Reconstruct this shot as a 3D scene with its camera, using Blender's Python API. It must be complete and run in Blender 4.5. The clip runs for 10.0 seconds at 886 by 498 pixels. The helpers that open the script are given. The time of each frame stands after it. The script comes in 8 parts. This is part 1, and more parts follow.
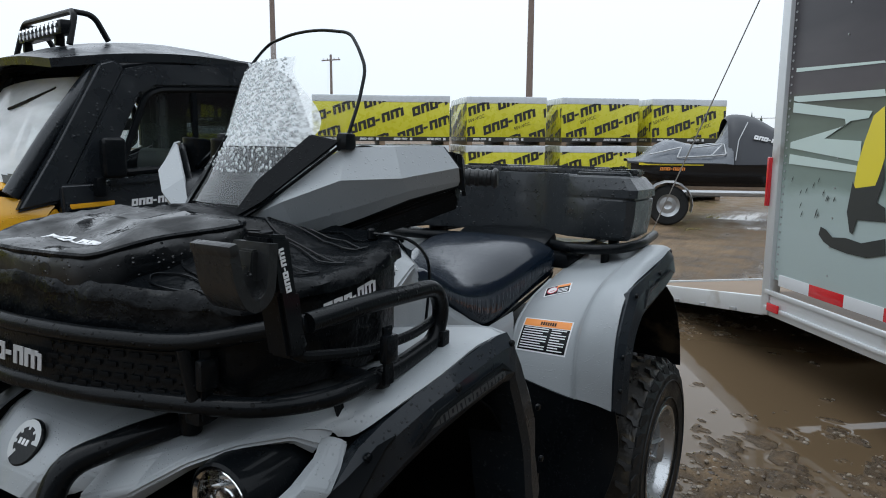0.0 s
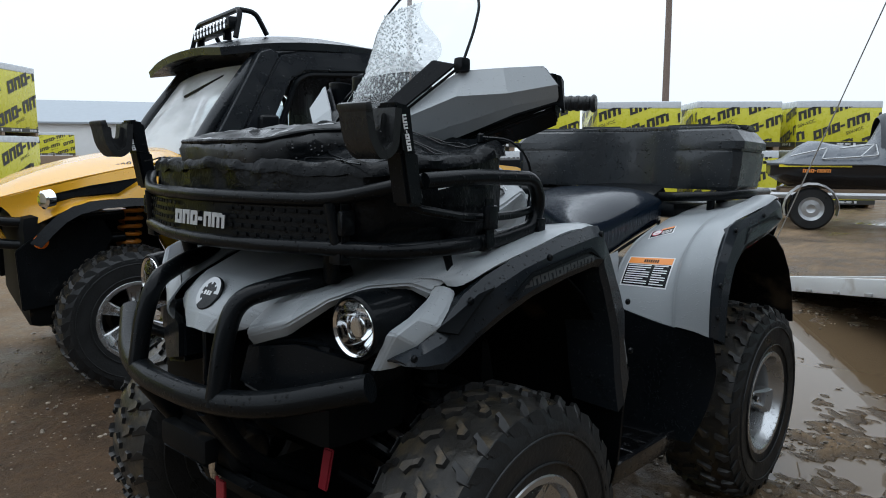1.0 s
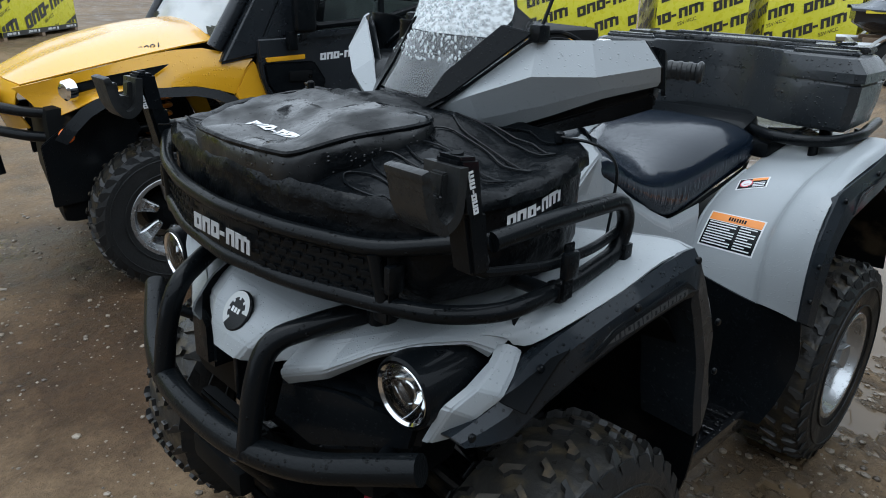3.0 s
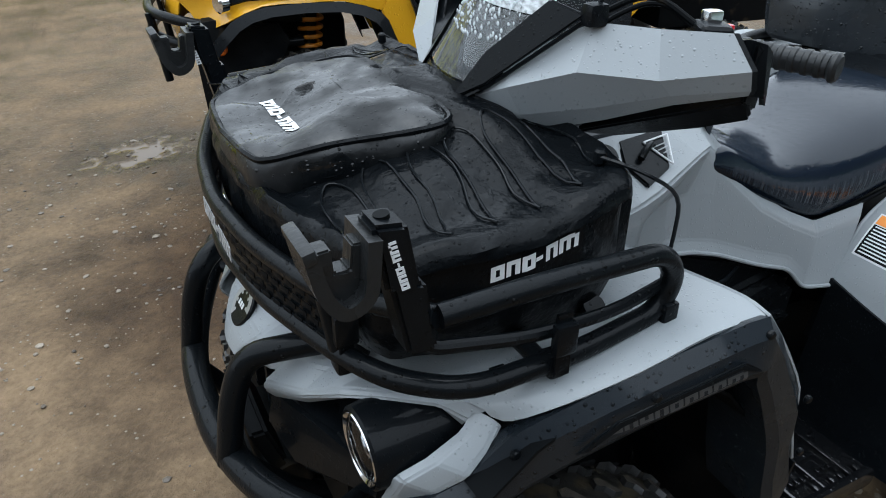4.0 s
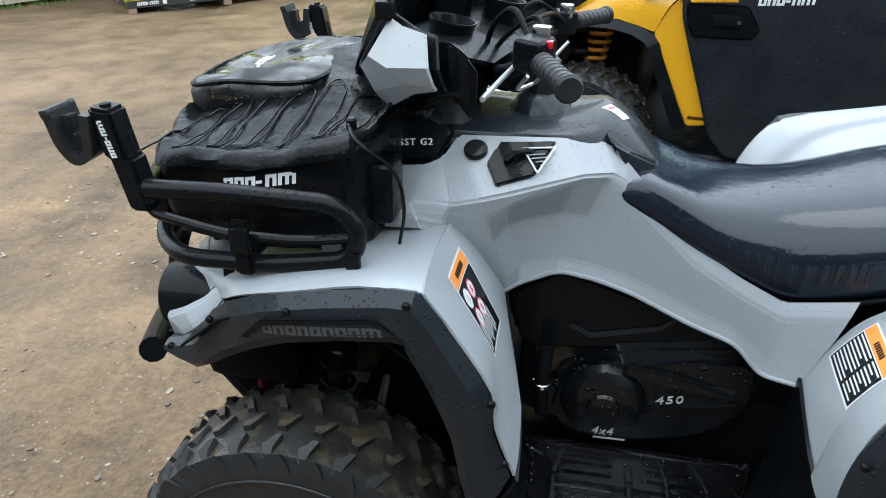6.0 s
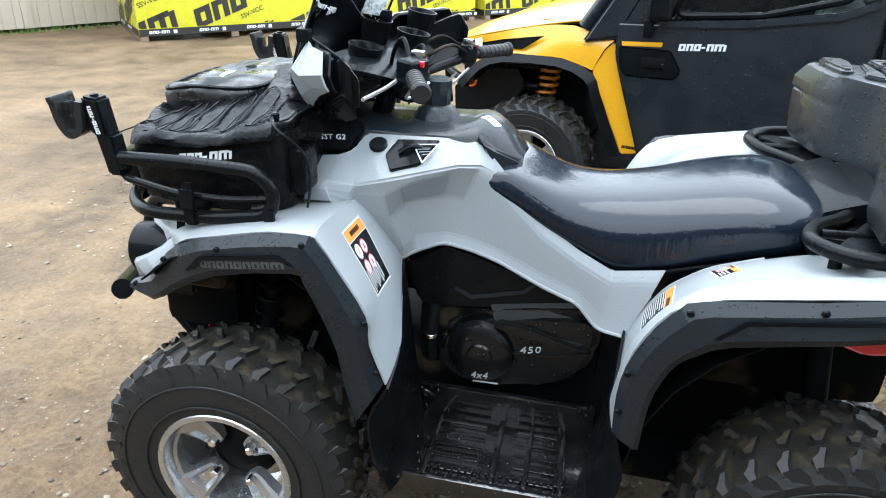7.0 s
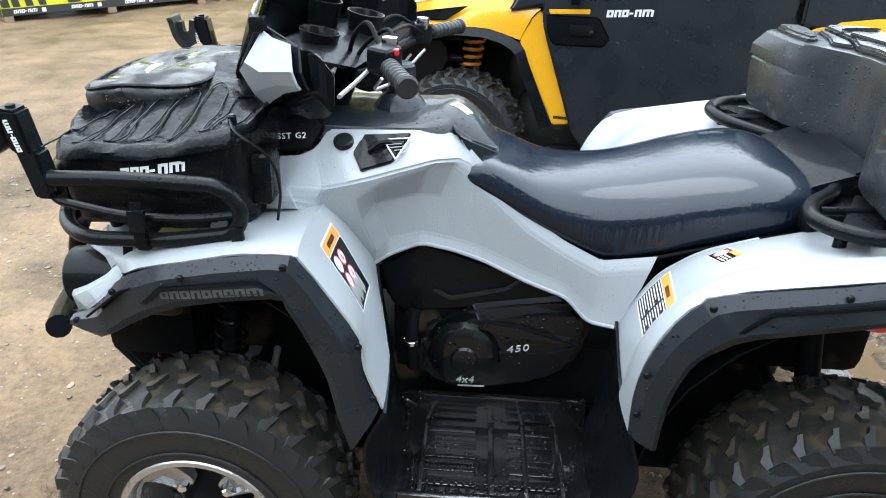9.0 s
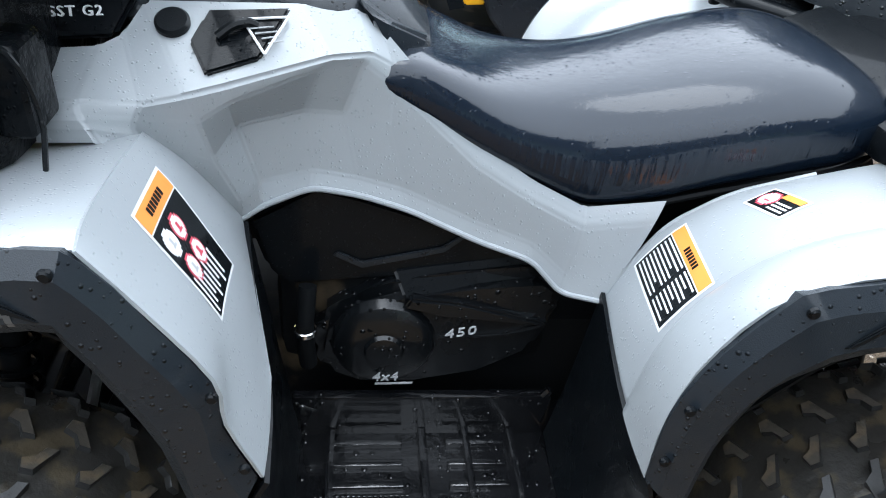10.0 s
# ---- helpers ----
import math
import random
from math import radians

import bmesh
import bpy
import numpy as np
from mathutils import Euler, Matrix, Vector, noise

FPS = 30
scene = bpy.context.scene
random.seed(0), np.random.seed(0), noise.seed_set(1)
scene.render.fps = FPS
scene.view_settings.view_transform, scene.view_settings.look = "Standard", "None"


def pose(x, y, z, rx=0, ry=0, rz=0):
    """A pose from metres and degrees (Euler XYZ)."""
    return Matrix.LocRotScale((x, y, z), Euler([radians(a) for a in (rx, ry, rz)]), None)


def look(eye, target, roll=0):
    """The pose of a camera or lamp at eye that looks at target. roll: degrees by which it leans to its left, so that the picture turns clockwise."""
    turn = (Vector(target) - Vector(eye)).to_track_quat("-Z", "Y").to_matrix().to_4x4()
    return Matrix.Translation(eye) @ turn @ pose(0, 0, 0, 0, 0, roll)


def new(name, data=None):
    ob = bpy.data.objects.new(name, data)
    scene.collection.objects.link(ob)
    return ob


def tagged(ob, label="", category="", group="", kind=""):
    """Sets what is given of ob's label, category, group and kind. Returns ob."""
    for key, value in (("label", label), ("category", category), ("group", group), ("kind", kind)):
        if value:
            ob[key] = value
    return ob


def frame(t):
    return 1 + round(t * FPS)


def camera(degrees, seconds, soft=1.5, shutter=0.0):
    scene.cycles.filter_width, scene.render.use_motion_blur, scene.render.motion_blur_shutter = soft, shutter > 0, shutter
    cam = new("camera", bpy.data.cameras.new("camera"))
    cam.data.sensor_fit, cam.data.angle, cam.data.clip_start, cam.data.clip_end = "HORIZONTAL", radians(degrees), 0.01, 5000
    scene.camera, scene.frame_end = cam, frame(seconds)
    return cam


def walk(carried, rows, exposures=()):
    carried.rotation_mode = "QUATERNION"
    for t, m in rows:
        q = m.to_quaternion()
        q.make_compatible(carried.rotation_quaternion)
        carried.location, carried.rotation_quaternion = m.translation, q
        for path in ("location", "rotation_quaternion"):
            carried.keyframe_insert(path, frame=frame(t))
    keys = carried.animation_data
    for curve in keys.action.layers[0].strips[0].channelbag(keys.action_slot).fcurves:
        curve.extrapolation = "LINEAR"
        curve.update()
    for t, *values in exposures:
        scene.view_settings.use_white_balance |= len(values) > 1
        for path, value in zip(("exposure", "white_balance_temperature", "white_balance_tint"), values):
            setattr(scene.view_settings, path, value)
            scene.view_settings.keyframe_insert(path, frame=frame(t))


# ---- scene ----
cam = camera(63.3, 10.0, soft=1.0)
PATH = [
    (0, (-1.465, -1.072, 1.257), (0.213, -0.029, 0.943), 0.34),
    (0.3, (-1.488, -1.093, 1.141), (0.105, 0.069, 0.809), 0.13),
    (0.5, (-1.537, -1.130, 1.087), (0.012, 0.104, 0.809), -0.73),
    (1, (-1.634, -1.257, 1.068), (-0.169, 0.078, 0.798), -0.12),
    (1.5, (-1.707, -1.357, 1.064), (-0.265, -0.001, 0.774), 0.76),
    (2, (-1.710, -1.349, 1.062), (-0.251, -0.005, 0.803), 0.57),
    (2.5, (-1.600, -1.178, 1.085), (-0.140, 0.129, 0.684), 0.98),
    (2.7, (-1.537, -1.093, 1.195), (-0.140, 0.226, 0.637), 0.62),
    (3.8, (-1.161, -0.983, 1.443), (-0.185, 0.480, 0.490), 1.31),
    (4, (-1.069, -0.995, 1.444), (-0.291, 0.550, 0.441), -1.04),
    (4.5, (-0.854, -0.949, 1.394), (-0.383, 0.633, 0.263), 0.32),
    (5, (-0.620, -0.950, 1.415), (-0.631, 0.650, 0.216), -1.95),
    (5.5, (-0.337, -1.118, 1.402), (-0.612, 0.542, 0.321), -0.52),
    (6, (-0.181, -1.344, 1.426), (-0.536, 0.391, 0.497), -1.40),
    (6.2, (-0.124, -1.440, 1.434), (-0.452, 0.316, 0.535), -0.99),
    (7.3, (0.190, -1.745, 1.480), (-0.191, 0.037, 0.655), 1.06),
    (7.5, (0.223, -1.778, 1.488), (-0.123, 0.013, 0.668), 1.06),
    (8, (0.226, -1.793, 1.485), (-0.126, -0.005, 0.659), 0.16),
    (8.5, (0.121, -1.711, 1.477), (-0.105, 0.085, 0.626), 1.52),
    (9, (-0.078, -1.565, 1.474), (-0.175, 0.211, 0.560), 0.18),
    (9.5, (-0.143, -1.359, 1.407), (-0.089, 0.360, 0.386), 2.61),
    (10, (-0.128, -1.049, 1.295), (0.082, 0.565, 0.132), 4.11),
]
EXPOSURES = [(0, -0.38, 6000, 7), (2.7, -0.12, 5750, 5), (4.0, 0.18, 5800, 5), (5.5, 0.70, 5850, 4), (6.2, 0.95, 5800, 5), (7.3, 1.45, 5800, 5), (8.5, 1.48, 5850, 5), (9.5, 1.42, 5850, 6), (10, 1.33, 5850, 7)]
walk(cam, [(t, look(eye, target, roll)) for t, eye, target, roll in PATH], EXPOSURES)

# ---- sky and light: bright rain cloud ----
world = bpy.data.worlds.new("overcast")
scene.world = world
world.use_nodes = True
wn = world.node_tree
wn.nodes.clear()
sky = wn.nodes.new("ShaderNodeTexSky")
sky.sky_type, sky.sun_disc = "NISHITA", False
sky.sun_elevation, sky.sun_rotation = radians(72), radians(-31)
dim = wn.nodes.new("ShaderNodeVectorMath")
dim.operation = "SCALE"
dim.inputs["Scale"].default_value = 0.10
cloud = wn.nodes.new("ShaderNodeMix")
cloud.data_type = "RGBA"
cloud.inputs["Factor"].default_value = 0.88
cloud.inputs["B"].default_value = (0.965, 0.98, 1.0, 1)
bg = wn.nodes.new("ShaderNodeBackground")
bg.inputs["Strength"].default_value = 1.65
wout = wn.nodes.new("ShaderNodeOutputWorld")
wn.links.new(sky.outputs["Color"], dim.inputs[0])
wn.links.new(dim.outputs["Vector"], cloud.inputs["A"])
# thick cloud is brighter overhead than at the horizon
up = wn.nodes.new("ShaderNodeTexCoord")
up_z = wn.nodes.new("ShaderNodeSeparateXYZ")
rise = wn.nodes.new("ShaderNodeMapRange")
rise.inputs["From Min"].default_value, rise.inputs["From Max"].default_value = 0.0, 0.9
rise.inputs["To Min"].default_value, rise.inputs["To Max"].default_value = 0.82, 1.45
lit = wn.nodes.new("ShaderNodeVectorMath")
lit.operation = "SCALE"
wn.links.new(up.outputs["Generated"], up_z.inputs[0])
wn.links.new(up_z.outputs["Z"], rise.inputs["Value"])
wn.links.new(cloud.outputs["Result"], lit.inputs[0])
wn.links.new(rise.outputs["Result"], lit.inputs["Scale"])
wn.links.new(lit.outputs["Vector"], bg.inputs["Color"])
wn.links.new(bg.outputs["Background"], wout.inputs["Surface"])
sun_data = bpy.data.lights.new("sun", "SUN")
sun_data.energy, sun_data.angle, sun_data.color = 0.7, radians(40), (1, 0.97, 0.93)
sun = new("sun", sun_data)
sun.matrix_world = look((-1.5, 2.5, 9), (0, 0, 0))

# ---- materials ----
def mat(name, color, rough=0.5, metal=0.0, grain=0.0, grain_size=60.0, bump=0.0, bump_size=80.0, spec=0.5,
        drops=0.0, drop_size=90.0, bump_d=0.003, vary=0.0, dirt=0.0, dirt_color=(0.12, 0.09, 0.055), dirt_size=3.0, coat=0.0, rough_vary=0.0, rough_size=9.0):
    """Colour with a broad and a fine variation, fine relief, rain drops and splashed dirt."""
    m = bpy.data.materials.new(name)
    m.use_nodes = True
    n, l = m.node_tree.nodes, m.node_tree.links
    b = n["Principled BSDF"]
    b.inputs["Base Color"].default_value = (*color, 1)
    b.inputs["Roughness"].default_value = rough
    b.inputs["Metallic"].default_value = metal
    b.inputs["Specular IOR Level"].default_value = spec
    b.inputs["Coat Weight"].default_value = coat
    b.inputs["Coat Roughness"].default_value = 0.08
    geo = n.new("ShaderNodeTexCoord")

    def noise_node(size, detail=4.0):
        t = n.new("ShaderNodeTexNoise")
        t.inputs["Scale"].default_value, t.inputs["Detail"].default_value = size, detail
        l.new(geo.outputs["Object"], t.inputs["Vector"])
        return t

    colour = None
    if grain or vary:
        fine, broad = noise_node(grain_size), noise_node(2.5)
        mixed = n.new("ShaderNodeMath")
        mixed.operation = "MULTIPLY_ADD"
        l.new(fine.outputs["Fac"], mixed.inputs[0])
        mixed.inputs[1].default_value = grain
        part_b = n.new("ShaderNodeMath")
        part_b.operation = "MULTIPLY_ADD"
        l.new(broad.outputs["Fac"], part_b.inputs[0])
        part_b.inputs[1].default_value = vary
        part_b.inputs[2].default_value = 1 - 0.5 * grain - 0.5 * vary
        l.new(part_b.outputs[0], mixed.inputs[2])
        sc = n.new("ShaderNodeVectorMath")
        sc.operation = "SCALE"
        sc.inputs[0].default_value = color
        l.new(mixed.outputs[0], sc.inputs["Scale"])
        l.new(sc.outputs["Vector"], b.inputs["Base Color"])
        colour = sc.outputs["Vector"]
    rough_from = None
    if rough_vary:
        rn = noise_node(rough_size, 6.0)
        rm = n.new("ShaderNodeMapRange")
        rm.inputs["From Min"].default_value, rm.inputs["From Max"].default_value = 0.35, 0.65
        rm.inputs["To Min"].default_value, rm.inputs["To Max"].default_value = max(0.02, rough - rough_vary), rough + rough_vary
        l.new(rn.outputs["Fac"], rm.inputs["Value"])
        l.new(rm.outputs["Result"], b.inputs["Roughness"])
    if dirt:
        dn = noise_node(dirt_size, 8.0)
        dr = n.new("ShaderNodeMapRange")
        dr.inputs["From Min"].default_value, dr.inputs["From Max"].default_value = 0.62 - 0.25 * dirt, 0.72 - 0.2 * dirt
        l.new(dn.outputs["Fac"], dr.inputs["Value"])
        dm = n.new("ShaderNodeMix")
        dm.data_type = "RGBA"
        l.new(dr.outputs["Result"], dm.inputs["Factor"])
        if colour:
            l.new(colour, dm.inputs["A"])
        else:
            dm.inputs["A"].default_value = (*color, 1)
        dm.inputs["B"].default_value = (*dirt_color, 1)
        l.new(dm.outputs["Result"], b.inputs["Base Color"])
    last = None
    if bump:
        bt = noise_node(bump_size, 5.0)
        bu = n.new("ShaderNodeBump")
        bu.inputs["Strength"].default_value, bu.inputs["Distance"].default_value = bump, bump_d
        l.new(bt.outputs["Fac"], bu.inputs["Height"])
        last = bu
    if drops:
        vo = n.new("ShaderNodeTexVoronoi")
        vo.inputs["Scale"].default_value = drop_size
        l.new(geo.outputs["Object"], vo.inputs["Vector"])
        keep = n.new("ShaderNodeSeparateColor")
        l.new(vo.outputs["Color"], keep.inputs["Color"])
        size = n.new("ShaderNodeMapRange")
        size.inputs["From Min"].default_value, size.inputs["From Max"].default_value = 0.35, 1.0
        size.inputs["To Min"].default_value, size.inputs["To Max"].default_value = 0.0, 0.42
        l.new(keep.outputs["Red"], size.inputs["Value"])
        dif = n.new("ShaderNodeMath")
        dif.operation = "SUBTRACT"
        dif.use_clamp = True
        l.new(size.outputs["Result"], dif.inputs[0])
        l.new(vo.outputs["Distance"], dif.inputs[1])
        root = n.new("ShaderNodeMath")
        root.operation = "POWER"
        root.inputs[1].default_value = 0.5
        l.new(dif.outputs[0], root.inputs[0])
        bd = n.new("ShaderNodeBump")
        bd.inputs["Strength"].default_value, bd.inputs["Distance"].default_value = drops, 0.012
        l.new(root.outputs[0], bd.inputs["Height"])
        if last:
            l.new(last.outputs["Normal"], bd.inputs["Normal"])
        last = bd
    if last:
        l.new(last.outputs["Normal"], b.inputs["Normal"])
    return m


def glass(name, color=(0.9, 0.95, 0.95), rough=0.0, ior=1.5):
    """A thin pane: mostly clear, with a real reflection."""
    m = bpy.data.materials.new(name)
    m.use_nodes = True
    n, l = m.node_tree.nodes, m.node_tree.links
    n.clear()
    out = n.new("ShaderNodeOutputMaterial")
    tr, gl, mx = n.new("ShaderNodeBsdfTransparent"), n.new("ShaderNodeBsdfGlossy"), n.new("ShaderNodeMixShader")
    fr = n.new("ShaderNodeFresnel")
    fr.inputs["IOR"].default_value = ior
    tr.inputs["Color"].default_value = (*color, 1)
    gl.inputs["Roughness"].default_value = rough
    l.new(fr.outputs["Fac"], mx.inputs["Fac"])
    l.new(tr.outputs["BSDF"], mx.inputs[1])
    l.new(gl.outputs["BSDF"], mx.inputs[2])
    l.new(mx.outputs["Shader"], out.inputs["Surface"])
    return m


GREY = mat("grey_moulded_plastic", (0.262, 0.281, 0.293), 0.34, grain=0.05, grain_size=400, vary=0.06, drops=0.35, drop_size=190, bump=0.03, bump_size=300, rough_vary=0.02)
BLACK = mat("black_moulded_plastic", (0.0105, 0.0140, 0.0180), 0.36, grain=0.25, grain_size=300, vary=0.25, bump=0.25, bump_size=700, drops=0.9, drop_size=140, rough_vary=0.10, spec=0.14, coat=0.32)
BLACK_FINE = mat("black_plastic_trim", (0.0034, 0.0044, 0.0055), 0.34, grain=0.2, vary=0.2, bump=0.2, bump_size=600, drops=0.5, drop_size=170, rough_vary=0.12, spec=0.06, coat=0.16)
DARK = mat("shaded_black_plastic", (0.0040, 0.0046, 0.0052), 0.55, grain=0.3, vary=0.3, dirt=0.08, dirt_size=7, dirt_color=(0.05, 0.038, 0.024), spec=0.06)
STEEL_BLACK = mat("black_powder_coat", (0.0036, 0.0046, 0.0056), 0.34, grain=0.2, vary=0.2, bump=0.3, bump_size=300, drops=0.9, drop_size=120, spec=0.06, coat=0.16)
RUBBER = mat("wet_tyre_rubber", (0.0135, 0.0145, 0.0152), 0.42, grain=0.3, vary=0.3, bump=0.5, bump_size=90, rough_vary=0.15, spec=0.30)
LUG = mat("worn_lug_rubber", (0.017, 0.017, 0.0168), 0.40, grain=0.4, grain_size=120, vary=0.4, bump=0.6, bump_size=70, dirt=0.2, dirt_color=(0.05, 0.038, 0.022), dirt_size=14, rough_vary=0.2, spec=0.30, coat=0.15)
FABRIC = mat("wet_black_nylon", (0.0028, 0.0036, 0.0045), 0.32, grain=0.35, grain_size=900, vary=0.3, bump=0.9, bump_size=17, bump_d=0.018, drops=0.7, drop_size=170, rough_vary=0.18, spec=0.06, coat=0.12)
VINYL = mat("wet_seat_vinyl", (0.005, 0.009, 0.016), 0.20, grain=0.1, vary=0.2, bump=0.14, bump_size=60, drops=0.12, drop_size=130, rough_vary=0.07, coat=0.50, spec=0.12)
def run_down(m):
    """Rain running down the upright sides in thin uneven lines."""
    n, l = m.node_tree.nodes, m.node_tree.links
    b = n["Principled BSDF"]
    tc, mp, tx, bu = n.new("ShaderNodeTexCoord"), n.new("ShaderNodeMapping"), n.new("ShaderNodeTexNoise"), n.new("ShaderNodeBump")
    gm, sp, ab, rg, mu = n.new("ShaderNodeNewGeometry"), n.new("ShaderNodeSeparateXYZ"), n.new("ShaderNodeMath"), n.new("ShaderNodeMapRange"), n.new("ShaderNodeMath")
    mp.inputs["Scale"].default_value = (70, 20, 9)
    mp.inputs["Rotation"].default_value = (0, radians(14), 0)
    tx.inputs["Scale"].default_value, tx.inputs["Detail"].default_value = 1.0, 3.0
    l.new(tc.outputs["Object"], mp.inputs["Vector"])
    l.new(mp.outputs["Vector"], tx.inputs["Vector"])
    l.new(gm.outputs["True Normal"], sp.inputs[0])
    ab.operation = "ABSOLUTE"
    l.new(sp.outputs["Z"], ab.inputs[0])
    rg.inputs["From Min"].default_value, rg.inputs["From Max"].default_value = 0.02, 0.22
    rg.inputs["To Min"].default_value, rg.inputs["To Max"].default_value = 1.0, 0.0
    l.new(ab.outputs[0], rg.inputs["Value"])
    mu.operation = "MULTIPLY"
    l.new(tx.outputs["Fac"], mu.inputs[0])
    l.new(rg.outputs["Result"], mu.inputs[1])
    bu.inputs["Strength"].default_value, bu.inputs["Distance"].default_value = 0.9, 0.008
    l.new(mu.outputs[0], bu.inputs["Height"])
    old = b.inputs["Normal"].links[0].from_socket
    l.new(old, bu.inputs["Normal"])
    l.new(bu.outputs["Normal"], b.inputs["Normal"])
    l.new(bu.outputs["Normal"], b.inputs["Coat Normal"])


run_down(VINYL)
ALLOY = mat("cast_alloy", (0.46, 0.47, 0.48), 0.26, metal=0.85, grain=0.1, vary=0.15, drops=0.4, drop_size=150, rough_vary=0.06)
CHROME = mat("bright_metal", (0.75, 0.75, 0.76), 0.12, metal=1.0, vary=0.1)
STEEL = mat("galvanised_steel", (0.42, 0.43, 0.44), 0.42, metal=0.7, grain=0.2, vary=0.25, grain_size=40, rough_vary=0.1)
ALU = mat("trailer_aluminium", (0.62, 0.64, 0.65), 0.4, metal=0.4, grain=0.08, vary=0.15, dirt=0.12, dirt_color=(0.33, 0.30, 0.26))
YELLOW = mat("yellow_body_plastic", (0.66, 0.34, 0.010), 0.26, grain=0.04, vary=0.08, drops=0.3, drop_size=90, coat=0.4)
ORANGE_SPRING = mat("orange_coil_paint", (0.55, 0.20, 0.015), 0.35, grain=0.1, vary=0.15, dirt=0.2)
RED = mat("red_lens", (0.55, 0.01, 0.02), 0.12, coat=0.6, vary=0.1)
RED_STRAP = mat("red_strap", (0.20, 0.005, 0.014), 0.6, bump=0.3, bump_size=500, vary=0.2)
AMBER = mat("amber_lens", (0.75, 0.16, 0.01), 0.18, coat=0.5, vary=0.1)
WHITE = mat("white_print", (0.62, 0.63, 0.64), 0.4, vary=0.06)
LABEL_ORANGE = mat("orange_label", (0.72, 0.25, 0.045), 0.4, vary=0.06)
LABEL_BLACK = mat("black_moulded_plastic", (0.0042, 0.0054, 0.0066), 0.36, grain=0.25, grain_size=300, vary=0.25, bump=0.25, bump_size=700, drops=1.0, drop_size=85, rough_vary=0.10, spec=0.07, coat=0.24)
LABEL_RED = mat("red_print", (0.5, 0.05, 0.08), 0.4, vary=0.1)
PRINT_GREY = mat("faint_grey_print", (0.050, 0.053, 0.056), 0.35, vary=0.2, grain=0.3)
PRINT_MID = mat("silver_print", (0.36, 0.37, 0.38), 0.4, vary=0.1)
MIRROR = mat("lamp_reflector", (0.9, 0.9, 0.9), 0.04, metal=1.0, vary=0.02)
LENS = glass("lamp_lens", (0.93, 0.95, 0.96))
SCREEN = glass("clear_windscreen", (0.93, 0.945, 0.95), 0.02, 1.28)
PANE = glass("cab_pane", (0.86, 0.90, 0.90), 0.01)
BEAD = mat("rain_bead", (0.60, 0.64, 0.66), 0.06, spec=0.8, vary=0.2)
CLUTCH = mat("black_clutch_cover", (0.0035, 0.0042, 0.005), 0.22, grain=0.2, vary=0.3, drops=0.7, drop_size=90, rough_vary=0.1, spec=0.35)
TRAY = mat("wet_foot_tray", (0.004, 0.0043, 0.005), 0.13, grain=0.2, vary=0.3, bump=0.5, bump_size=55, bump_d=0.004, drops=0.8, drop_size=70, rough_vary=0.08, spec=0.5, coat=0.6)
WET_NYLON = mat("rain_soaked_nylon", (0.0030, 0.0038, 0.0046), 0.40, grain=0.3, grain_size=900, vary=0.3, bump=0.35, bump_size=20, bump_d=0.008, rough_vary=0.42, rough_size=11.0, spec=0.5, drops=0.5, drop_size=150)
TRUNK = mat("trunk_box_plastic", (0.019, 0.0225, 0.0260), 0.32, grain=0.2, grain_size=300, vary=0.25, bump=0.25, bump_size=600, drops=1.0, drop_size=115, rough_vary=0.10, spec=0.30, coat=0.30)
WET_LID = mat("wet_trunk_lid", (0.010, 0.012, 0.014), 0.27, grain=0.2, vary=0.2, bump=0.25, bump_size=90, rough_vary=0.25, rough_size=42.0, spec=0.75)

from mathutils.bvhtree import BVHTree

# ---- mesh tools ----
def hazed(name, color, haze, size=3.0, clear_share=0.6):
    """A pane that is part clear, part pale uneven haze."""
    m = glass(name, color, 0.02)
    n, l = m.node_tree.nodes, m.node_tree.links
    out = [q for q in n if q.type == "OUTPUT_MATERIAL"][0]
    clear = out.inputs["Surface"].links[0].from_socket
    dif, mx, tx, rg = n.new("ShaderNodeBsdfTranslucent"), n.new("ShaderNodeMixShader"), n.new("ShaderNodeTexNoise"), n.new("ShaderNodeMapRange")
    df, both_ways = n.new("ShaderNodeBsdfDiffuse"), n.new("ShaderNodeMixShader")
    dif.inputs["Color"].default_value = df.inputs["Color"].default_value = (0.8, 0.83, 0.84, 1)
    l.new(df.outputs[0], both_ways.inputs[1])
    l.new(dif.outputs[0], both_ways.inputs[2])
    both_ways.inputs["Fac"].default_value = 0.2
    tx.inputs["Scale"].default_value, tx.inputs["Detail"].default_value = size, 5.0
    rg.inputs["From Min"].default_value, rg.inputs["From Max"].default_value = 0.3, 0.6
    rg.inputs["To Min"].default_value, rg.inputs["To Max"].default_value = haze * clear_share, haze
    l.new(tx.outputs["Fac"], rg.inputs["Value"])
    l.new(rg.outputs["Result"], mx.inputs["Fac"])
    l.new(clear, mx.inputs[1])
    l.new(both_ways.outputs[0], mx.inputs[2])
    l.new(mx.outputs[0], out.inputs["Surface"])
    return m


HAZED_SCREEN = hazed("hazed_cab_screen", (0.85, 0.89, 0.89), 0.72)


def part(name, bm, material, parent=None, label="", smooth=35):
    """One mesh object, under its thing or part."""
    bmesh.ops.recalc_face_normals(bm, faces=bm.faces)
    me = bpy.data.meshes.new(name)
    bm.to_mesh(me)
    bm.free()
    me.materials.append(material)
    me.shade_smooth()
    me.set_sharp_from_angle(angle=radians(smooth))
    ob = new(name, me)
    ob.parent = parent
    if label:
        tagged(ob, label)
    return ob


def empty(name, m=None, label="", category="", group=""):
    ob = new(name)
    ob.empty_display_size = 0.1
    if m is not None:
        ob.matrix_world = m
    return tagged(ob, label, category, group)


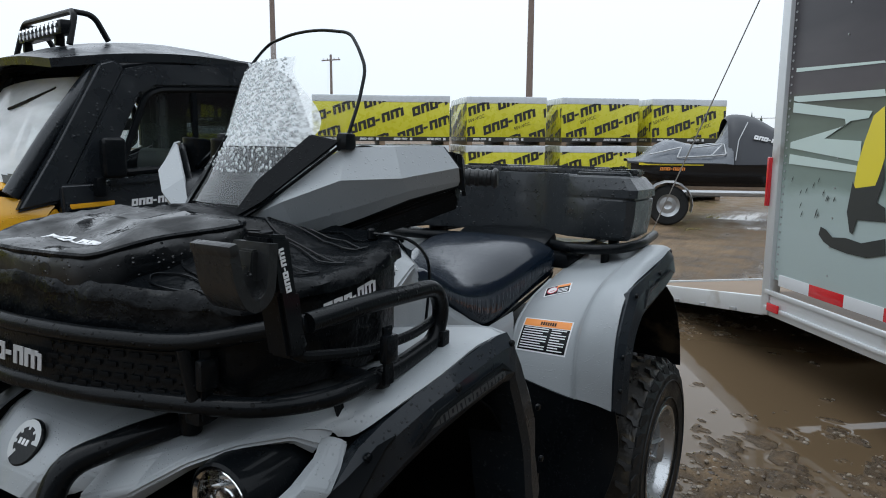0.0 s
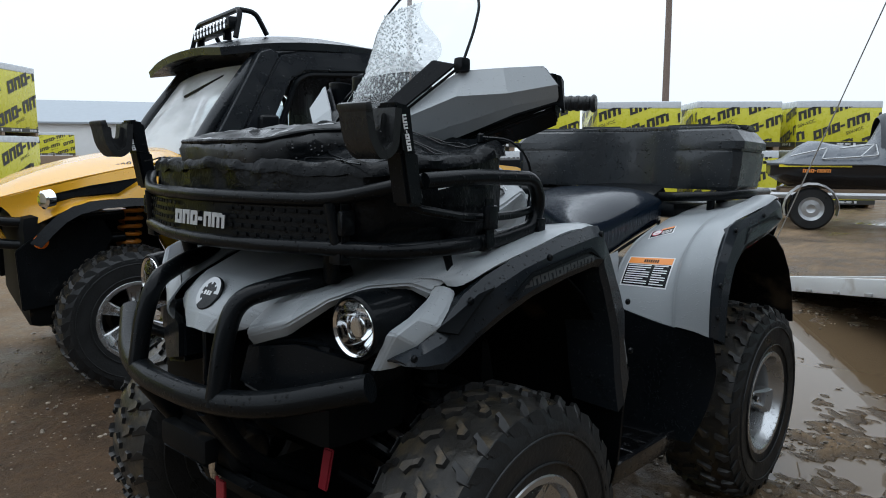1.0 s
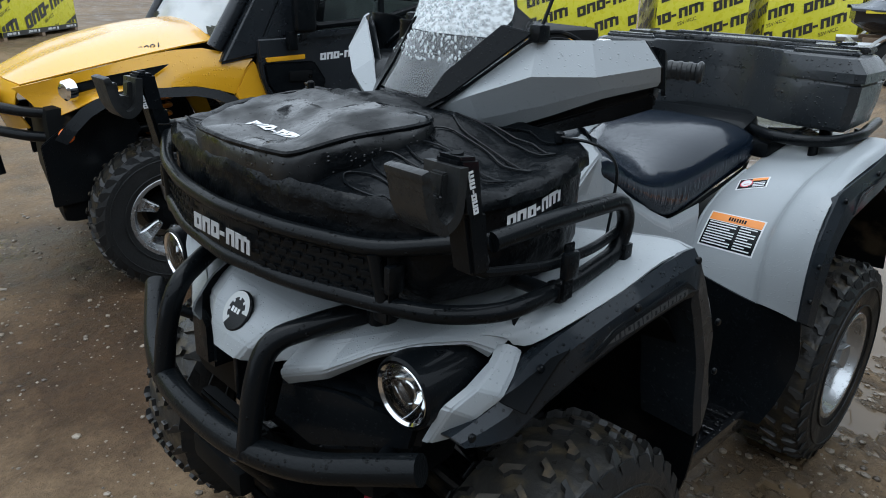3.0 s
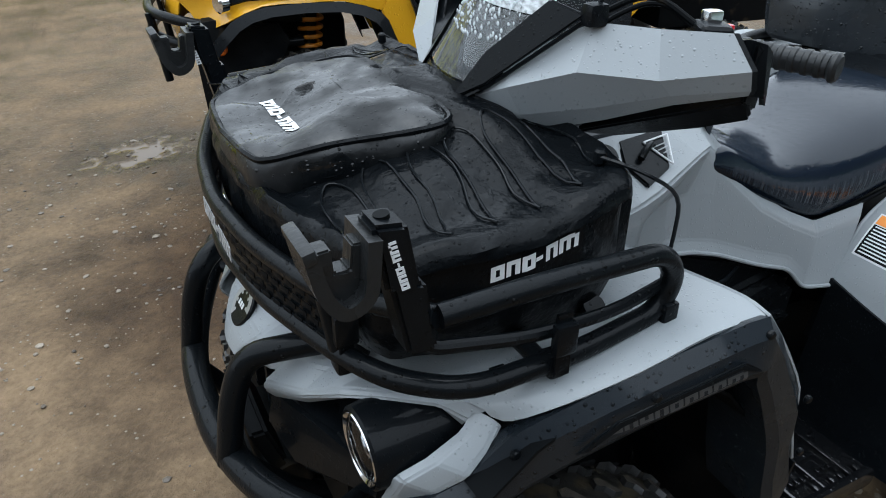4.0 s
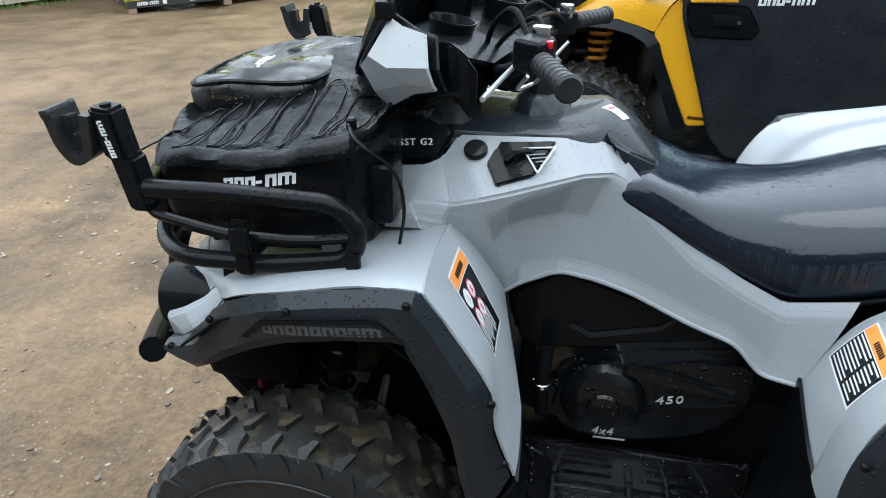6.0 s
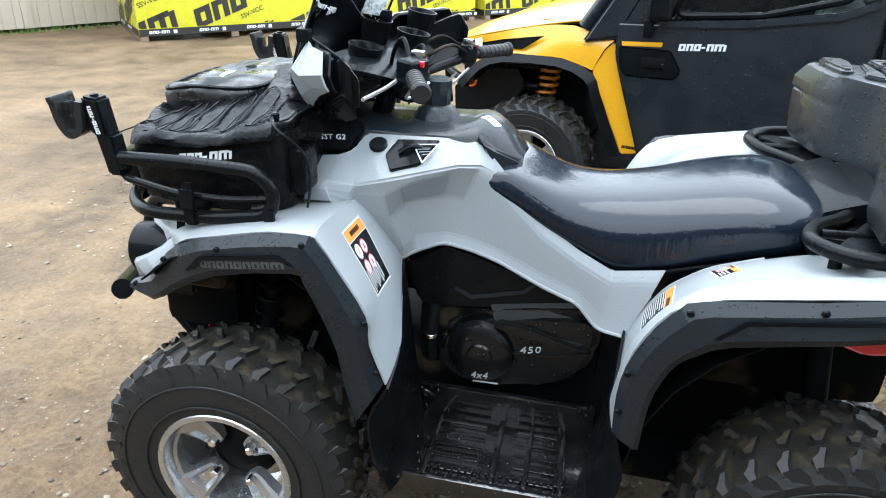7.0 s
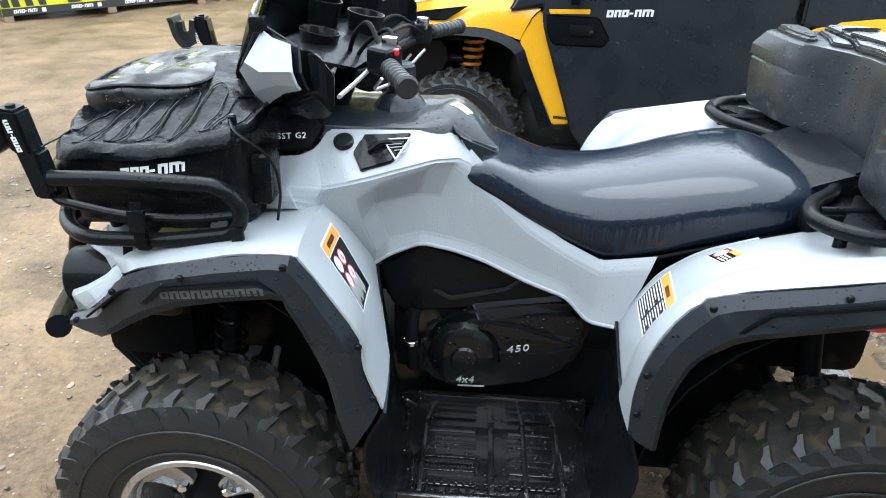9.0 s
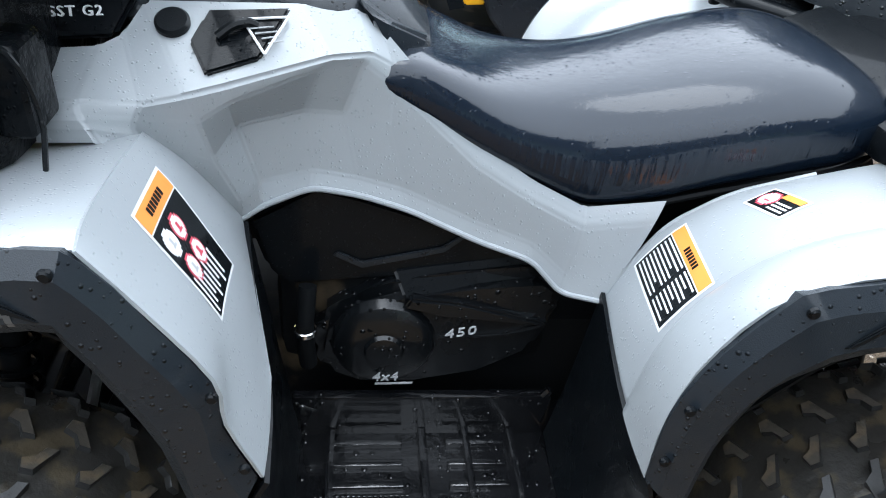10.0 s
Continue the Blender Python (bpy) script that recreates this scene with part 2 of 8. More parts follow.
def V(*a):
    return Vector(a)


def flip(bm):
    """A copy mirrored across the middle plane."""
    b = bm.copy()
    for v in b.verts:
        v.co.y = -v.co.y
    bmesh.ops.reverse_faces(b, faces=b.faces)
    return b


def crisp(*obs):
    """Flat facets keep one tone; the eased creases carry the bend."""
    for o in obs:
        w = o.modifiers.new("crisp", "WEIGHTED_NORMAL")
        w.keep_sharp, w.weight = True, 100
    return obs[0]


def pair(name, bm, material, parent, label="", smooth=35):
    b = flip(bm)
    return part(name, bm, material, parent, label, smooth), part(name, b, material, parent, label, smooth)


def join(bm, other, m=None):
    """Adds other's faces to bm."""
    vs = [bm.verts.new(m @ v.co if m is not None else v.co) for v in other.verts]
    other.verts.index_update()
    for f in other.faces:
        try:
            bm.faces.new([vs[v.index] for v in f.verts])
        except ValueError:
            pass
    other.free()
    return bm


def box(sx, sy, sz, at=(0, 0, 0), bevel=0.0, seg=2, turn=(0, 0, 0)):
    bm = bmesh.new()
    bmesh.ops.create_cube(bm, size=1)
    for v in bm.verts:
        v.co = Vector((v.co.x * sx, v.co.y * sy, v.co.z * sz))
    if bevel:
        bmesh.ops.bevel(bm, geom=bm.edges[:], offset=bevel, segments=seg, affect="EDGES", profile=0.6)
    bm.transform(pose(*at, *turn))
    return bm


def cyl(r, h, at=(0, 0, 0), turn=(0, 0, 0), r2=None, seg=20, bevel=0.0):
    """A round bar along its own z, with rounded rims."""
    r2 = r if r2 is None else r2
    b = min(bevel, r * 0.45, h * 0.45)
    prof = [(0, -h / 2), (r - b, -h / 2), (r, -h / 2 + b), (r2, h / 2 - b), (r2 - b, h / 2), (0, h / 2)] if b else [(0, -h / 2), (r, -h / 2), (r2, h / 2), (0, h / 2)]
    bm = lathe(prof, seg)
    bm.transform(pose(*at, *turn))
    return bm


def lathe(profile, seg=32):
    """Turns a profile of (radius, height) about z."""
    bm = bmesh.new()
    rings = []
    for r, z in profile:
        if r < 1e-6:
            rings.append([bm.verts.new((0, 0, z))])
        else:
            rings.append([bm.verts.new((r * math.cos(2 * math.pi * i / seg), r * math.sin(2 * math.pi * i / seg), z)) for i in range(seg)])
    for a, b in zip(rings, rings[1:]):
        if len(a) == 1 and len(b) == 1:
            continue
        for i in range(seg):
            j = (i + 1) % seg
            if len(a) == 1:
                bm.faces.new((a[0], b[i], b[j]))
            elif len(b) == 1:
                bm.faces.new((a[i], a[j], b[0]))
            else:
                bm.faces.new((a[i], a[j], b[j], b[i]))
    return bm


def fillet(pts, r, closed=False, steps=5):
    pts = [Vector(p) for p in pts]
    if r <= 0 or len(pts) < 3:
        return pts
    out, n = [], len(pts)
    for i, p in enumerate(pts):
        if not closed and i in (0, n - 1):
            out.append(p)
            continue
        a, b = pts[i - 1] - p, pts[(i + 1) % n] - p
        d = min(r, a.length * 0.48, b.length * 0.48)
        s, e = p + a.normalized() * d, p + b.normalized() * d
        for k in range(steps + 1):
            t = k / steps
            out.append(s * (1 - t) ** 2 + p * 2 * t * (1 - t) + e * t * t)
    return out


def tube(pts, r, bend=0.04, seg=10, closed=False, steps=5):
    """A round bar swept along a line with rounded bends."""
    pts = fillet(pts, bend, closed, steps)
    bm = bmesh.new()
    n = len(pts)
    rings, side = [], None
    for i, p in enumerate(pts):
        d = (pts[(i + 1) % n] - pts[i - 1]) if closed else (pts[min(i + 1, n - 1)] - pts[max(i - 1, 0)])
        d.normalize()
        if side is None:
            side = d.orthogonal().normalized()
        side = (side - d * side.dot(d)).normalized()
        up = d.cross(side)
        rings.append([bm.verts.new(p + (side * math.cos(2 * math.pi * k / seg) + up * math.sin(2 * math.pi * k / seg)) * r) for k in range(seg)])
    for a, b in (list(zip(rings, rings[1:])) + ([(rings[-1], rings[0])] if closed else [])):
        for k in range(seg):
            bm.faces.new((a[k], a[(k + 1) % seg], b[(k + 1) % seg], b[k]))
    if not closed:
        bm.faces.new(rings[0][::-1])
        bm.faces.new(rings[-1])
    return bm


def loft(rings, caps=True, closed=True):
    bm = bmesh.new()
    vs = [[bm.verts.new(p) for p in ring] for ring in rings]
    n = len(vs[0])
    for a, b in zip(vs, vs[1:]):
        for k in range(n if closed else n - 1):
            bm.faces.new((a[k], a[(k + 1) % n], b[(k + 1) % n], b[k]))
    if caps and closed:
        bm.faces.new(vs[0][::-1])
        bm.faces.new(vs[-1])
    return bm


def spline(pts, sub):
    """Points along a smooth line through pts."""
    if sub <= 1:
        return [Vector(p) for p in pts]
    P = [Vector(p) for p in pts]
    P = [P[0] * 2 - P[1], *P, P[-1] * 2 - P[-2]]
    out = []
    for i in range(1, len(P) - 2):
        a, b, c, d = P[i - 1:i + 3]
        for k in range(sub):
            t = k / sub
            out.append(0.5 * (2 * b + (c - a) * t + (2 * a - 5 * b + 4 * c - d) * t * t + (3 * b - a - 3 * c + d) * t ** 3))
    out.append(P[-2])
    return out


def sheet(rows, thick=0.004, su=3, sv=3):
    """A panel of even thickness through a small net of corners; smooth along and across."""
    lines = [spline(r, su) for r in rows]
    cols = [spline([ln[i] for ln in lines], sv) for i in range(len(lines[0]))]
    bm = bmesh.new()
    g = [[bm.verts.new(p) for p in c] for c in cols]
    for a, b in zip(g, g[1:]):
        for k in range(len(a) - 1):
            bm.faces.new((a[k], a[k + 1], b[k + 1], b[k]))
    if thick:
        bm.normal_update()
        bmesh.ops.solidify(bm, geom=bm.faces[:], thickness=thick)
    return bm


def cage(rows, soft=0.005, thick=0.004):
    """A faceted moulded panel through a net of corners, its creases eased by soft."""
    bm = bmesh.new()
    g = [[bm.verts.new(p) for p in r] for r in rows]
    for a, b in zip(g, g[1:]):
        for k in range(len(a) - 1):
            bm.faces.new((a[k], a[k + 1], b[k + 1], b[k]))
    bmesh.ops.recalc_face_normals(bm, faces=bm.faces)
    bm.normal_update()
    if soft:
        sharp = [e for e in bm.edges if len(e.link_faces) == 2 and e.calc_face_angle() > radians(4)]
        bmesh.ops.bevel(bm, geom=sharp, offset=soft, segments=3, affect="EDGES", clamp_overlap=True)
    if thick:
        bm.normal_update()
        bmesh.ops.solidify(bm, geom=bm.faces[:], thickness=thick)
    return bm


def slab(outline, depth, bevel=0.0, seg=2):
    """A flat piece: an outline of 3D points pushed by the vector depth, with eased edges."""
    bm = bmesh.new()
    a = [bm.verts.new(p) for p in outline]
    b = [bm.verts.new(Vector(p) + Vector(depth)) for p in outline]
    bm.faces.new(a)
    bm.faces.new(b[::-1])
    n = len(a)
    for i in range(n):
        bm.faces.new((a[i], b[i], b[(i + 1) % n], a[(i + 1) % n]))
    bmesh.ops.recalc_face_normals(bm, faces=bm.faces)
    if bevel:
        bmesh.ops.bevel(bm, geom=bm.edges[:], offset=bevel, segments=seg, affect="EDGES", clamp_overlap=True)
    return bm


def side_slab(xz, y0, y1, bevel=0.0, seg=2):
    return slab([(x, y0, z) for x, z in xz], (0, y1 - y0, 0), bevel, seg)


def letters(text, size, at, m_turn, thick=0.0008, shear=0.0, space=1.0):
    """Raised print with the built-in letters, as a mesh."""
    cu = bpy.data.curves.new("print", "FONT")
    cu.body, cu.size, cu.extrude, cu.shear, cu.space_character = text, size, thick, shear, space
    cu.resolution_u = 2
    ob = new("print", cu)
    dg = bpy.context.evaluated_depsgraph_get()
    me = bpy.data.meshes.new_from_object(ob.evaluated_get(dg))
    bpy.data.objects.remove(ob)
    bpy.data.curves.remove(cu)
    bm = bmesh.new()
    bm.from_mesh(me)
    bpy.data.meshes.remove(me)
    bm.transform(Matrix.Translation(at) @ m_turn)
    return bm


def frame_of(o, u, v):
    """A frame on a surface: print runs along u, its letters stand along v."""
    u, v = Vector(u).normalized(), Vector(v)
    v = (v - u * v.dot(u)).normalized()
    w = u.cross(v)
    m = Matrix((u, v, w)).transposed().to_4x4()
    return Matrix.Translation(o) @ m


def bars(boxes, m, thick=0.001):
    """Flat print of slanted bars (x, y, width, height, slant) in the frame m."""
    bm = bmesh.new()
    for x, y, w, h, s in boxes:
        lo = [(x, y), (x + w, y), (x + w + s * h, y + h), (x + s * h, y + h)]
        a = [bm.verts.new(m @ Vector((px, py, 0))) for px, py in lo]
        b = [bm.verts.new(m @ Vector((px, py, thick))) for px, py in lo]
        bm.faces.new(b)
        for i in range(4):
            bm.faces.new((a[i], a[(i + 1) % 4], b[(i + 1) % 4], b[i]))
    return bm


def mark_letters(length, s=0.18, count=5, dash=3):
    """A maker's word mark as plain slanted blocks with a dash, one list of bars for each block."""
    u, out, x = length / (count * 1.2 + (0.8 if dash else 0) + 0.35), [], 0.0
    for i in range(count):
        if i == dash and dash:
            out.append([(x, 0.40 * u, 0.60 * u, 0.28 * u, s)])
            x += 0.8 * u
        last = i == count - 1
        b = [(x, 0, 0.38 * u, 1.12 * u, s), (x + 0.68 * u, 0, 0.38 * u, 1.12 * u, s), (x + 0.38 * u + 0.80 * u * s, 0.80 * u, (0.98 if last else 0.30) * u, 0.32 * u, s)]
        if last:
            b.append((x + 1.36 * u, 0, 0.38 * u, 1.0 * u, s))
        elif i % 2 == 0:
            b.append((x + 0.38 * u, 0, 0.30 * u, 0.30 * u, s))
        out.append(b)
        x += 1.2 * u
    return out


def mark(length, s=0.18, count=5, dash=3):
    return [b for block in mark_letters(length, s, count, dash) for b in block]


def decal(boxes, m, target, lift=0.001):
    """Flat print of slanted bars laid onto the curved piece target."""
    src = bmesh.new()
    src.from_mesh(target.data)
    tree = BVHTree.FromBMesh(src)
    src.free()
    w = (m.to_3x3() @ V(0, 0, 1)).normalized()
    bm = bmesh.new()
    for x, y, wd, ht, s in boxes:
        nu, nv = max(1, math.ceil(wd / 0.010)), max(1, math.ceil(ht / 0.010))
        g = []
        for j in range(nv + 1):
            row = []
            for i in range(nu + 1):
                p = m @ V(x + wd * i / nu + s * ht * j / nv, y + ht * j / nv, 0.0)
                hit = tree.ray_cast(p + w * 0.07, -w, 0.14)
                row.append(bm.verts.new((hit[0] + w * lift) if hit[0] is not None else p + w * lift))
            g.append(row)
        for a, b in zip(g, g[1:]):
            for i in range(nu):
                bm.faces.new((a[i], a[i + 1], b[i + 1], b[i]))
    return bm


def disc_boxes(cx, cy, r, n=7):
    """A round spot as a stack of thin bars."""
    out = []
    for k in range(n):
        y0 = -r + 2 * r * k / n
        hw = math.sqrt(max(0.0, r * r - (y0 + r / n) ** 2))
        out.append((cx - hw, cy + y0, 2 * hw, 2 * r / n, 0))
    return out


# ---- ground: one sheet of wet mud with standing water ----
WATER = -0.012


def flood(x, y):
    """How far a spot lies inside the flooded part of the yard, 0 to 1."""
    a = math.exp(-(((x - 2.1) / 2.1) ** 4 + ((y + 0.72 - 0.1 * x) / 0.80) ** 4))
    b = math.exp(-(((x - 3.4) / 2.6) ** 2 + ((y - 0.9) / 0.7) ** 2))
    c = 0.75 * math.exp(-(((x + 0.15) / 0.55) ** 2 + (y / 0.7) ** 2))
    d = 0.55 * math.exp(-(((x + 1.7) / 0.30) ** 2 + ((y - 0.9) / 0.25) ** 2))
    return min(1.0, max(a, b, c, d))


def ground_height(x, y):
    far = max(0.0, math.hypot(x, y) - 14)
    clod = noise.noise(V(x * 5.5, y * 5.5, 8))
    h = 0.020 * noise.noise(V(x * 0.6 + 3, y * 0.6, 0)) + 0.010 * noise.noise(V(x * 1.9, y * 1.9, 4)) + 0.005 * clod
    h += 0.004 * noise.noise(V(x * 14, y * 14, 2)) + 0.004 * noise.noise(V(x * 24, y * 24, 6))
    # churned ridges where wheels have turned
    churn = max(0.0, noise.noise(V(x * 0.9 + 7, y * 0.9, 3))) ** 0.7
    h += 0.022 * churn * abs(noise.noise(V(x * 8, y * 8, 12)))
    # torn-up mud behind the wheels
    h += 0.030 * math.exp(-((x - 1.5) / 0.7) ** 4 - ((y - 0.7) / 0.8) ** 4) * (abs(noise.noise(V(x * 6, y * 6, 22))) + 0.6 * abs(noise.noise(V(x * 16, y * 16, 23))) - 0.25)
    # a churned track beside the front wheel
    tx, ty = x - -1.26, y - -0.26
    across = tx * -0.854 + ty * 0.521
    along = tx * 0.521 + ty * 0.854
    h += 0.034 * math.exp(-(across / 0.10) ** 2 - (along / 0.45) ** 4) * (0.15 + abs(noise.noise(V(x * 15, y * 15, 40))) + 0.6 * abs(noise.noise(V(x * 33, y * 33, 41))))
    h -= 0.020 * math.exp(-((x - -1.47) / 0.16) ** 2 - ((y - -0.02) / 0.07) ** 2)
    h += 0.004
    h -= 0.010 * math.exp(-((x + 0.30) / 0.75) ** 4 - ((y - 1.6) / 1.15) ** 4)
    f = flood(x, y)
    h -= 0.026 * f
    # crumbs of mud standing out of the water, thickest along the wheel tracks
    line = math.exp(-((y + 0.55 - 0.28 * (x - 1.4)) / 0.05) ** 2) + 0.8 * math.exp(-((y - 0.15 - 0.30 * (x - 1.4)) / 0.25) ** 2)
    crumb = abs(noise.noise(V(x * 17, y * 17, 5))) + 0.8 * abs(noise.noise(V(x * 31, y * 31, 9)))
    h += 0.020 * f * min(1.0, line) * crumb
    h += f * (0.018 * noise.noise(V(x * 2.3, y * 2.3, 15)) + 0.018 * noise.noise(V(x * 6.5, y * 6.5, 17)) + 0.030 * max(0.0, noise.noise(V(x * 4.0, y * 4.0, 19))) * crumb)
    h += f * (0.012 * noise.noise(V(x * 12, y * 12, 27)) + 0.010 * noise.noise(V(x * 25, y * 25, 28)))
    h += 0.008 * max(-1.0, min(1.0, -x / 0.65)) * math.exp(-(y / 1.4) ** 2)
    return h * math.exp(-far * 0.2)


def axis(lo, hi, step, reach, grow):
    a = list(np.arange(lo, hi + step / 2, step))
    s, d = step, []
    p = hi
    while p < reach:
        s *= grow
        p += s
        d.append(p)
    s, e, p = step, [], lo
    while p > -reach:
        s *= grow
        p -= s
        e.append(p)
    return e[::-1] + a + d


gx, gy = axis(-3.0, 4.4, 0.022, 1500, 1.10), axis(-2.2, 3.4, 0.022, 1500, 1.10)
verts = [(x, y, max(ground_height(x, y), WATER)) for y in gy for x in gx]
nx = len(gx)
faces = [(j * nx + i, j * nx + i + 1, (j + 1) * nx + i + 1, (j + 1) * nx + i) for j in range(len(gy) - 1) for i in range(nx - 1)]
gme = bpy.data.meshes.new("ground")
gme.from_pydata(verts, [], faces)
gme.shade_smooth()


def mud_material():
    m = bpy.data.materials.new("wet_mud")
    m.use_nodes = True
    n, l = m.node_tree.nodes, m.node_tree.links
    b = n["Principled BSDF"]
    geo = n.new("ShaderNodeNewGeometry")
    sep = n.new("ShaderNodeSeparateXYZ")
    l.new(geo.outputs["Position"], sep.inputs[0])

    def tex(size, detail=8.0, rough=0.6):
        t = n.new("ShaderNodeTexNoise")
        t.inputs["Scale"].default_value, t.inputs["Detail"].default_value, t.inputs["Roughness"].default_value = size, detail, rough
        l.new(geo.outputs["Position"], t.inputs["Vector"])
        return t

    broad, mid, fine = tex(0.5), tex(3.0), tex(45.0, 6.0, 0.7)
    ramp = n.new("ShaderNodeValToRGB")
    ramp.color_ramp.elements[0].position, ramp.color_ramp.elements[1].position = 0.40, 0.66
    ramp.color_ramp.elements[0].color = (0.056, 0.037, 0.021, 1)
    ramp.color_ramp.elements[1].color = (0.255, 0.178, 0.105, 1)
    add = n.new("ShaderNodeMath")
    add.operation = "ADD"
    l.new(broad.outputs["Fac"], add.inputs[0])
    l.new(mid.outputs["Fac"], add.inputs[1])
    half = n.new("ShaderNodeMath")
    half.operation = "MULTIPLY_ADD"
    l.new(add.outputs[0], half.inputs[0])
    half.inputs[1].default_value = 0.36
    grain = n.new("ShaderNodeMath")
    grain.operation = "MULTIPLY"
    l.new(fine.outputs["Fac"], grain.inputs[0])
    grain.inputs[1].default_value = 0.32
    l.new(grain.outputs[0], half.inputs[2])
    l.new(half.outputs[0], ramp.inputs["Fac"])
    water = n.new("ShaderNodeMapRange")
    water.inputs["From Min"].default_value, water.inputs["From Max"].default_value = WATER + 0.0002, WATER + 0.0025
    water.inputs["To Min"].default_value, water.inputs["To Max"].default_value = 1.0, 0.0
    l.new(sep.outputs["Z"], water.inputs["Value"])
    mix = n.new("ShaderNodeMix")
    mix.data_type = "RGBA"
    l.new(water.outputs["Result"], mix.inputs["Factor"])
    l.new(ramp.outputs["Color"], mix.inputs["A"])
    mix.inputs["B"].default_value = (0.115, 0.080, 0.046, 1)
    edge = n.new("ShaderNodeMapRange")
    edge.inputs["From Min"].default_value, edge.inputs["From Max"].default_value = WATER + 0.002, WATER + 0.016
    edge.inputs["To Min"].default_value, edge.inputs["To Max"].default_value = 0.45, 1.0
    l.new(sep.outputs["Z"], edge.inputs["Value"])
    damp = n.new("ShaderNodeVectorMath")
    damp.operation = "SCALE"
    l.new(ramp.outputs["Color"], damp.inputs[0])
    l.new(edge.outputs["Result"], damp.inputs["Scale"])
    l.new(damp.outputs["Vector"], mix.inputs["A"])
    # a ragged darker, browner patch between the two machines
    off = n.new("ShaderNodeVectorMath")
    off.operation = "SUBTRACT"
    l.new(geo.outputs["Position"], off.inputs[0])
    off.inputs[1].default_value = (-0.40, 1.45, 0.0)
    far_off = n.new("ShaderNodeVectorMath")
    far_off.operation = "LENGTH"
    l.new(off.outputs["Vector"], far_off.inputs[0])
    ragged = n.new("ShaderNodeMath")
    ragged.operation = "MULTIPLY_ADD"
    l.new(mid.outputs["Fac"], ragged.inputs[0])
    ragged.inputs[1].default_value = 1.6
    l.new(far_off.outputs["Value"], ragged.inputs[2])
    patch_edge = n.new("ShaderNodeMapRange")
    patch_edge.inputs["From Min"].default_value, patch_edge.inputs["From Max"].default_value = 1.35, 2.05
    l.new(ragged.outputs[0], patch_edge.inputs["Value"])
    patch_tone = n.new("ShaderNodeMix")
    patch_tone.data_type = "RGBA"
    l.new(patch_edge.outputs["Result"], patch_tone.inputs["Factor"])
    patch_tone.inputs["A"].default_value = (0.40, 0.33, 0.27, 1)
    patch_tone.inputs["B"].default_value = (1, 1, 1, 1)
    toned = n.new("ShaderNodeVectorMath")
    toned.operation = "MULTIPLY"
    l.new(mix.outputs["Result"], toned.inputs[0])
    l.new(patch_tone.outputs["Result"], toned.inputs[1])
    # small stones
    vo = n.new("ShaderNodeTexVoronoi")
    vo.inputs["Scale"].default_value = 46
    l.new(geo.outputs["Position"], vo.inputs["Vector"])
    pick = n.new("ShaderNodeSeparateColor")
    l.new(vo.outputs["Color"], pick.inputs["Color"])
    stone = n.new("ShaderNodeMath")
    stone.operation = "MULTIPLY_ADD"
    l.new(pick.outputs["Red"], stone.inputs[0])
    stone.inputs[1].default_value, stone.inputs[2].default_value = 0.9, -0.62
    lump = n.new("ShaderNodeMath")
    lump.operation = "SUBTRACT"
    lump.use_clamp = True
    l.new(stone.outputs[0], lump.inputs[0])
    l.new(vo.outputs["Distance"], lump.inputs[1])
    tint = n.new("ShaderNodeMapRange")
    tint.inputs["From Max"].default_value = 0.08
    l.new(lump.outputs[0], tint.inputs["Value"])
    mix2 = n.new("ShaderNodeMix")
    mix2.data_type = "RGBA"
    dry = n.new("ShaderNodeMath")
    dry.operation = "MULTIPLY"
    inv = n.new("ShaderNodeMath")
    inv.operation = "SUBTRACT"
    inv.inputs[0].default_value = 1
    l.new(water.outputs["Result"], inv.inputs[1])
    l.new(tint.outputs["Result"], dry.inputs[0])
    l.new(inv.outputs[0], dry.inputs[1])
    l.new(dry.outputs[0], mix2.inputs["Factor"])
    l.new(toned.outputs["Vector"], mix2.inputs["A"])
    mix2.inputs["B"].default_value = (0.32, 0.28, 0.225, 1)
    l.new(mix2.outputs["Result"], b.inputs["Base Color"])
    wet = n.new("ShaderNodeMapRange")
    wet.inputs["From Min"].default_value, wet.inputs["From Max"].default_value = 0.38, 0.62
    wet.inputs["To Min"].default_value, wet.inputs["To Max"].default_value = 0.42, 0.85
    b.inputs["Specular IOR Level"].default_value = 0.2
    l.new(mid.outputs["Fac"], wet.inputs["Value"])
    rg = n.new("ShaderNodeMix")
    l.new(water.outputs["Result"], rg.inputs["Factor"])
    l.new(wet.outputs["Result"], rg.inputs["A"])
    rg.inputs["B"].default_value = 0.05
    sheen = n.new("ShaderNodeMapRange")
    sheen.inputs["From Min"].default_value, sheen.inputs["From Max"].default_value = WATER + 0.002, WATER + 0.012
    sheen.inputs["To Min"].default_value, sheen.inputs["To Max"].default_value = 0.45, 1.0
    l.new(sep.outputs["Z"], sheen.inputs["Value"])
    filmed = n.new("ShaderNodeMath")
    filmed.operation = "MULTIPLY"
    l.new(rg.outputs["Result"], filmed.inputs[0])
    l.new(sheen.outputs["Result"], filmed.inputs[1])
    l.new(filmed.outputs[0], b.inputs["Roughness"])
    hsum = n.new("ShaderNodeMath")
    hsum.operation = "MULTIPLY_ADD"
    l.new(lump.outputs[0], hsum.inputs[0])
    hsum.inputs[1].default_value = 3.0
    l.new(fine.outputs["Fac"], hsum.inputs[2])
    cut = n.new("ShaderNodeMath")
    cut.operation = "MULTIPLY"
    l.new(hsum.outputs[0], cut.inputs[0])
    l.new(inv.outputs[0], cut.inputs[1])
    bu = n.new("ShaderNodeBump")
    bu.inputs["Strength"].default_value, bu.inputs["Distance"].default_value = 0.9, 0.016
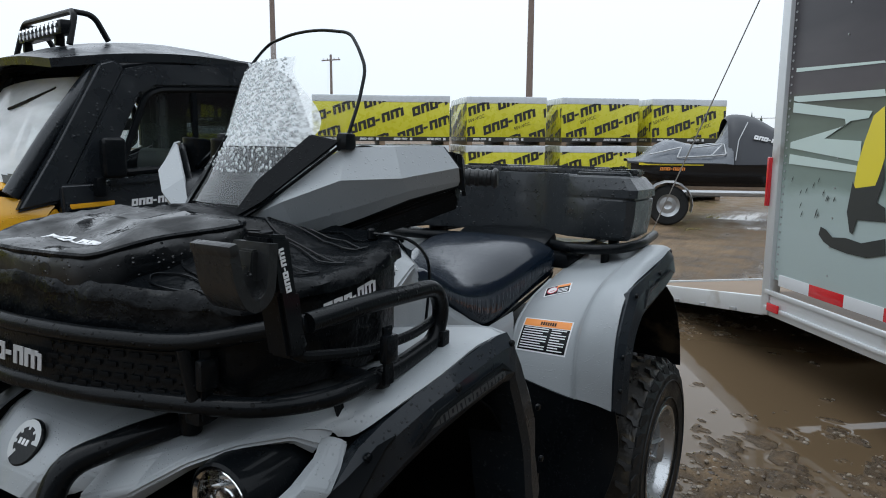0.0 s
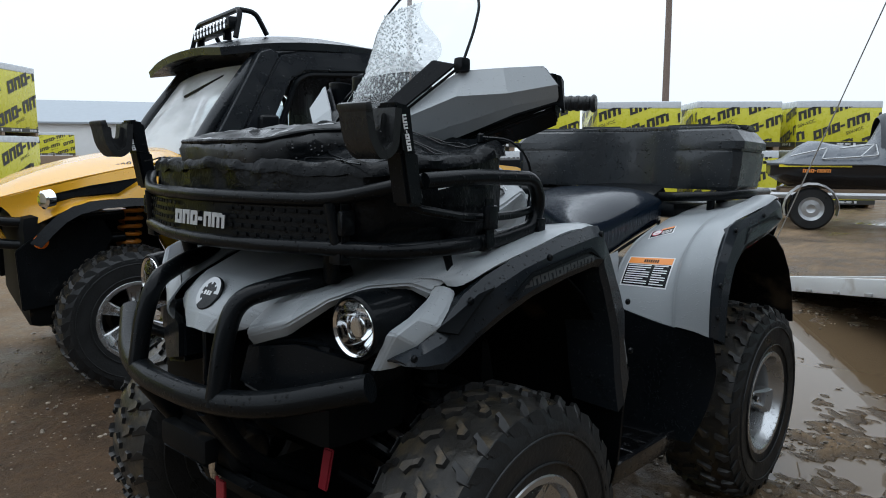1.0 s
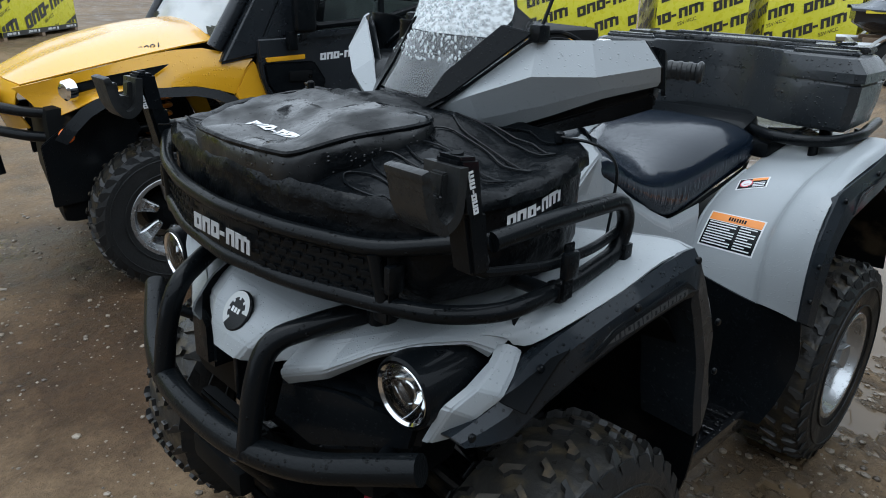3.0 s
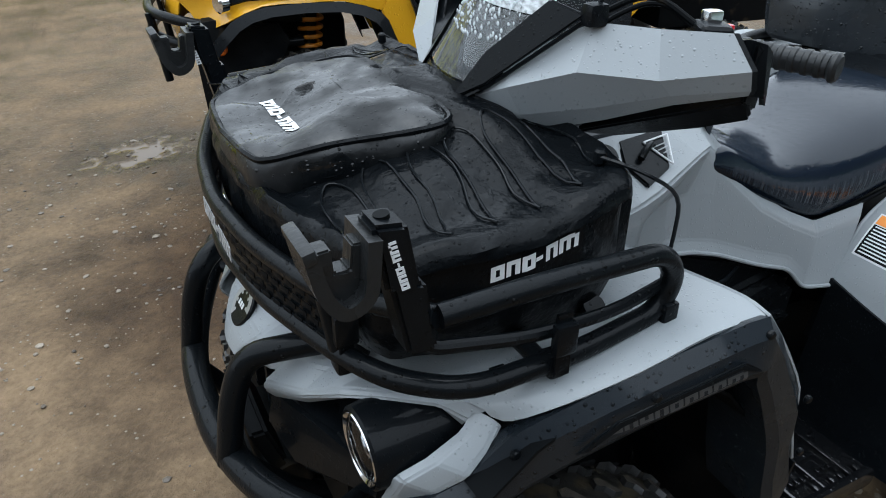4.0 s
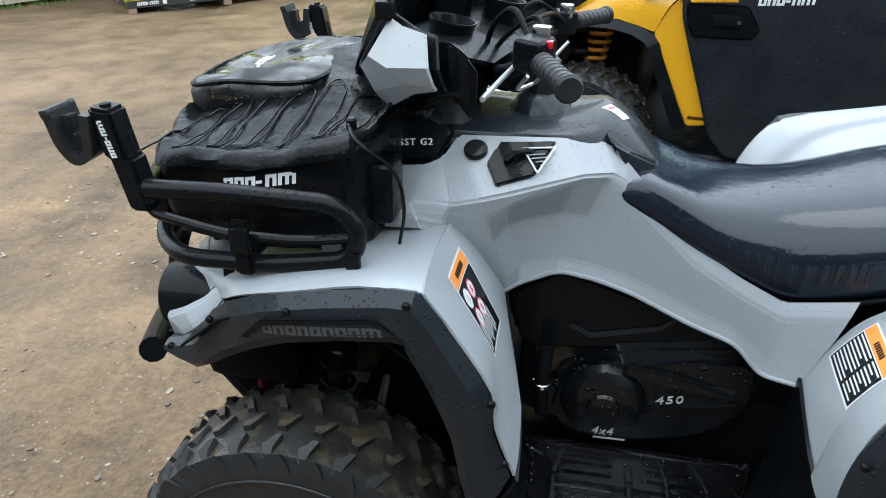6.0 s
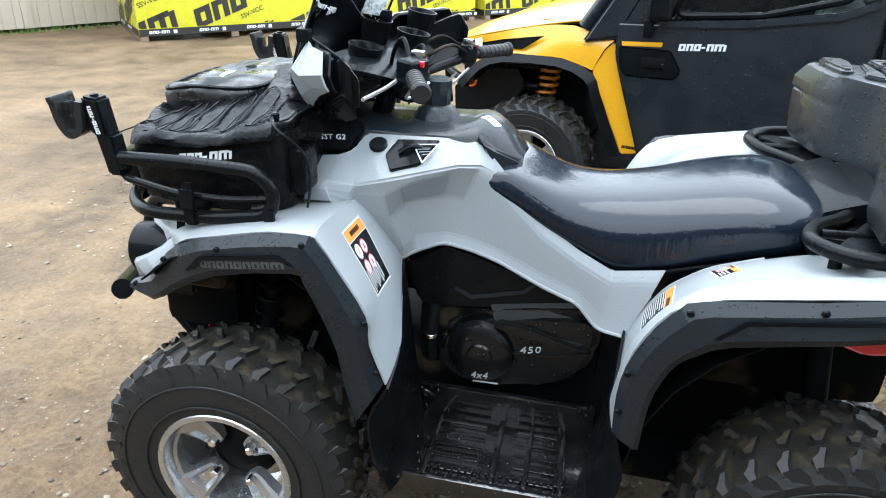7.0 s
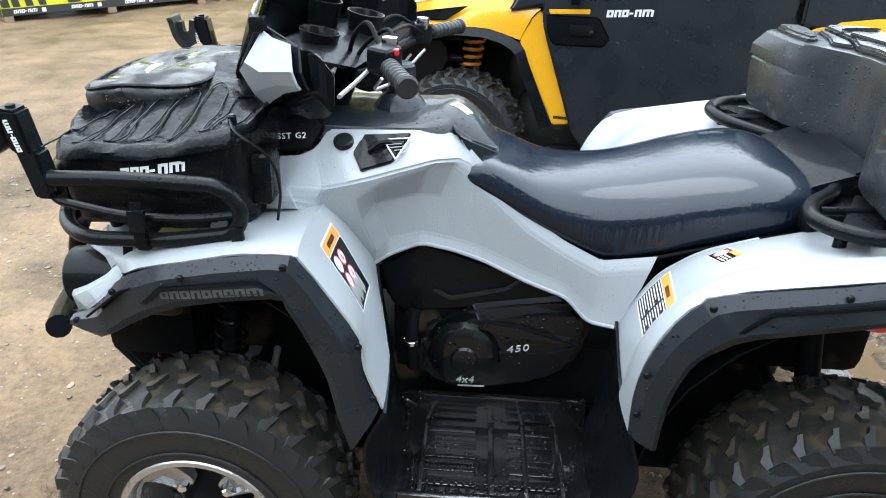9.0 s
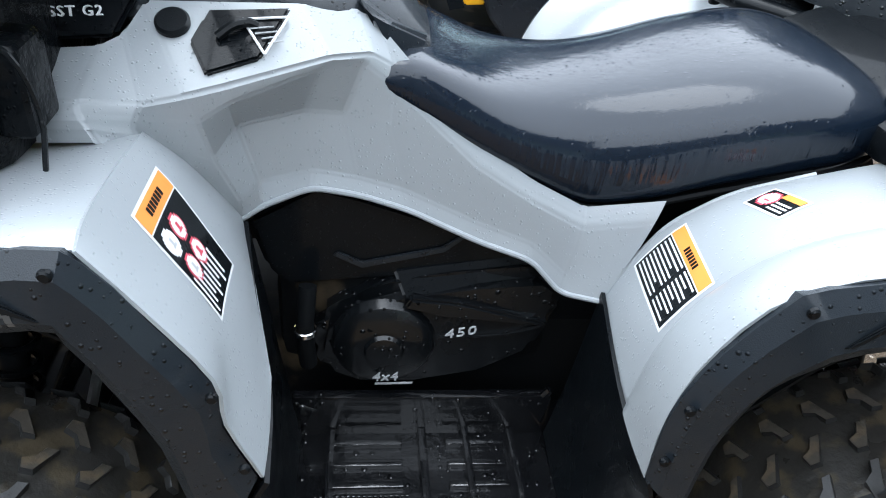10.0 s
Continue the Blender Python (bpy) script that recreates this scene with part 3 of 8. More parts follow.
    l.new(cut.outputs[0], bu.inputs["Height"])
    l.new(bu.outputs["Normal"], b.inputs["Normal"])
    return m


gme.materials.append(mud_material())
rng = random.Random(21)
ico = bmesh.new()
bmesh.ops.create_icosphere(ico, subdivisions=1, radius=1)
ico_v = [v.co.copy() for v in ico.verts]
ico_f = [[v.index for v in f.verts] for f in ico.faces]
ico.free()
sv, sf = [], []
for k in range(21000):
    x, y = rng.uniform(-2.8, 5.0), rng.uniform(-2.2, 3.4)
    if rng.random() < 0.5:
        x, y = rng.gauss(1.9, 1.2), rng.gauss(-0.3, 0.7)
    h = ground_height(x, y)
    if h < WATER - 0.003 or noise.noise(V(x * 2.2, y * 2.2, 30)) < rng.uniform(-0.5, 0.25):
        continue
    r = 0.003 + 0.010 * rng.random() ** 4
    sx, sy, sz, a = r * rng.uniform(0.8, 1.5), r * rng.uniform(0.8, 1.3), r * rng.uniform(0.5, 0.8), rng.uniform(0, 6.3)
    base = len(sv)
    for c in ico_v:
        q = c * rng.uniform(0.85, 1.15)
        px, py = q.x * sx, q.y * sy
        sv.append((x + px * math.cos(a) - py * math.sin(a), y + px * math.sin(a) + py * math.cos(a), max(h, WATER) + q.z * sz + sz * 0.2))
    sf += [[i + base for i in f] for f in ico_f]
sme = bpy.data.meshes.new("gravel")
sme.from_pydata(sv, [], sf)


def stone_material():
    m = mat("wet_pebble", (0.20, 0.165, 0.125), 0.35, grain=0.3, vary=0.3)
    n, l = m.node_tree.nodes, m.node_tree.links
    g = n.new("ShaderNodeNewGeometry")
    r = n.new("ShaderNodeValToRGB")
    r.color_ramp.elements[0].color, r.color_ramp.elements[1].color = (0.05, 0.036, 0.024, 1), (0.27, 0.225, 0.17, 1)
    l.new(g.outputs["Random Per Island"], r.inputs["Fac"])
    l.new(r.outputs["Color"], n["Principled BSDF"].inputs["Base Color"])
    return m


sme.materials.append(stone_material())
tagged(new("gravel", sme), "wet brown and grey pebbles in the mud", "gravel", kind="stuff")
tagged(new("ground", gme), "wet brown mud yard with gravel, ruts and puddles", "ground", kind="structure")

# ---- stacked shipping crates ----
FILM = mat("yellow_crate_film", (0.56, 0.53, 0.03), 0.30, grain=0.05, vary=0.12, bump=0.35, bump_size=5, rough_vary=0.1)
FILM_TOP = mat("white_crate_film", (0.56, 0.59, 0.62), 0.28, grain=0.05, vary=0.15, bump=0.5, bump_size=6, rough_vary=0.1)
INK = mat("black_crate_ink", (0.02, 0.02, 0.018), 0.4, vary=0.2)
WOOD = mat("wet_pallet_wood", (0.20, 0.14, 0.09), 0.6, grain=0.4, vary=0.3, bump=0.3, bump_size=60)


def cut(poly, x0, x1, y0, y1):
    """A flat polygon cut off at an upright rectangle."""
    for axis_i, lim, keep in ((0, x0, 1), (0, x1, -1), (1, y0, 1), (1, y1, -1)):
        out = []
        for p, q in zip(poly, poly[1:] + poly[:1]):
            a, b = (p[axis_i] - lim) * keep, (q[axis_i] - lim) * keep
            if a >= 0:
                out.append(p)
            if a * b < 0:
                t = a / (a - b)
                out.append((p[0] + (q[0] - p[0]) * t, p[1] + (q[1] - p[1]) * t))
        poly = out
        if len(poly) < 3:
            return []
    return poly


def crate(width, depth, height, at, az, pattern=0, wide_mark=False, size=1.0, label="yellow film-wrapped shipping crate with black print"):
    """A crate on its pallet: print on the front and one side, white film over the top."""
    m = Matrix.Translation(at) @ pose(0, 0, 0, 0, 0, az)
    c = empty("shipping_crate", m, label, "crate", "stacked shipping crates")
    foot = 0.07
    body = box(depth, width, height - foot - 0.10, (depth / 2, 0, foot + (height - foot - 0.10) / 2), 0.012)
    part("wrapped_body", body, FILM, c)
    top = box(depth + 0.012, width + 0.012, 0.13, (depth / 2, 0, height - 0.065), 0.02, 3)
    bmesh.ops.subdivide_edges(top, edges=top.edges[:], cuts=2, use_grid_fill=True)
    for v in top.verts:
        v.co.z += 0.012 * noise.noise(v.co * 3 + V(at[0], at[1], 0))
    part("white_film_top", top, FILM_TOP, c, "translucent white plastic film over the top")
    for k in range(3):
        part("pallet_block", box(depth, 0.10, foot, (depth / 2, (k - 1) * (width / 2 - 0.06), foot / 2), 0.004), WOOD, c)
    band_h = 0.085
    for face in (0, 1):
        L = width if face == 0 else depth
        o = V(-0.004, width / 2, foot) if face == 0 else V(depth, width / 2 + 0.004, foot)
        u = V(0, -1, 0) if face == 0 else V(-1, 0, 0)
        fr = frame_of(o, u, V(0, 0, 1))
        part("black_band", bars([(0.004, 0, L - 0.008, band_h, 0)], fr, 0.002), INK, c)
        marks = []
        k = 0.12 + 0.1 * pattern
        while k + 0.26 < L:
            marks += [(k + a, 0.026 + b, w, h, s) for a, b, w, h, s in mark(0.24, 0.2)]
            marks += [(k + 0.30, 0.02, 0.045, 0.045, 0)]
            k += 0.62
        part("band_print", bars(marks, frame_of(o + fr.to_3x3() @ V(0, 0, 0.0025), u, V(0, 0, 1)), 0.001), WHITE, c)
        tilt = radians(20)
        ct, st = math.cos(tilt), math.sin(tilt)
        top = height - foot - 0.11
        for row in range(-2, 4):
            for k in range(-2, 5):
                x0 = -0.55 + 0.34 * pattern + k * 0.88 * size + row * 0.27 * size
                y0 = band_h + 0.16 - k * 0.13 * size + row * 0.46 * size
                shapes = []
                for a, b, w, h, d in mark(1.02 * size, 0.22):
                    corners = [(a, b), (a + w, b), (a + w + d * h, b + h), (a + d * h, b + h)]
                    poly = cut([(x0 + p * ct - q * st, y0 + p * st + q * ct) for p, q in corners], 0.01, L - 0.01, band_h + 0.01, top)
                    if len(poly) > 2:
                        shapes.append(poly)
                if shapes:
                    ink = bmesh.new()
                    for poly in shapes:
                        ink.faces.new([ink.verts.new(fr @ V(p, q, 0.0025)) for p, q in poly])
                    part("slanted_print", ink, INK, c)
                sx, sy = x0 + 0.58 * ct + 0.11 * st, y0 + 0.58 * st - 0.11 * ct
                if not wide_mark and 0.02 < sx and sx + 0.42 < L and band_h + 0.01 < sy and sy + 0.20 < top:
                    part("small_print", letters("SSV-VCC", 0.085, (0, 0, 0), fr @ Matrix.Translation((sx, sy, 0.002)) @ Matrix.Rotation(tilt, 4, "Z"), 0.0008), INK, c)
    return c


ROW = V(0.643, -0.766, 0)
START = V(10.25, 5.72, 0)
for k, (s, w) in enumerate(((-2.82, 2.5), (0.0, 1.52), (1.82, 1.52), (3.62, 1.52))):
    p = START + ROW * (s + w / 2)
    crate(w, 1.9, 1.06, (p.x, p.y, 0.0), 40, k % 2, k == 0)
    crate(w, 1.9, 0.90, (p.x + 0.02, p.y, 1.065), 40, (k + 1) % 2, k == 0)
# the stacks beside the yard entrance
p0, side = V(-5.55, 6.62, 0), V(0.742, 0.67, 0)
for k in range(5):
    p = p0 + side * (k * 2.58 + 1.2)
    crate(2.4, 1.6, 1.38, (p.x, p.y, 0.0), 132, k % 2, size=1.45)
    crate(2.4, 1.6, 1.38, (p.x, p.y, 1.385), 132, (k + 1) % 2, size=1.45)
crate(2.0, 1.6, 1.2, (12.4, 38.5, 0.85), 70, 0)
tagged(part("pallet", box(4.5, 6.0, 0.86, (13.4, 41, 0.43), 0.02), WOOD), "tall grey wooden pallet block far across the yard", "pallet")

# ---- far buildings, poles and trees ----
TIN = mat("grey_sheet_roof", (0.27, 0.30, 0.33), 0.5, grain=0.1, vary=0.2)
WALL = mat("pale_sheet_wall", (0.62, 0.63, 0.63), 0.5, grain=0.06, vary=0.12)
CREAM = mat("cream_boarding", (0.50, 0.44, 0.36), 0.55, grain=0.08, vary=0.15)
POLE = mat("weathered_pole_wood", (0.17, 0.13, 0.11), 0.8, grain=0.4, vary=0.3, bump=0.4, bump_size=30)
shed = empty("warehouse", pose(26, 60, 0, 0, 0, 66), "long pale warehouse with a grey sheet roof", "building")
part("wall", box(16, 34, 3.4, (8, 0, 1.7), 0.02), WALL, shed)
part("roof", slab([(-0.5, -17.5, 3.35), (-0.5, 17.5, 3.35), (8, 17.5, 5.6), (8, -17.5, 5.6)], (0, 0, 0.15)), TIN, shed)
part("roof", slab([(16.5, -17.5, 3.35), (16.5, 17.5, 3.35), (8, 17.5, 5.6), (8, -17.5, 5.6)], (0, 0, 0.15)), TIN, shed)
for k in range(5):
    part("window", box(0.06, 2.4, 1.0, (-0.02, -13 + k * 6.4, 2.0), 0.01), DARK, shed)
wall_o, wall_u = V(-7.25, 7.38, 0), V(0.58, 0.815, 0)
shop = empty("timber_shed", Matrix.Translation(wall_o) @ pose(0, 0, 0, 0, 0, math.degrees(math.atan2(wall_u.y, wall_u.x))), "cream boarded shed beside the yard", "building")
for k in range(24):
    part("board", box(0.148, 0.03, 2.9, (-2.0 + 0.15 * k, 0.0, 1.5), 0.004), CREAM, shop)
part("wall", box(3.6, 2.4, 2.9, (-0.25, 1.22, 1.5), 0.01), CREAM, shop)
part("corner_board", box(0.12, 0.06, 2.9, (-0.42, -0.025, 1.5), 0.006), CREAM, shop)
part("roof", slab([(-2.4, -0.35, 2.95), (1.9, -0.35, 2.95), (1.9, 2.8, 3.5), (-2.4, 2.8, 3.5)], (0, 0, 0.12)), TIN, shop)
GRASS = mat("wet_grass", (0.10, 0.19, 0.03), 0.6, grain=0.5, vary=0.4)
rng = random.Random(4)
tuft = bmesh.new()
for k in range(420):
    q = wall_o + wall_u * rng.uniform(-1.5, 1.7) + V(0.815, -0.58, 0) * rng.uniform(0.03, 0.22)
    h, a, lean = rng.uniform(0.03, 0.09), rng.uniform(0, 6.28), rng.uniform(-0.03, 0.03)
    d = V(math.cos(a), math.sin(a), 0) * 0.006
    tip = q + V(lean, lean, h)
    tuft.faces.new([tuft.verts.new(q - d), tuft.verts.new(q + d), tuft.verts.new(tip)])
tagged(part("grass_strip", tuft, GRASS), "strip of wet green grass along the shed wall", "grass", kind="stuff")


def utility_pole(x, y, h, r, arm=True):
    p = empty("utility_pole", pose(x, y, 0), "weathered brown wooden utility pole", "pole", "poles round the yard")
    part("shaft", cyl(r, h, (0, 0, h / 2), r2=r * 0.7, seg=12), POLE, p)
    if arm:
        part("cross_arm", box(0.10, 2.2, 0.12, (0, 0, h - 0.5), 0.01), POLE, p)
        for k in (-0.95, -0.4, 0.4, 0.95):
            part("insulator", cyl(0.045, 0.14, (0, k, h - 0.36), seg=8), WALL, p)
    return p


utility_pole(-1.45 + 30 * math.cos(radians(25.3)), -1.1 + 30 * math.sin(radians(25.3)), 9.5, 0.15)
utility_pole(-1.45 + 34 * math.cos(radians(44.9)), -1.1 + 34 * math.sin(radians(44.9)), 9.5, 0.15)
utility_pole(-1.45 + 70 * math.cos(radians(40.6)), -1.1 + 70 * math.sin(radians(40.6)), 8.6, 0.16)
utility_pole(-1.45 + 36 * math.cos(radians(76.5)), -1.1 + 36 * math.sin(radians(76.5)), 9.0, 0.15, False)

LEAF = mat("dark_spruce", (0.045, 0.062, 0.048), 0.8, grain=0.4, vary=0.4)
wood = bmesh.new()
rng = random.Random(8)
for k in range(90):
    a, r = radians(rng.uniform(-25, 75)), rng.uniform(170, 230)
    x, y, h = r * math.cos(a), r * math.sin(a), rng.uniform(5, 9.5)
    for j in range(7):
        z, w = h * (0.08 + 0.13 * j), 1.9 * (1 - j / 7.5) * rng.uniform(0.8, 1.2)
        ring = [wood.verts.new((x + w * rng.uniform(0.6, 1.1) * math.cos(i), y + w * rng.uniform(0.6, 1.1) * math.sin(i), z + rng.uniform(-0.2, 0.2))) for i in (0, 1.05, 2.1, 3.14, 4.2, 5.25)]
        tip = wood.verts.new((x, y, z + h * 0.22))
        for i in range(6):
            wood.faces.new((ring[i], ring[(i + 1) % 6], tip))
tagged(part("far_woods", wood, LEAF), "dark spruce wood along the horizon", "trees", kind="stuff")
fence = empty("wire_fence", pose(24, 2.5, 0, 0, 0, 0), "grey steel wire fence at the yard's edge", "fence")
for k in range(12):
    part("post", cyl(0.03, 1.9, (0, -6 + k * 1.6, 0.95), seg=8), STEEL, fence)
for z in (1.85, 1.0, 0.2):
    part("rail", tube([(0, -6, z), (0, 11.6, z)], 0.015, 0, 6), STEEL, fence)
# unseen wall added behind the walk; it darkens reflections and near-side light
UNSEEN_CLADDING = mat("unseen_brown_cladding", (0.10, 0.085, 0.07), 0.5, grain=0.1, vary=0.2)
dark_wall = part("unseen_wall_south", box(26, 0.3, 5.0, (0, 0, 2.5), 0.02), UNSEEN_CLADDING)
dark_wall.matrix_world = pose(-7.5, -7.5, 0, 0, 0, -38)
tagged(dark_wall, "unseen brown wall added behind the yard to cut sky light", "wall", kind="structure")

# ---- enclosed trailer with its ramp down ----
AX = V(0.764, 0.645, 0)
CORNER = V(2.72, -0.56, 0)
TM = Matrix.Translation(CORNER) @ pose(0, 0, 0, 0, 0, math.degrees(math.atan2(AX.y, AX.x)))


def wrap_material():
    """Printed trailer film: dusk grey above, frosty pale below, soft streaks between."""
    m = bpy.data.materials.new("printed_trailer_film")
    m.use_nodes = True
    n, l = m.node_tree.nodes, m.node_tree.links
    b = n["Principled BSDF"]
    tc = n.new("ShaderNodeTexCoord")
    sep = n.new("ShaderNodeSeparateXYZ")
    l.new(tc.outputs["Object"], sep.inputs[0])
    st = n.new("ShaderNodeMapping")
    st.inputs["Scale"].default_value = (0.8, 1, 3.2)
    l.new(tc.outputs["Object"], st.inputs["Vector"])
    nz = n.new("ShaderNodeTexNoise")
    nz.inputs["Scale"].default_value, nz.inputs["Detail"].default_value = 2.2, 6.0
    l.new(st.outputs["Vector"], nz.inputs["Vector"])
    add = n.new("ShaderNodeMath")
    add.operation = "MULTIPLY_ADD"
    l.new(nz.outputs["Fac"], add.inputs[0])
    add.inputs[1].default_value = 0.30
    l.new(sep.outputs["Z"], add.inputs[2])
    ramp = n.new("ShaderNodeValToRGB")
    e = ramp.color_ramp.elements
    e[0].position, e[0].color = 0.44, (0.42, 0.50, 0.49, 1)
    e[1].position, e[1].color = 0.90, (0.036, 0.032, 0.036, 1)
    for place, tone in ((0.51, (0.37, 0.45, 0.43, 1)), (0.555, (0.22, 0.28, 0.25, 1)), (0.66, (0.15, 0.185, 0.15, 1)), (0.72, (0.10, 0.11, 0.085, 1)), (0.75, (0.085, 0.075, 0.078, 1))):
        e.new(place).color = tone
    sc = n.new("ShaderNodeMath")
    sc.operation = "MULTIPLY"
    sc.inputs[1].default_value = 0.46
    l.new(add.outputs[0], sc.inputs[0])
    l.new(sc.outputs[0], ramp.inputs["Fac"])
    l.new(ramp.outputs["Color"], b.inputs["Base Color"])
    b.inputs["Roughness"].default_value = 0.30
    b.inputs["Specular IOR Level"].default_value = 0.2
    return m


WRAP = wrap_material()
FROST = mat("pale_green_print", (0.52, 0.62, 0.58), 0.3, vary=0.12)
SLED = mat("yellow_print", (0.72, 0.60, 0.04), 0.3, vary=0.12)
SHADOW_INK = mat("dark_print", (0.03, 0.035, 0.035), 0.3, vary=0.2)
trailer = empty("enclosed_trailer", TM, "white and grey enclosed cargo trailer with printed film", "trailer")
L, WD, Z0, Z1 = 2.8, 2.1, 0.30, 2.35
part("side_wall", box(L, 0.03, Z1 - Z0 - 0.2, (-L / 2, -0.015, (Z0 + Z1 + 0.2) / 2), 0.004), WRAP, trailer, "printed film of a snow scene")
part("far_wall", box(L, 0.03, Z1 - Z0 - 0.2, (-L / 2, -WD, (Z0 + Z1 + 0.2) / 2), 0.004), ALU, trailer)
part("roof", box(L + 0.04, WD + 0.06, 0.05, (-L / 2, -WD / 2, Z1 + 0.12), 0.02), ALU, trailer)
part("floor", box(L, WD, 0.05, (-L / 2, -WD / 2, Z0 + 0.10), 0.005), WOOD, trailer)
part("front_wall", box(0.04, WD, Z1 - Z0, (-L, -WD / 2, (Z0 + Z1) / 2 + 0.1), 0.01), ALU, trailer)
part("lower_rail", box(L, 0.04, 0.12, (-L / 2, -0.005, Z0 + 0.06), 0.008), ALU, trailer, "bare aluminium lower rail")
part("rub_rail", box(L, 0.02, 0.025, (-L / 2, 0.02, Z0 + 0.13), 0.006), ALU, trailer)
part("rub_rail", box(L, 0.02, 0.02, (-L / 2, 0.02, Z0 + 0.045), 0.006), ALU, trailer)
part("corner_post", box(0.07, 0.07, Z1 - Z0 + 0.15, (0.0, -0.01, (Z0 + Z1 + 0.15) / 2), 0.012), ALU, trailer)
part("corner_post", box(0.09, 0.09, Z1 - Z0 + 0.15, (0.0, -WD, (Z0 + Z1 + 0.15) / 2), 0.012), ALU, trailer)
for k in range(5):
    part("reflective_tape", box(0.25, 0.004, 0.06, (-0.455 - k * 0.50, 0.002, Z0 + 0.205), 0.001), RED, trailer, "red reflective tape")
    part("reflective_tape", box(0.25, 0.004, 0.06, (-0.205 - k * 0.50, 0.002, Z0 + 0.205), 0.001), WHITE, trailer, "white reflective tape")
part("ramp_post", box(0.075, 0.05, 1.45, (0.095, -0.07, 1.13), 0.008), ALU, trailer, "grey ramp post behind the corner")
part("marker_lamp", box(0.02, 0.03, 0.26, (0.03, 0.03, 1.02), 0.006), RED, trailer, "narrow red marker lamp")
part("marker_lamp", box(0.10, 0.012, 0.045, (-0.09, 0.032, Z0 + 0.055), 0.006), RED, trailer)
for k in range(46):
    part("rivet", cyl(0.006, 0.005, (-0.055, 0.001, 0.52 + k * 0.04), (90, 0, 0), seg=8), STEEL, trailer)
for k in range(12):
    for j in range(3):
        part("rivet", cyl(0.005, 0.004, (-0.45 - j * 0.41, 0.001, 0.6 + k * 0.14), (90, 0, 0), seg=8), STEEL, trailer)
fr = frame_of(V(-0.09, 0.003, 0), V(-1, 0, 0), V(0, 0, 1))


def print_shape(name, pts, material, lift=0.0):
    bm = bmesh.new()
    a = [bm.verts.new(fr @ V(x, z, 0.001 + lift)) for x, z in pts]
    bm.faces.new(a)
    return part(name, bm, material, trailer)


print_shape("line_print", [(0.0, 1.58), (0.61, 1.57), (0.6, 1.58), (0.0, 1.6)], FROST, 0)
print_shape("streak_print", [(0.0, 1.44), (0.0, 1.46), (0.33, 1.46), (0.62, 1.46), (0.63, 1.43), (0.33, 1.43), (0.04, 1.43)], FROST, 0.0006)
print_shape("streak_print", [(0.0, 1.43), (0.34, 1.39), (0.56, 1.37), (0.54, 1.34), (0.43, 1.33), (0.26, 1.25), (0.51, 1.24), (0.51, 1.15), (0.0, 1.2), (0.0, 1.23), (0.4, 1.31), (0.39, 1.34), (0.0, 1.38)], FROST, 0.0006)
print_shape("streak_print", [(0.0, 1.17), (0.51, 1.13), (0.5, 1.1), (0.0, 1.12)], FROST, 0.0006)
print_shape("sled_print", [(0.51, 0.96), (0.49, 1.05), (0.5, 1.14), (0.53, 1.24), (0.57, 1.35), (0.63, 1.39), (0.66, 1.17), (0.62, 1.04), (0.58, 0.95), (0.52, 0.94)], SLED, 0.0012)
print_shape("suspension_print", [(0.5, 1.03), (0.62, 1.05), (0.66, 1.15), (0.67, 1.08), (0.64, 0.98), (0.69, 0.96), (0.7, 0.9), (0.53, 0.89), (0.51, 0.82), (0.49, 0.83), (0.46, 0.92), (0.47, 0.99), (0.48, 1.06)], SHADOW_INK, 0.0018)
print_shape("ski_print", [(0.28, 0.79), (0.29, 0.83), (0.33, 0.82), (0.38, 0.79), (0.47, 0.8), (0.57, 0.79), (0.71, 0.83), (0.72, 0.76), (0.61, 0.73), (0.48, 0.73), (0.38, 0.74), (0.32, 0.76)], SHADOW_INK, 0.0018)
rng = random.Random(3)
for k in range(14):
    x, z = rng.uniform(0.03, 0.36), rng.uniform(0.85, 1.06)
    print_shape("fleck_print", [(x, z), (x + 0.012, z + 0.02), (x + 0.016, z + 0.035), (x + 0.004, z + 0.02)], SHADOW_INK, 0.0012)
for k in (0, 1):
    w = empty("trailer_wheel", TM @ pose(-1.3 - 0.72 * k, -0.02, 0.30, 90, 0, 0), "black trailer wheel under the enclosed trailer", "wheel", "trailer wheels")
    part("tyre", lathe([(0.17, -0.09), (0.28, -0.09), (0.305, -0.06), (0.305, 0.06), (0.28, 0.09), (0.17, 0.09)], 28), RUBBER, w)
    part("rim", lathe([(0, 0.0), (0.08, 0.03), (0.15, 0.02), (0.175, 0.09), (0.17, -0.09)], 28), STEEL, w)

# ramp door lying on the mud, hinged at the trailer's end
tip_z, R = 0.035, 1.98
slope = math.degrees(math.atan2(Z0 + 0.05 - tip_z, R))
ramp = empty("ramp_door", TM @ pose(0.05, 0, Z0 + 0.05, 0, slope, 0), "aluminium trailer ramp door lowered onto the mud", "ramp")
part("deck", box(R, WD - 0.05, 0.03, (R / 2, -WD / 2, 0.0), 0.004), WOOD, ramp)
part("side_rail", box(R, 0.04, 0.105, (R / 2, -0.02, -0.015), 0.006), ALU, ramp)
part("side_rail", box(R, 0.04, 0.105, (R / 2, -WD + 0.03, -0.015), 0.006), ALU, ramp)
part("end_rail", box(0.05, WD, 0.08, (R, -WD / 2, -0.01), 0.006), ALU, ramp)
part("flap", box(0.24, WD - 0.1, 0.012, (R + 0.13, -WD / 2, -0.04), 0.003, turn=(0, 6, 0)), ALU, ramp)
for k in range(5):
    part("clip", box(0.07, 0.012, 0.02, (0.3 + 0.36 * k, 0.004, -0.055), 0.003), STEEL, ramp)
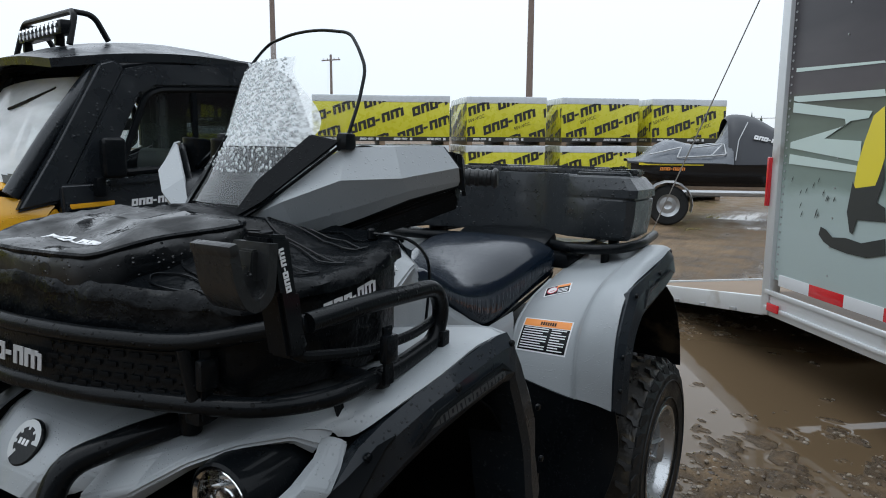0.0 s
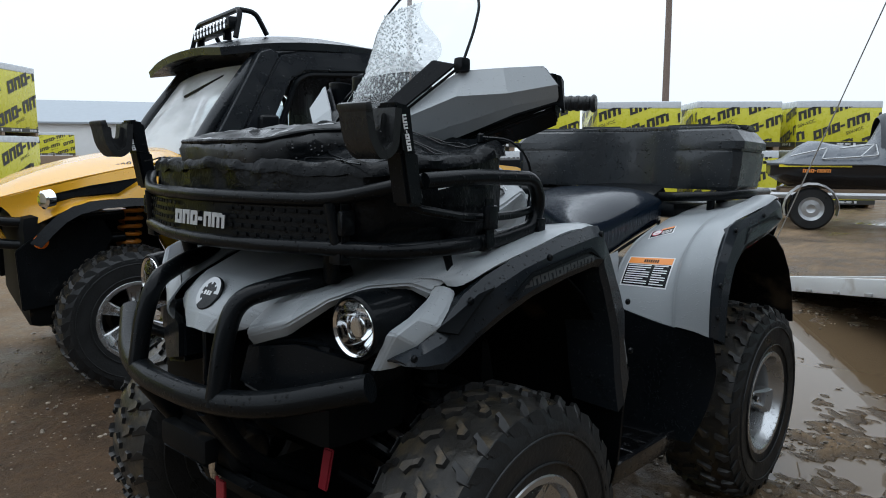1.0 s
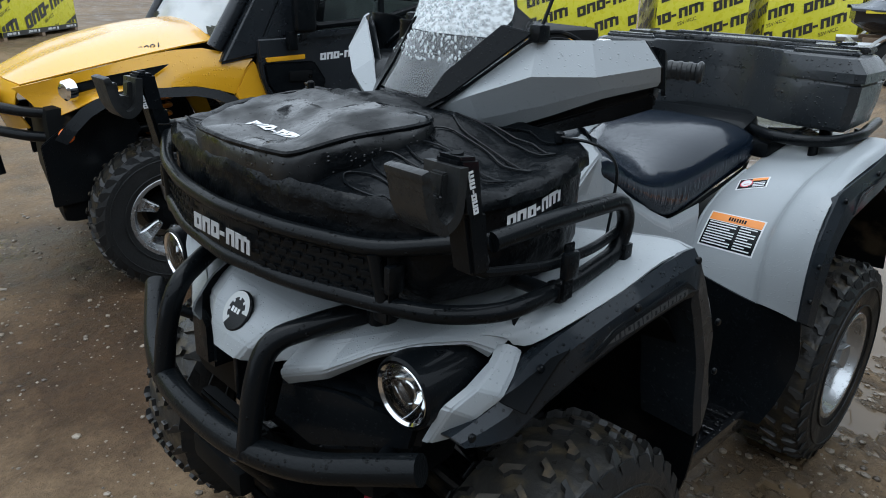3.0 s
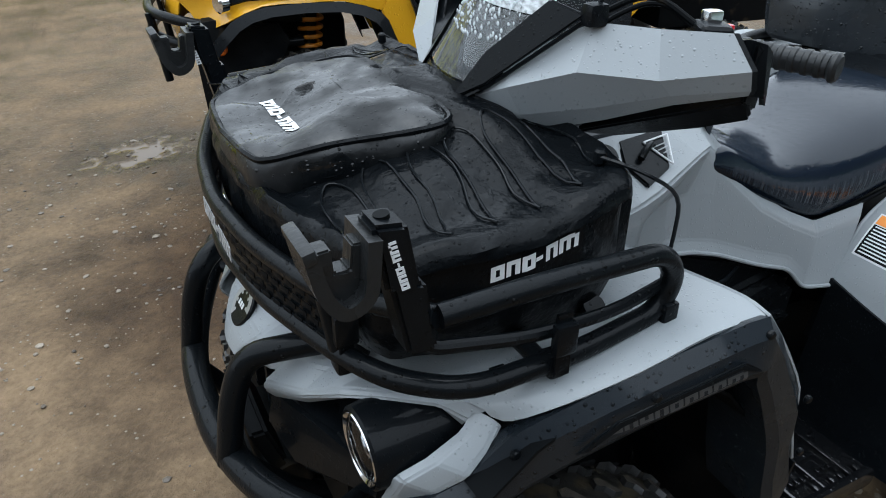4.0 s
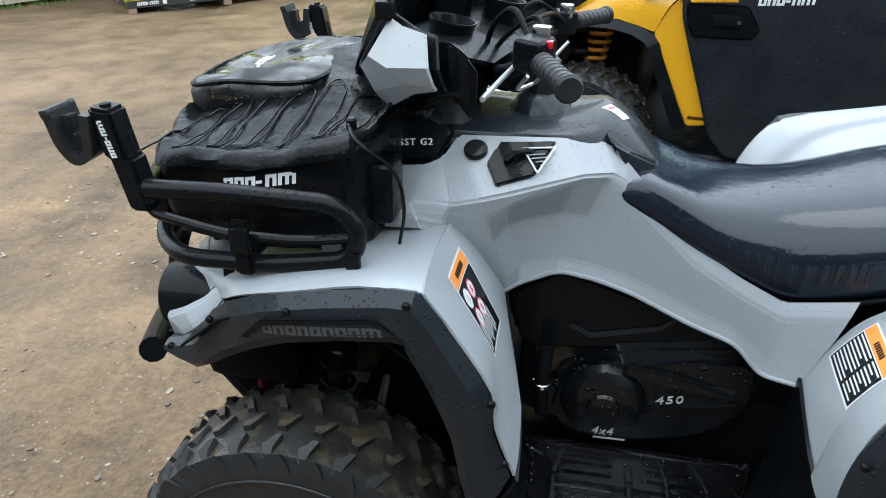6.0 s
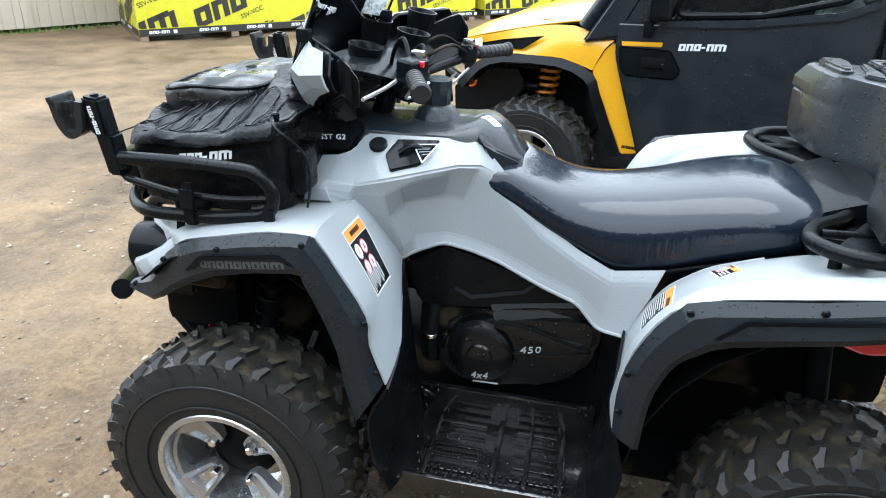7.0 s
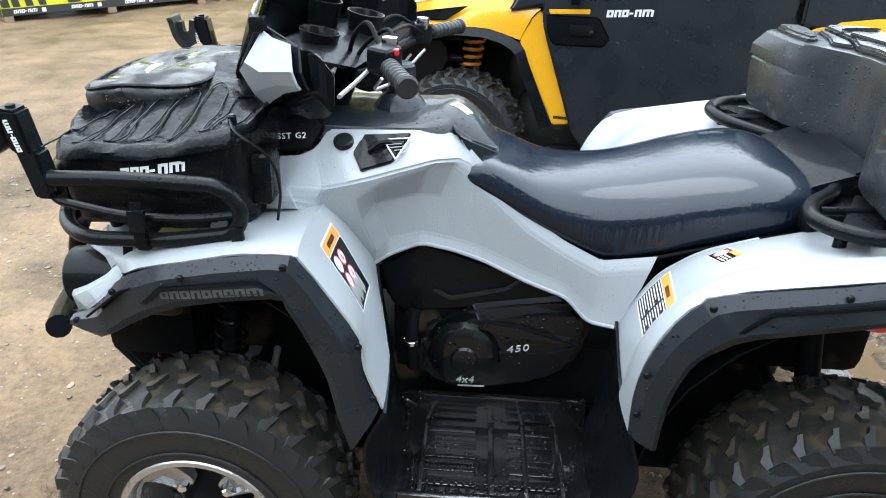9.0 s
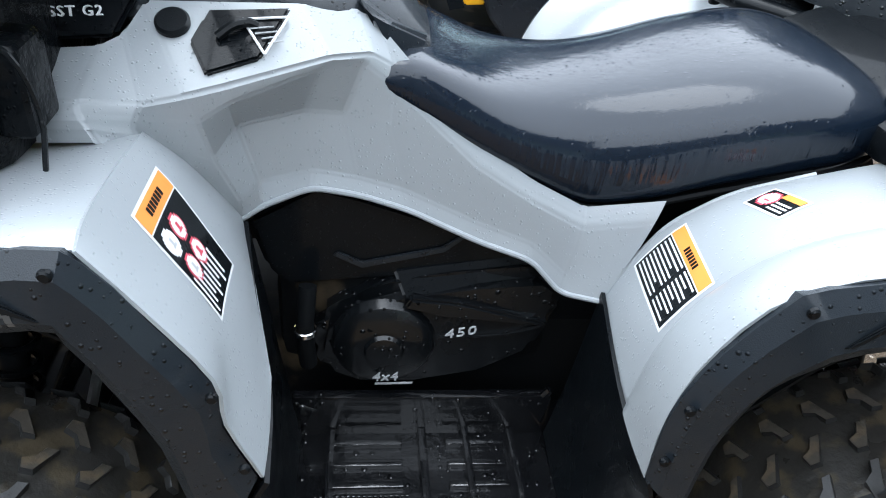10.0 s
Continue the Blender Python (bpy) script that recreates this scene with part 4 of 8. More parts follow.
part("latch", box(0.05, 0.02, 0.09, (R - 0.16, 0.006, 0.0), 0.004), STEEL, ramp)
bpy.context.view_layer.update()
tipw = TM @ pose(0.05, 0, Z0 + 0.05, 0, slope, 0) @ V(R - 0.05, -0.03, 0.03)
topw = TM @ V(0.0, 0.0, Z1)
tagged(part("ramp_cable", tube([topw, tipw], 0.004, 0, 6), STEEL), "thin steel cable from the trailer roof to the ramp", "cable")

# ---- unseen ribbed wall, added behind the walk to darken side reflections ----
UNSEEN_SHEET = mat("unseen_dark_sheet", (0.075, 0.078, 0.08), 0.55, grain=0.2, vary=0.25, dirt=0.3, dirt_size=2.0)
back_wall = bmesh.new()
for k in range(60):
    join(back_wall, box(0.22, 0.06, 3.8, (-7.5 + 0.22 * k, -6.6 - 0.02 * (k % 2), 1.88), 0.004))
tagged(part("unseen_wall_south", back_wall, UNSEEN_SHEET), kind="structure")

# ---- covered watercraft on its trailer ----
JM = Matrix.Translation((9.95, 1.22, 0)) @ pose(0, 0, 0, 0, 0, -68)
COVER = mat("grey_black_cover_cloth", (0.085, 0.095, 0.11), 0.34, grain=0.15, vary=0.3, bump=0.6, bump_size=5, rough_vary=0.15)
COVER_DARK = mat("black_cover_cloth", (0.018, 0.02, 0.026), 0.45, grain=0.15, vary=0.3, bump=0.6, bump_size=6)
HULL = mat("black_hull", (0.016, 0.016, 0.018), 0.25, vary=0.2)
jet = empty("watercraft", JM, "black personal watercraft under a grey and black cover", "watercraft")
hull = []
for x, w, z0, z1 in ((-1.25, 0.42, 0.70, 0.86), (-1.0, 0.52, 0.56, 0.88), (-0.3, 0.56, 0.47, 0.90), (0.6, 0.55, 0.46, 0.92), (1.2, 0.46, 0.52, 0.96), (1.65, 0.25, 0.72, 1.0), (1.85, 0.06, 0.92, 1.02)):
    hull.append([(x, -w, z1), (x, -w * 0.96, z1 - 0.14), (x, -w * 0.6, z0 + 0.06), (x, 0, z0), (x, w * 0.6, z0 + 0.06), (x, w * 0.96, z1 - 0.14), (x, w, z1)])
part("hull", loft(hull), HULL, jet, "black hull", 50)
rows = []
for x, w, h in ((-1.30, 0.40, 0.02), (-1.1, 0.56, 0.05), (-0.75, 0.58, 0.30), (-0.35, 0.58, 0.24), (0.0, 0.58, 0.26), (0.16, 0.58, 0.58)):
    rows.append([(x, -w, 0.86), (x, -w, 0.90), (x, -w * 0.55, 0.90 + h * 0.75), (x, 0, 0.9 + h), (x, w * 0.55, 0.90 + h * 0.75), (x, w, 0.90), (x, w, 0.86)])
part("rear_cover", sheet(rows, 0.006, 3, 3), COVER, jet, "grey rear cover cloth")
rows = []
for x, w, h in ((0.10, 0.50, 0.60), (0.2, 0.56, 0.66), (0.5, 0.57, 0.62), (0.9, 0.54, 0.40), (1.3, 0.44, 0.24), (1.88, 0.08, 0.10)):
    rows.append([(x, -w, 0.84), (x, -w, 0.92), (x, -w * 0.6, 0.92 + h * 0.8), (x, 0, 0.92 + h), (x, w * 0.6, 0.92 + h * 0.8), (x, w, 0.92), (x, w, 0.84)])
part("front_cover", sheet(rows, 0.006, 3, 3), COVER_DARK, jet, "black front cover cloth")
for k in range(5):
    part("cover_piping", tube([(-1.0 + 0.25 * k, 0.565, 0.92), (-0.95 + 0.26 * k, 0.44, 1.06), (-0.7 + 0.2 * k, 0.3, 1.13)], 0.005, 0.04, 6), STEEL, jet)
for s in (-1, 1):
    for pts in ([(-1.0, 0.50, 0.99), (-0.55, 0.46, 1.10), (-0.62, 0.56, 0.95), (-0.15, 0.54, 0.98), (0.02, 0.40, 1.14)], [(-0.4, 0.42, 1.09), (0.05, 0.36, 1.15), (0.06, 0.52, 1.0), (-0.35, 0.55, 0.96)]):
        part("line_print", tube([(x, s * y, z) for x, y, z in pts], 0.010, 0.03, 6), STEEL, jet, "pale line graphic on the cover")
    part("line_print", tube([(0.35, s * 0.40, 1.46), (0.22, s * 0.50, 1.20), (0.18, s * 0.575, 0.92)], 0.008, 0.03, 6), STEEL, jet)
    part("hull_stripe", bars([(0, 0, 0.9, 0.035, 0)], frame_of(V(-0.25 if s > 0 else -1.15, s * 0.566, 0.84), V(-s, 0, 0), V(0, 0, 1)), 0.004), SLED, jet)
    part("maker_print", bars(mark(0.34, 0.1, 6, 3), frame_of(V(-0.4 if s > 0 else -0.85, s * 0.556, 0.765), V(-s, 0, 0), V(0, 0, 1)), 0.008), LABEL_ORANGE, jet)
part("cover_print", bars(mark(0.40, 0.2), frame_of(V(0.42, -0.485, 1.22), V(1, 0.05, -0.2), V(0.1, 0.45, 1)), 0.012), WHITE, jet)
cart = empty("boat_trailer", JM, "galvanised single-axle boat trailer", "trailer")
for s in (-1, 1):
    part("frame_rail", tube([(-1.35, s * 0.62, 0.45), (0.6, s * 0.6, 0.45), (2.3, 0, 0.45)], 0.045, 0.2, 6), STEEL, cart)
    part("bunk", box(2.2, 0.09, 0.06, (0, s * 0.3, 0.50), 0.01), WOOD, cart)
    w = part("tyre", lathe([(0.16, -0.08), (0.26, -0.08), (0.285, -0.05), (0.285, 0.05), (0.26, 0.08), (0.16, 0.08)], 28), RUBBER, cart)
    w.matrix_local = pose(-0.75, s * 0.80, 0.285, 90, 0, 0)
    q = part("rim", lathe([(0, 0.0), (0.06, 0.04), (0.12, 0.03), (0.165, 0.075), (0.16, -0.08)], 28), STEEL, cart)
    q.matrix_local = pose(-0.75, s * 0.80, 0.285, 90 - 180 * (s > 0), 0, 0)
    fen = []
    for a in range(-20, 201, 20):
        c, d = math.cos(radians(a)), math.sin(radians(a))
        fen.append([(-0.75 + c * 0.33, s * 0.80 - 0.11, 0.30 + d * 0.31), (-0.75 + c * 0.345, s * 0.80, 0.30 + d * 0.335), (-0.75 + c * 0.33, s * 0.80 + 0.11, 0.30 + d * 0.31)])
    part("mudguard", sheet(fen, 0.006, 2, 1), STEEL, cart)
part("axle", cyl(0.03, 1.5, (-0.75, 0, 0.33), (90, 0, 0)), STEEL, cart)
part("cross_bar", box(0.06, 1.25, 0.06, (-1.2, 0, 0.44), 0.008), STEEL, cart)
part("cross_bar", box(0.06, 1.1, 0.06, (0.7, 0, 0.44), 0.008), STEEL, cart)
part("drawbar", box(1.6, 0.08, 0.08, (2.4, 0, 0.44), 0.01), STEEL, cart)
part("jockey_leg", cyl(0.03, 0.44, (2.9, 0.06, 0.22)), STEEL, cart)

# ---- the quad bike: x runs to its tail, its near side is -y ----
QM = pose(0, 0, 0.01, 0, 1.8, 0)
quad = empty("quad_bike", QM, "light grey and black four-wheel quad bike, wet with rain", "quad bike")


WORN = mat("worn_muddy_lug_top", (0.052, 0.046, 0.038), 0.42, grain=0.5, grain_size=160, vary=0.6, bump=0.6, bump_size=90, dirt=0.4, dirt_color=(0.10, 0.078, 0.05), dirt_size=30, rough_vary=0.2, spec=0.35)


TREAD_MUD = mat("mud_between_lugs", (0.020, 0.019, 0.017), 0.40, grain=0.5, grain_size=90, vary=0.5, bump=0.8, bump_size=60, dirt=0.5, dirt_color=(0.050, 0.040, 0.025), dirt_size=26, rough_vary=0.2, spec=0.35)


def bead_ring(rad, thick, h, seg=64):
    """A thin round bead lying in a circle at height h."""
    return lathe([(rad - thick, h), (rad - thick * 0.7, h + thick * 0.7), (rad, h + thick), (rad + thick * 0.7, h + thick * 0.7), (rad + thick, h), (rad + thick * 0.7, h - thick * 0.7), (rad, h - thick), (rad - thick * 0.7, h - thick * 0.7), (rad - thick, h)], seg)


def wheel(parent, x, y, z, r, width, rim_r, outer, turn=0.0, spokes=4):
    """Tyre with moulded lugs and a cast rim; outer is -1 on the near side."""
    hw = width / 2
    prof = [(rim_r * 0.96, -hw * 0.80), (rim_r * 1.02, -hw * 0.92), (r * 0.70, -hw * 1.0), (r * 0.84, -hw * 0.99), (r * 0.925, -hw * 0.84), (r * 0.952, -hw * 0.5), (r * 0.958, 0)]
    prof = prof + [(a, -b) for a, b in prof[-2::-1]]
    bm = lathe(prof, 56)
    m = pose(x, y, z, 90 if outer < 0 else -90, 0, 0)
    spin = pose(0, 0, 0, 0, 0, turn)
    hub = empty("wheel")
    hub.parent = parent
    hub.matrix_local = m @ spin
    tyre = part("tyre", bm, RUBBER, hub, "knobbly black rubber tyre, wet and muddy between the lugs", 30)
    tyre.data.materials.append(TREAD_MUD)
    for f in tyre.data.polygons:
        if abs(f.center.z) < hw * 0.7 and math.hypot(f.center.x, f.center.y) > r * 0.9:
            f.material_index = 1
    count = 30
    for side in (-1, 1):
        def spot(da, w, h):
            rr = h - (0.03 * r / 0.3) * max(0.0, abs(w) - 0.72) / 0.28 * 1.3
            da += math.pi / count * (side > 0)
            return V(rr * math.cos(da), rr * math.sin(da), side * w * hw)
        shapes = []
        # waisted crown lug and shoulder lug, muddy where they are worn
        for (d0, w0, d1, w1, h0, h1) in ((-0.02, 0.06, 0.045, 0.40, 0.026, 0.032), (0.030, 0.56, 0.080, 0.90, 0.022, 0.034)):
            q = []
            dm, wm = (d0 + d1) / 2, (w0 + w1) / 2
            for h, k2 in ((r * 0.925, 1.06), (r * 0.978, 0.94), (r * 0.986, 0.80)):
                q.append([spot(d0 - h0 * k2, w0 + 0.04 * (1 - k2), h), spot(d0 + h0 * k2, w0 + 0.06 * (1 - k2), h), spot(dm + h0 * 0.62 * k2, wm - 0.03, h), spot(d1 + h1 * k2, w1 - 0.14, h), spot(d1 + h1 * 0.6 * k2, w1 - 0.05 * (1 - k2), h), spot(d1 - h1 * k2, w1 - 0.04 * (1 - k2), h), spot(dm - h0 * 0.70 * k2, wm + 0.05, h)])
            shapes.append((loft(q), "tread_lug", LUG))
        # scalloped shoulder block: a step that stands proud along one edge
        q = []
        for grow in (0, 1):
            w = hw * (0.955 + 0.040 * grow)
            q.append([V(rr * math.cos(da), rr * math.sin(da), side * w * kk) for rr, da, kk in ((r * 0.815, 0.015, 1.01), (r * 0.800, 0.055, 1.015), (r * 0.815, 0.150, 1.00 - 0.03 * grow), (r * 0.88, 0.165, 0.965 - 0.03 * grow), (r * 0.935, 0.195, 0.925 - 0.02 * grow), (r * 0.945, 0.090, 0.915), (r * 0.885, 0.040, 0.965))])
        shapes.append((loft(q), "sidewall_bar", RUBBER))
        for sb, nm, mt in shapes:
            first = part(nm, sb, mt, hub)
            if nm == "tread_lug":
                first.data.materials.append(WORN)
                for f in first.data.polygons:
                    out = V(f.center.x, f.center.y, 0)
                    f.material_index = 1 if out.length > r * 0.945 and abs(f.normal.dot(out.normalized())) > 0.80 else 0
            for k in range(1, count):
                o = new(nm, first.data)
                o.parent = hub
                o.matrix_local = pose(0, 0, 0, 0, 0, 360 * k / count)
            first.matrix_local = Matrix.Identity(4)
        for rr, w in ((0.775, 1.004), (0.60, 0.985)):
            part("sidewall_ring", bead_ring(r * rr, 0.0028, side * hw * w), RUBBER, hub, "raised moulded ring on the sidewall")
    barrel = lathe([(rim_r * 0.80, -hw * 0.5), (rim_r * 0.84, hw * 0.30), (rim_r * 0.90, hw * 0.55), (rim_r * 1.0, hw * 0.70), (rim_r * 1.055, hw * 0.84), (rim_r * 1.06, hw * 0.91), (rim_r * 1.03, hw * 0.95),
                    (rim_r * 0.955, hw * 0.94), (rim_r * 0.925, hw * 0.88), (rim_r * 0.90, hw * 0.66), (rim_r * 0.86, hw * 0.60), (rim_r * 0.84, hw * 0.35), (rim_r * 0.79, -hw * 0.5)], 48)
    part("rim", barrel, ALLOY, hub, "silver cast alloy rim")
    for k in range(spokes):
        a = 2 * math.pi * k / spokes + 0.3
        c, s = math.cos(a), math.sin(a)

        def at(rad, off, h):
            return V(rad * c - off * s, rad * s + off * c, h)
        k2 = rim_r / 0.158 * 4 / spokes
        body = []
        for rad, o, h, t in ((0.33, 0.012, 0.40, 0.020), (0.36, 0.021, 0.42, 0.022), (0.46, 0.026, 0.43, 0.024), (0.62, 0.031, 0.50, 0.026), (0.80, 0.040, 0.60, 0.026), (0.94, 0.050, 0.70, 0.024)):
            o *= k2
            body.append([at(rim_r * rad, -o, hw * h), at(rim_r * rad, -o * 0.70, hw * h + 0.004), at(rim_r * rad, -o * 0.42, hw * h - 0.007), at(rim_r * rad, o * 0.42, hw * h - 0.007), at(rim_r * rad, o * 0.70, hw * h + 0.004), at(rim_r * rad, o, hw * h), at(rim_r * rad, o * 1.05, hw * h - t), at(rim_r * rad, -o * 1.05, hw * h - t)])
        part("spoke", loft(body), ALLOY, hub)
        foot = [[at(rim_r * rad, -o * k2, hw * h), at(rim_r * rad, o * k2, hw * h), at(rim_r * rad, o * k2, hw * h - 0.02), at(rim_r * rad, -o * k2, hw * h - 0.02)] for rad, o, h in ((0.74, 0.022, 0.60), (0.84, 0.036, 0.69), (0.96, 0.044, 0.76))]
        part("spoke_foot", loft(foot), ALLOY, hub)
        part("lug_nut", cyl(0.011, 0.03, tuple(at(rim_r * 0.42, 0, hw * 0.44)), seg=6, bevel=0.003), CHROME, hub)
    part("hub", lathe([(0, -hw * 0.6), (rim_r * 0.62, -hw * 0.6), (rim_r * 0.55, -hw * 0.1), (rim_r * 0.30, hw * 0.16), (rim_r * 0.2, hw * 0.26), (0, hw * 0.26)], 24), DARK, hub, "black brake hub behind the spokes")
    return hub


for s in (-1, 1):
    wheel(quad, -0.632, s * 0.466, 0.295, 0.307, 0.200, 0.154, s, 25 if s < 0 else 70)
    wheel(quad, 0.641, s * 0.436, 0.295, 0.308, 0.236, 0.155, s, 60 if s < 0 else 10)

# wheel-arch flares
FU = [(-0.871, 0.695), (-0.800, 0.737), (-0.754, 0.797), (-0.66, 0.854), (-0.45, 0.902), (-0.40, 0.888), (-0.355, 0.825), (-0.30, 0.735), (-0.298, 0.675), (-0.268, 0.592)]
FL = [(-0.866, 0.686), (-0.800, 0.674), (-0.730, 0.718), (-0.62, 0.782), (-0.45, 0.822), (-0.425, 0.805), (-0.39, 0.735), (-0.36, 0.66), (-0.345, 0.58), (-0.322, 0.50)]
RU = [(0.185, 0.575), (0.182, 0.66), (0.19, 0.72), (0.215, 0.785), (0.262, 0.853), (0.30, 0.875), (0.49, 0.902), (0.64, 0.930), (0.685, 0.940), (0.735, 0.920), (0.81, 0.84)]
RL = [(0.238, 0.55), (0.242, 0.65), (0.257, 0.71), (0.277, 0.75), (0.312, 0.777), (0.36, 0.80), (0.53, 0.832), (0.65, 0.858), (0.69, 0.858), (0.742, 0.825), (0.82, 0.755)]


def flare(U, Lo, y_of, lip):
    rows = [[], [], [], [], [], []]
    for (ux, uz), (lx, lz) in zip(U, Lo):
        y = y_of(ux)
        rows[0].append((ux * 0.88 + lx * 0.12, y + 0.03, uz * 0.88 + lz * 0.12 - 0.004))
        rows[1].append((ux * 0.97 + lx * 0.03, y + 0.004, uz * 0.97 + lz * 0.03))
        rows[2].append((ux * 0.72 + lx * 0.28, y - 0.013, uz * 0.72 + lz * 0.28))
        rows[3].append((ux * 0.2 + lx * 0.8, y - 0.020, uz * 0.2 + lz * 0.8))
        rows[4].append((lx, y - 0.012, lz))
        rows[5].append((lx, y + lip, lz + 0.006))
    return sheet(rows, 0.004, 2, 1)


def y_front(x):
    return -0.535 + 0.093 * max(0.0, (-0.60 - x) / 0.27)


def y_rear(x):
    return -0.538 + 0.10 * max(0.0, (x - 0.6) / 0.22) ** 1.6


for s in (1, -1):
    for nm, U, Lo, yf, insets in (("front_flare", FU, FL, y_front, ((-0.665, 0.805), (-0.43, 0.855), (-0.40, 0.835))), ("rear_flare", RU, RL, y_rear, ((0.33, 0.845), (0.60, 0.885), (0.62, 0.87)))):
        bm = flare(U, Lo, yf, 0.10)
        if s < 0:
            b2 = flip(bm)
            bm.free()
            bm = b2
        fl = part(nm, bm, BLACK, quad, "black textured wheel-arch flare with rain drops", 28)
        if nm == "front_flare":
            bolts = [(-0.753, 0.785), (-0.60, 0.852), (-0.425, 0.884), (-0.303, 0.735), (-0.279, 0.625), (-0.852, 0.697)]
            pad = [(-0.69, 0.782), (-0.645, 0.828), (-0.47, 0.862), (-0.432, 0.838), (-0.440, 0.838), (-0.475, 0.853), (-0.64, 0.820), (-0.675, 0.785)]
        else:
            bolts = [(0.28, 0.855), (0.195, 0.715), (0.19, 0.63), (0.489, 0.888), (0.70, 0.922)]
            pad = [(0.325, 0.815), (0.37, 0.858), (0.575, 0.888), (0.635, 0.872), (0.625, 0.870), (0.575, 0.880), (0.375, 0.850), (0.335, 0.815)]
        for bx, bz in bolts:
            y = s * (yf(bx) - 0.012)
            part("bolt", cyl(0.0065, 0.008, (bx, y, bz), (90, 0, 0), seg=10, bevel=0.002), STEEL_BLACK, fl)
        part("raised_line", slab([(px, s * (yf(px) - 0.017), pz) for px, pz in pad], (0, -s * 0.0045, 0), 0.0015), BLACK_FINE, fl)
        if nm == "front_flare":
            if s > 0:
                f = frame_of(V(-0.648, -0.56, 0.799), V(0.205, 0, 0.036), V(0, 0, 1))
            else:
                f = frame_of(V(-0.455, 0.56, 0.833), V(-0.205, 0, -0.036), V(0, 0, 1))
            part("name_print", decal([(a, b * 0.8, w, h * 0.8, d) for a, b, w, h, d in mark(0.190, 0.0, 9, 0)], f, fl, 0.001), PRINT_GREY, fl, "faint grey raised model name")

# grey front fender: top, rear face and the wing under the lamp
top_rows = [
    [(-0.930, -0.160, 0.746), (-0.89, -0.170, 0.770), (-0.76, -0.18, 0.822), (-0.60, -0.19, 0.842), (-0.50, -0.20, 0.852), (-0.425, -0.215, 0.858)],
    [(-0.898, -0.228, 0.768), (-0.85, -0.25, 0.790), (-0.74, -0.27, 0.828), (-0.60, -0.28, 0.850), (-0.50, -0.28, 0.862), (-0.422, -0.285, 0.872)],
    [(-0.845, -0.335, 0.808), (-0.81, -0.35, 0.816), (-0.72, -0.37, 0.838), (-0.60, -0.38, 0.864), (-0.50, -0.39, 0.880), (-0.418, -0.39, 0.888)],
    [(-0.775, -0.428, 0.818), (-0.755, -0.438, 0.826), (-0.70, -0.462, 0.850), (-0.60, -0.478, 0.876), (-0.50, -0.485, 0.895), (-0.412, -0.485, 0.900)],
    [(-0.758, -0.445, 0.805), (-0.740, -0.466, 0.808), (-0.69, -0.500, 0.842), (-0.60, -0.518, 0.870), (-0.50, -0.522, 0.893), (-0.408, -0.522, 0.893)],
]
face_rows = [
    [(-0.425, -0.215, 0.858), (-0.422, -0.285, 0.872), (-0.418, -0.39, 0.888), (-0.412, -0.485, 0.900), (-0.408, -0.526, 0.893)],
    [(-0.385, -0.215, 0.815), (-0.385, -0.28, 0.830), (-0.390, -0.37, 0.845), (-0.382, -0.46, 0.845), (-0.362, -0.530, 0.832)],
    [(-0.345, -0.20, 0.745), (-0.340, -0.26, 0.750), (-0.340, -0.36, 0.755), (-0.326, -0.45, 0.755), (-0.305, -0.532, 0.742)],
    [(-0.326, -0.19, 0.700), (-0.312, -0.27, 0.690), (-0.302, -0.37, 0.685), (-0.298, -0.46, 0.685), (-0.298, -0.534, 0.680)],
    [(-0.270, -0.40, 0.612), (-0.268, -0.43, 0.606), (-0.266, -0.46, 0.600), (-0.265, -0.50, 0.595), (-0.266, -0.532, 0.590)],
]
wing_rows = [
    [(-0.772, -0.425, 0.806), (-0.790, -0.432, 0.786), (-0.835, -0.428, 0.757), (-0.874, -0.420, 0.737), (-0.884, -0.392, 0.671)],
    [(-0.764, -0.437, 0.806), (-0.784, -0.444, 0.787), (-0.829, -0.443, 0.758), (-0.869, -0.434, 0.735), (-0.880, -0.404, 0.671)],
    [(-0.752, -0.452, 0.800), (-0.772, -0.460, 0.774), (-0.802, -0.466, 0.748), (-0.838, -0.446, 0.716), (-0.850, -0.420, 0.675)],
    [(-0.748, -0.456, 0.794), (-0.768, -0.463, 0.766), (-0.798, -0.468, 0.740), (-0.832, -0.446, 0.708), (-0.838, -0.420, 0.678)],
    [(-0.744, -0.440, 0.784), (-0.764, -0.445, 0.758), (-0.794, -0.450, 0.732), (-0.826, -0.430, 0.704), (-0.832, -0.410, 0.676)],
]
strip_rows = [
    [(-0.925, -0.160, 0.752), (-0.890, -0.232, 0.775), (-0.850, -0.300, 0.802), (-0.815, -0.365, 0.820), (-0.770, -0.425, 0.822), (-0.740, -0.450, 0.812)],
    [(-0.963, -0.150, 0.716), (-0.925, -0.222, 0.738), (-0.893, -0.292, 0.786), (-0.855, -0.352, 0.812), (-0.806, -0.402, 0.816), (-0.772, -0.430, 0.808)],
    [(-0.964, -0.150, 0.700), (-0.930, -0.216, 0.722), (-0.901, -0.298, 0.776), (-0.861, -0.358, 0.803), (-0.808, -0.405, 0.808), (-0.782, -0.430, 0.796)],
    [(-0.950, -0.150, 0.682), (-0.916, -0.210, 0.704), (-0.885, -0.292, 0.764), (-0.848, -0.350, 0.793), (-0.800, -0.395, 0.799), (-0.784, -0.422, 0.784)],
]
PANEL = {}
for rows, nm in ((top_rows, "front_fender"), (face_rows, "front_fender_face")):
    PANEL[nm], _ = pair(nm, sheet(rows, 0.004, 3, 3), GREY, quad, "light grey moulded plastic")
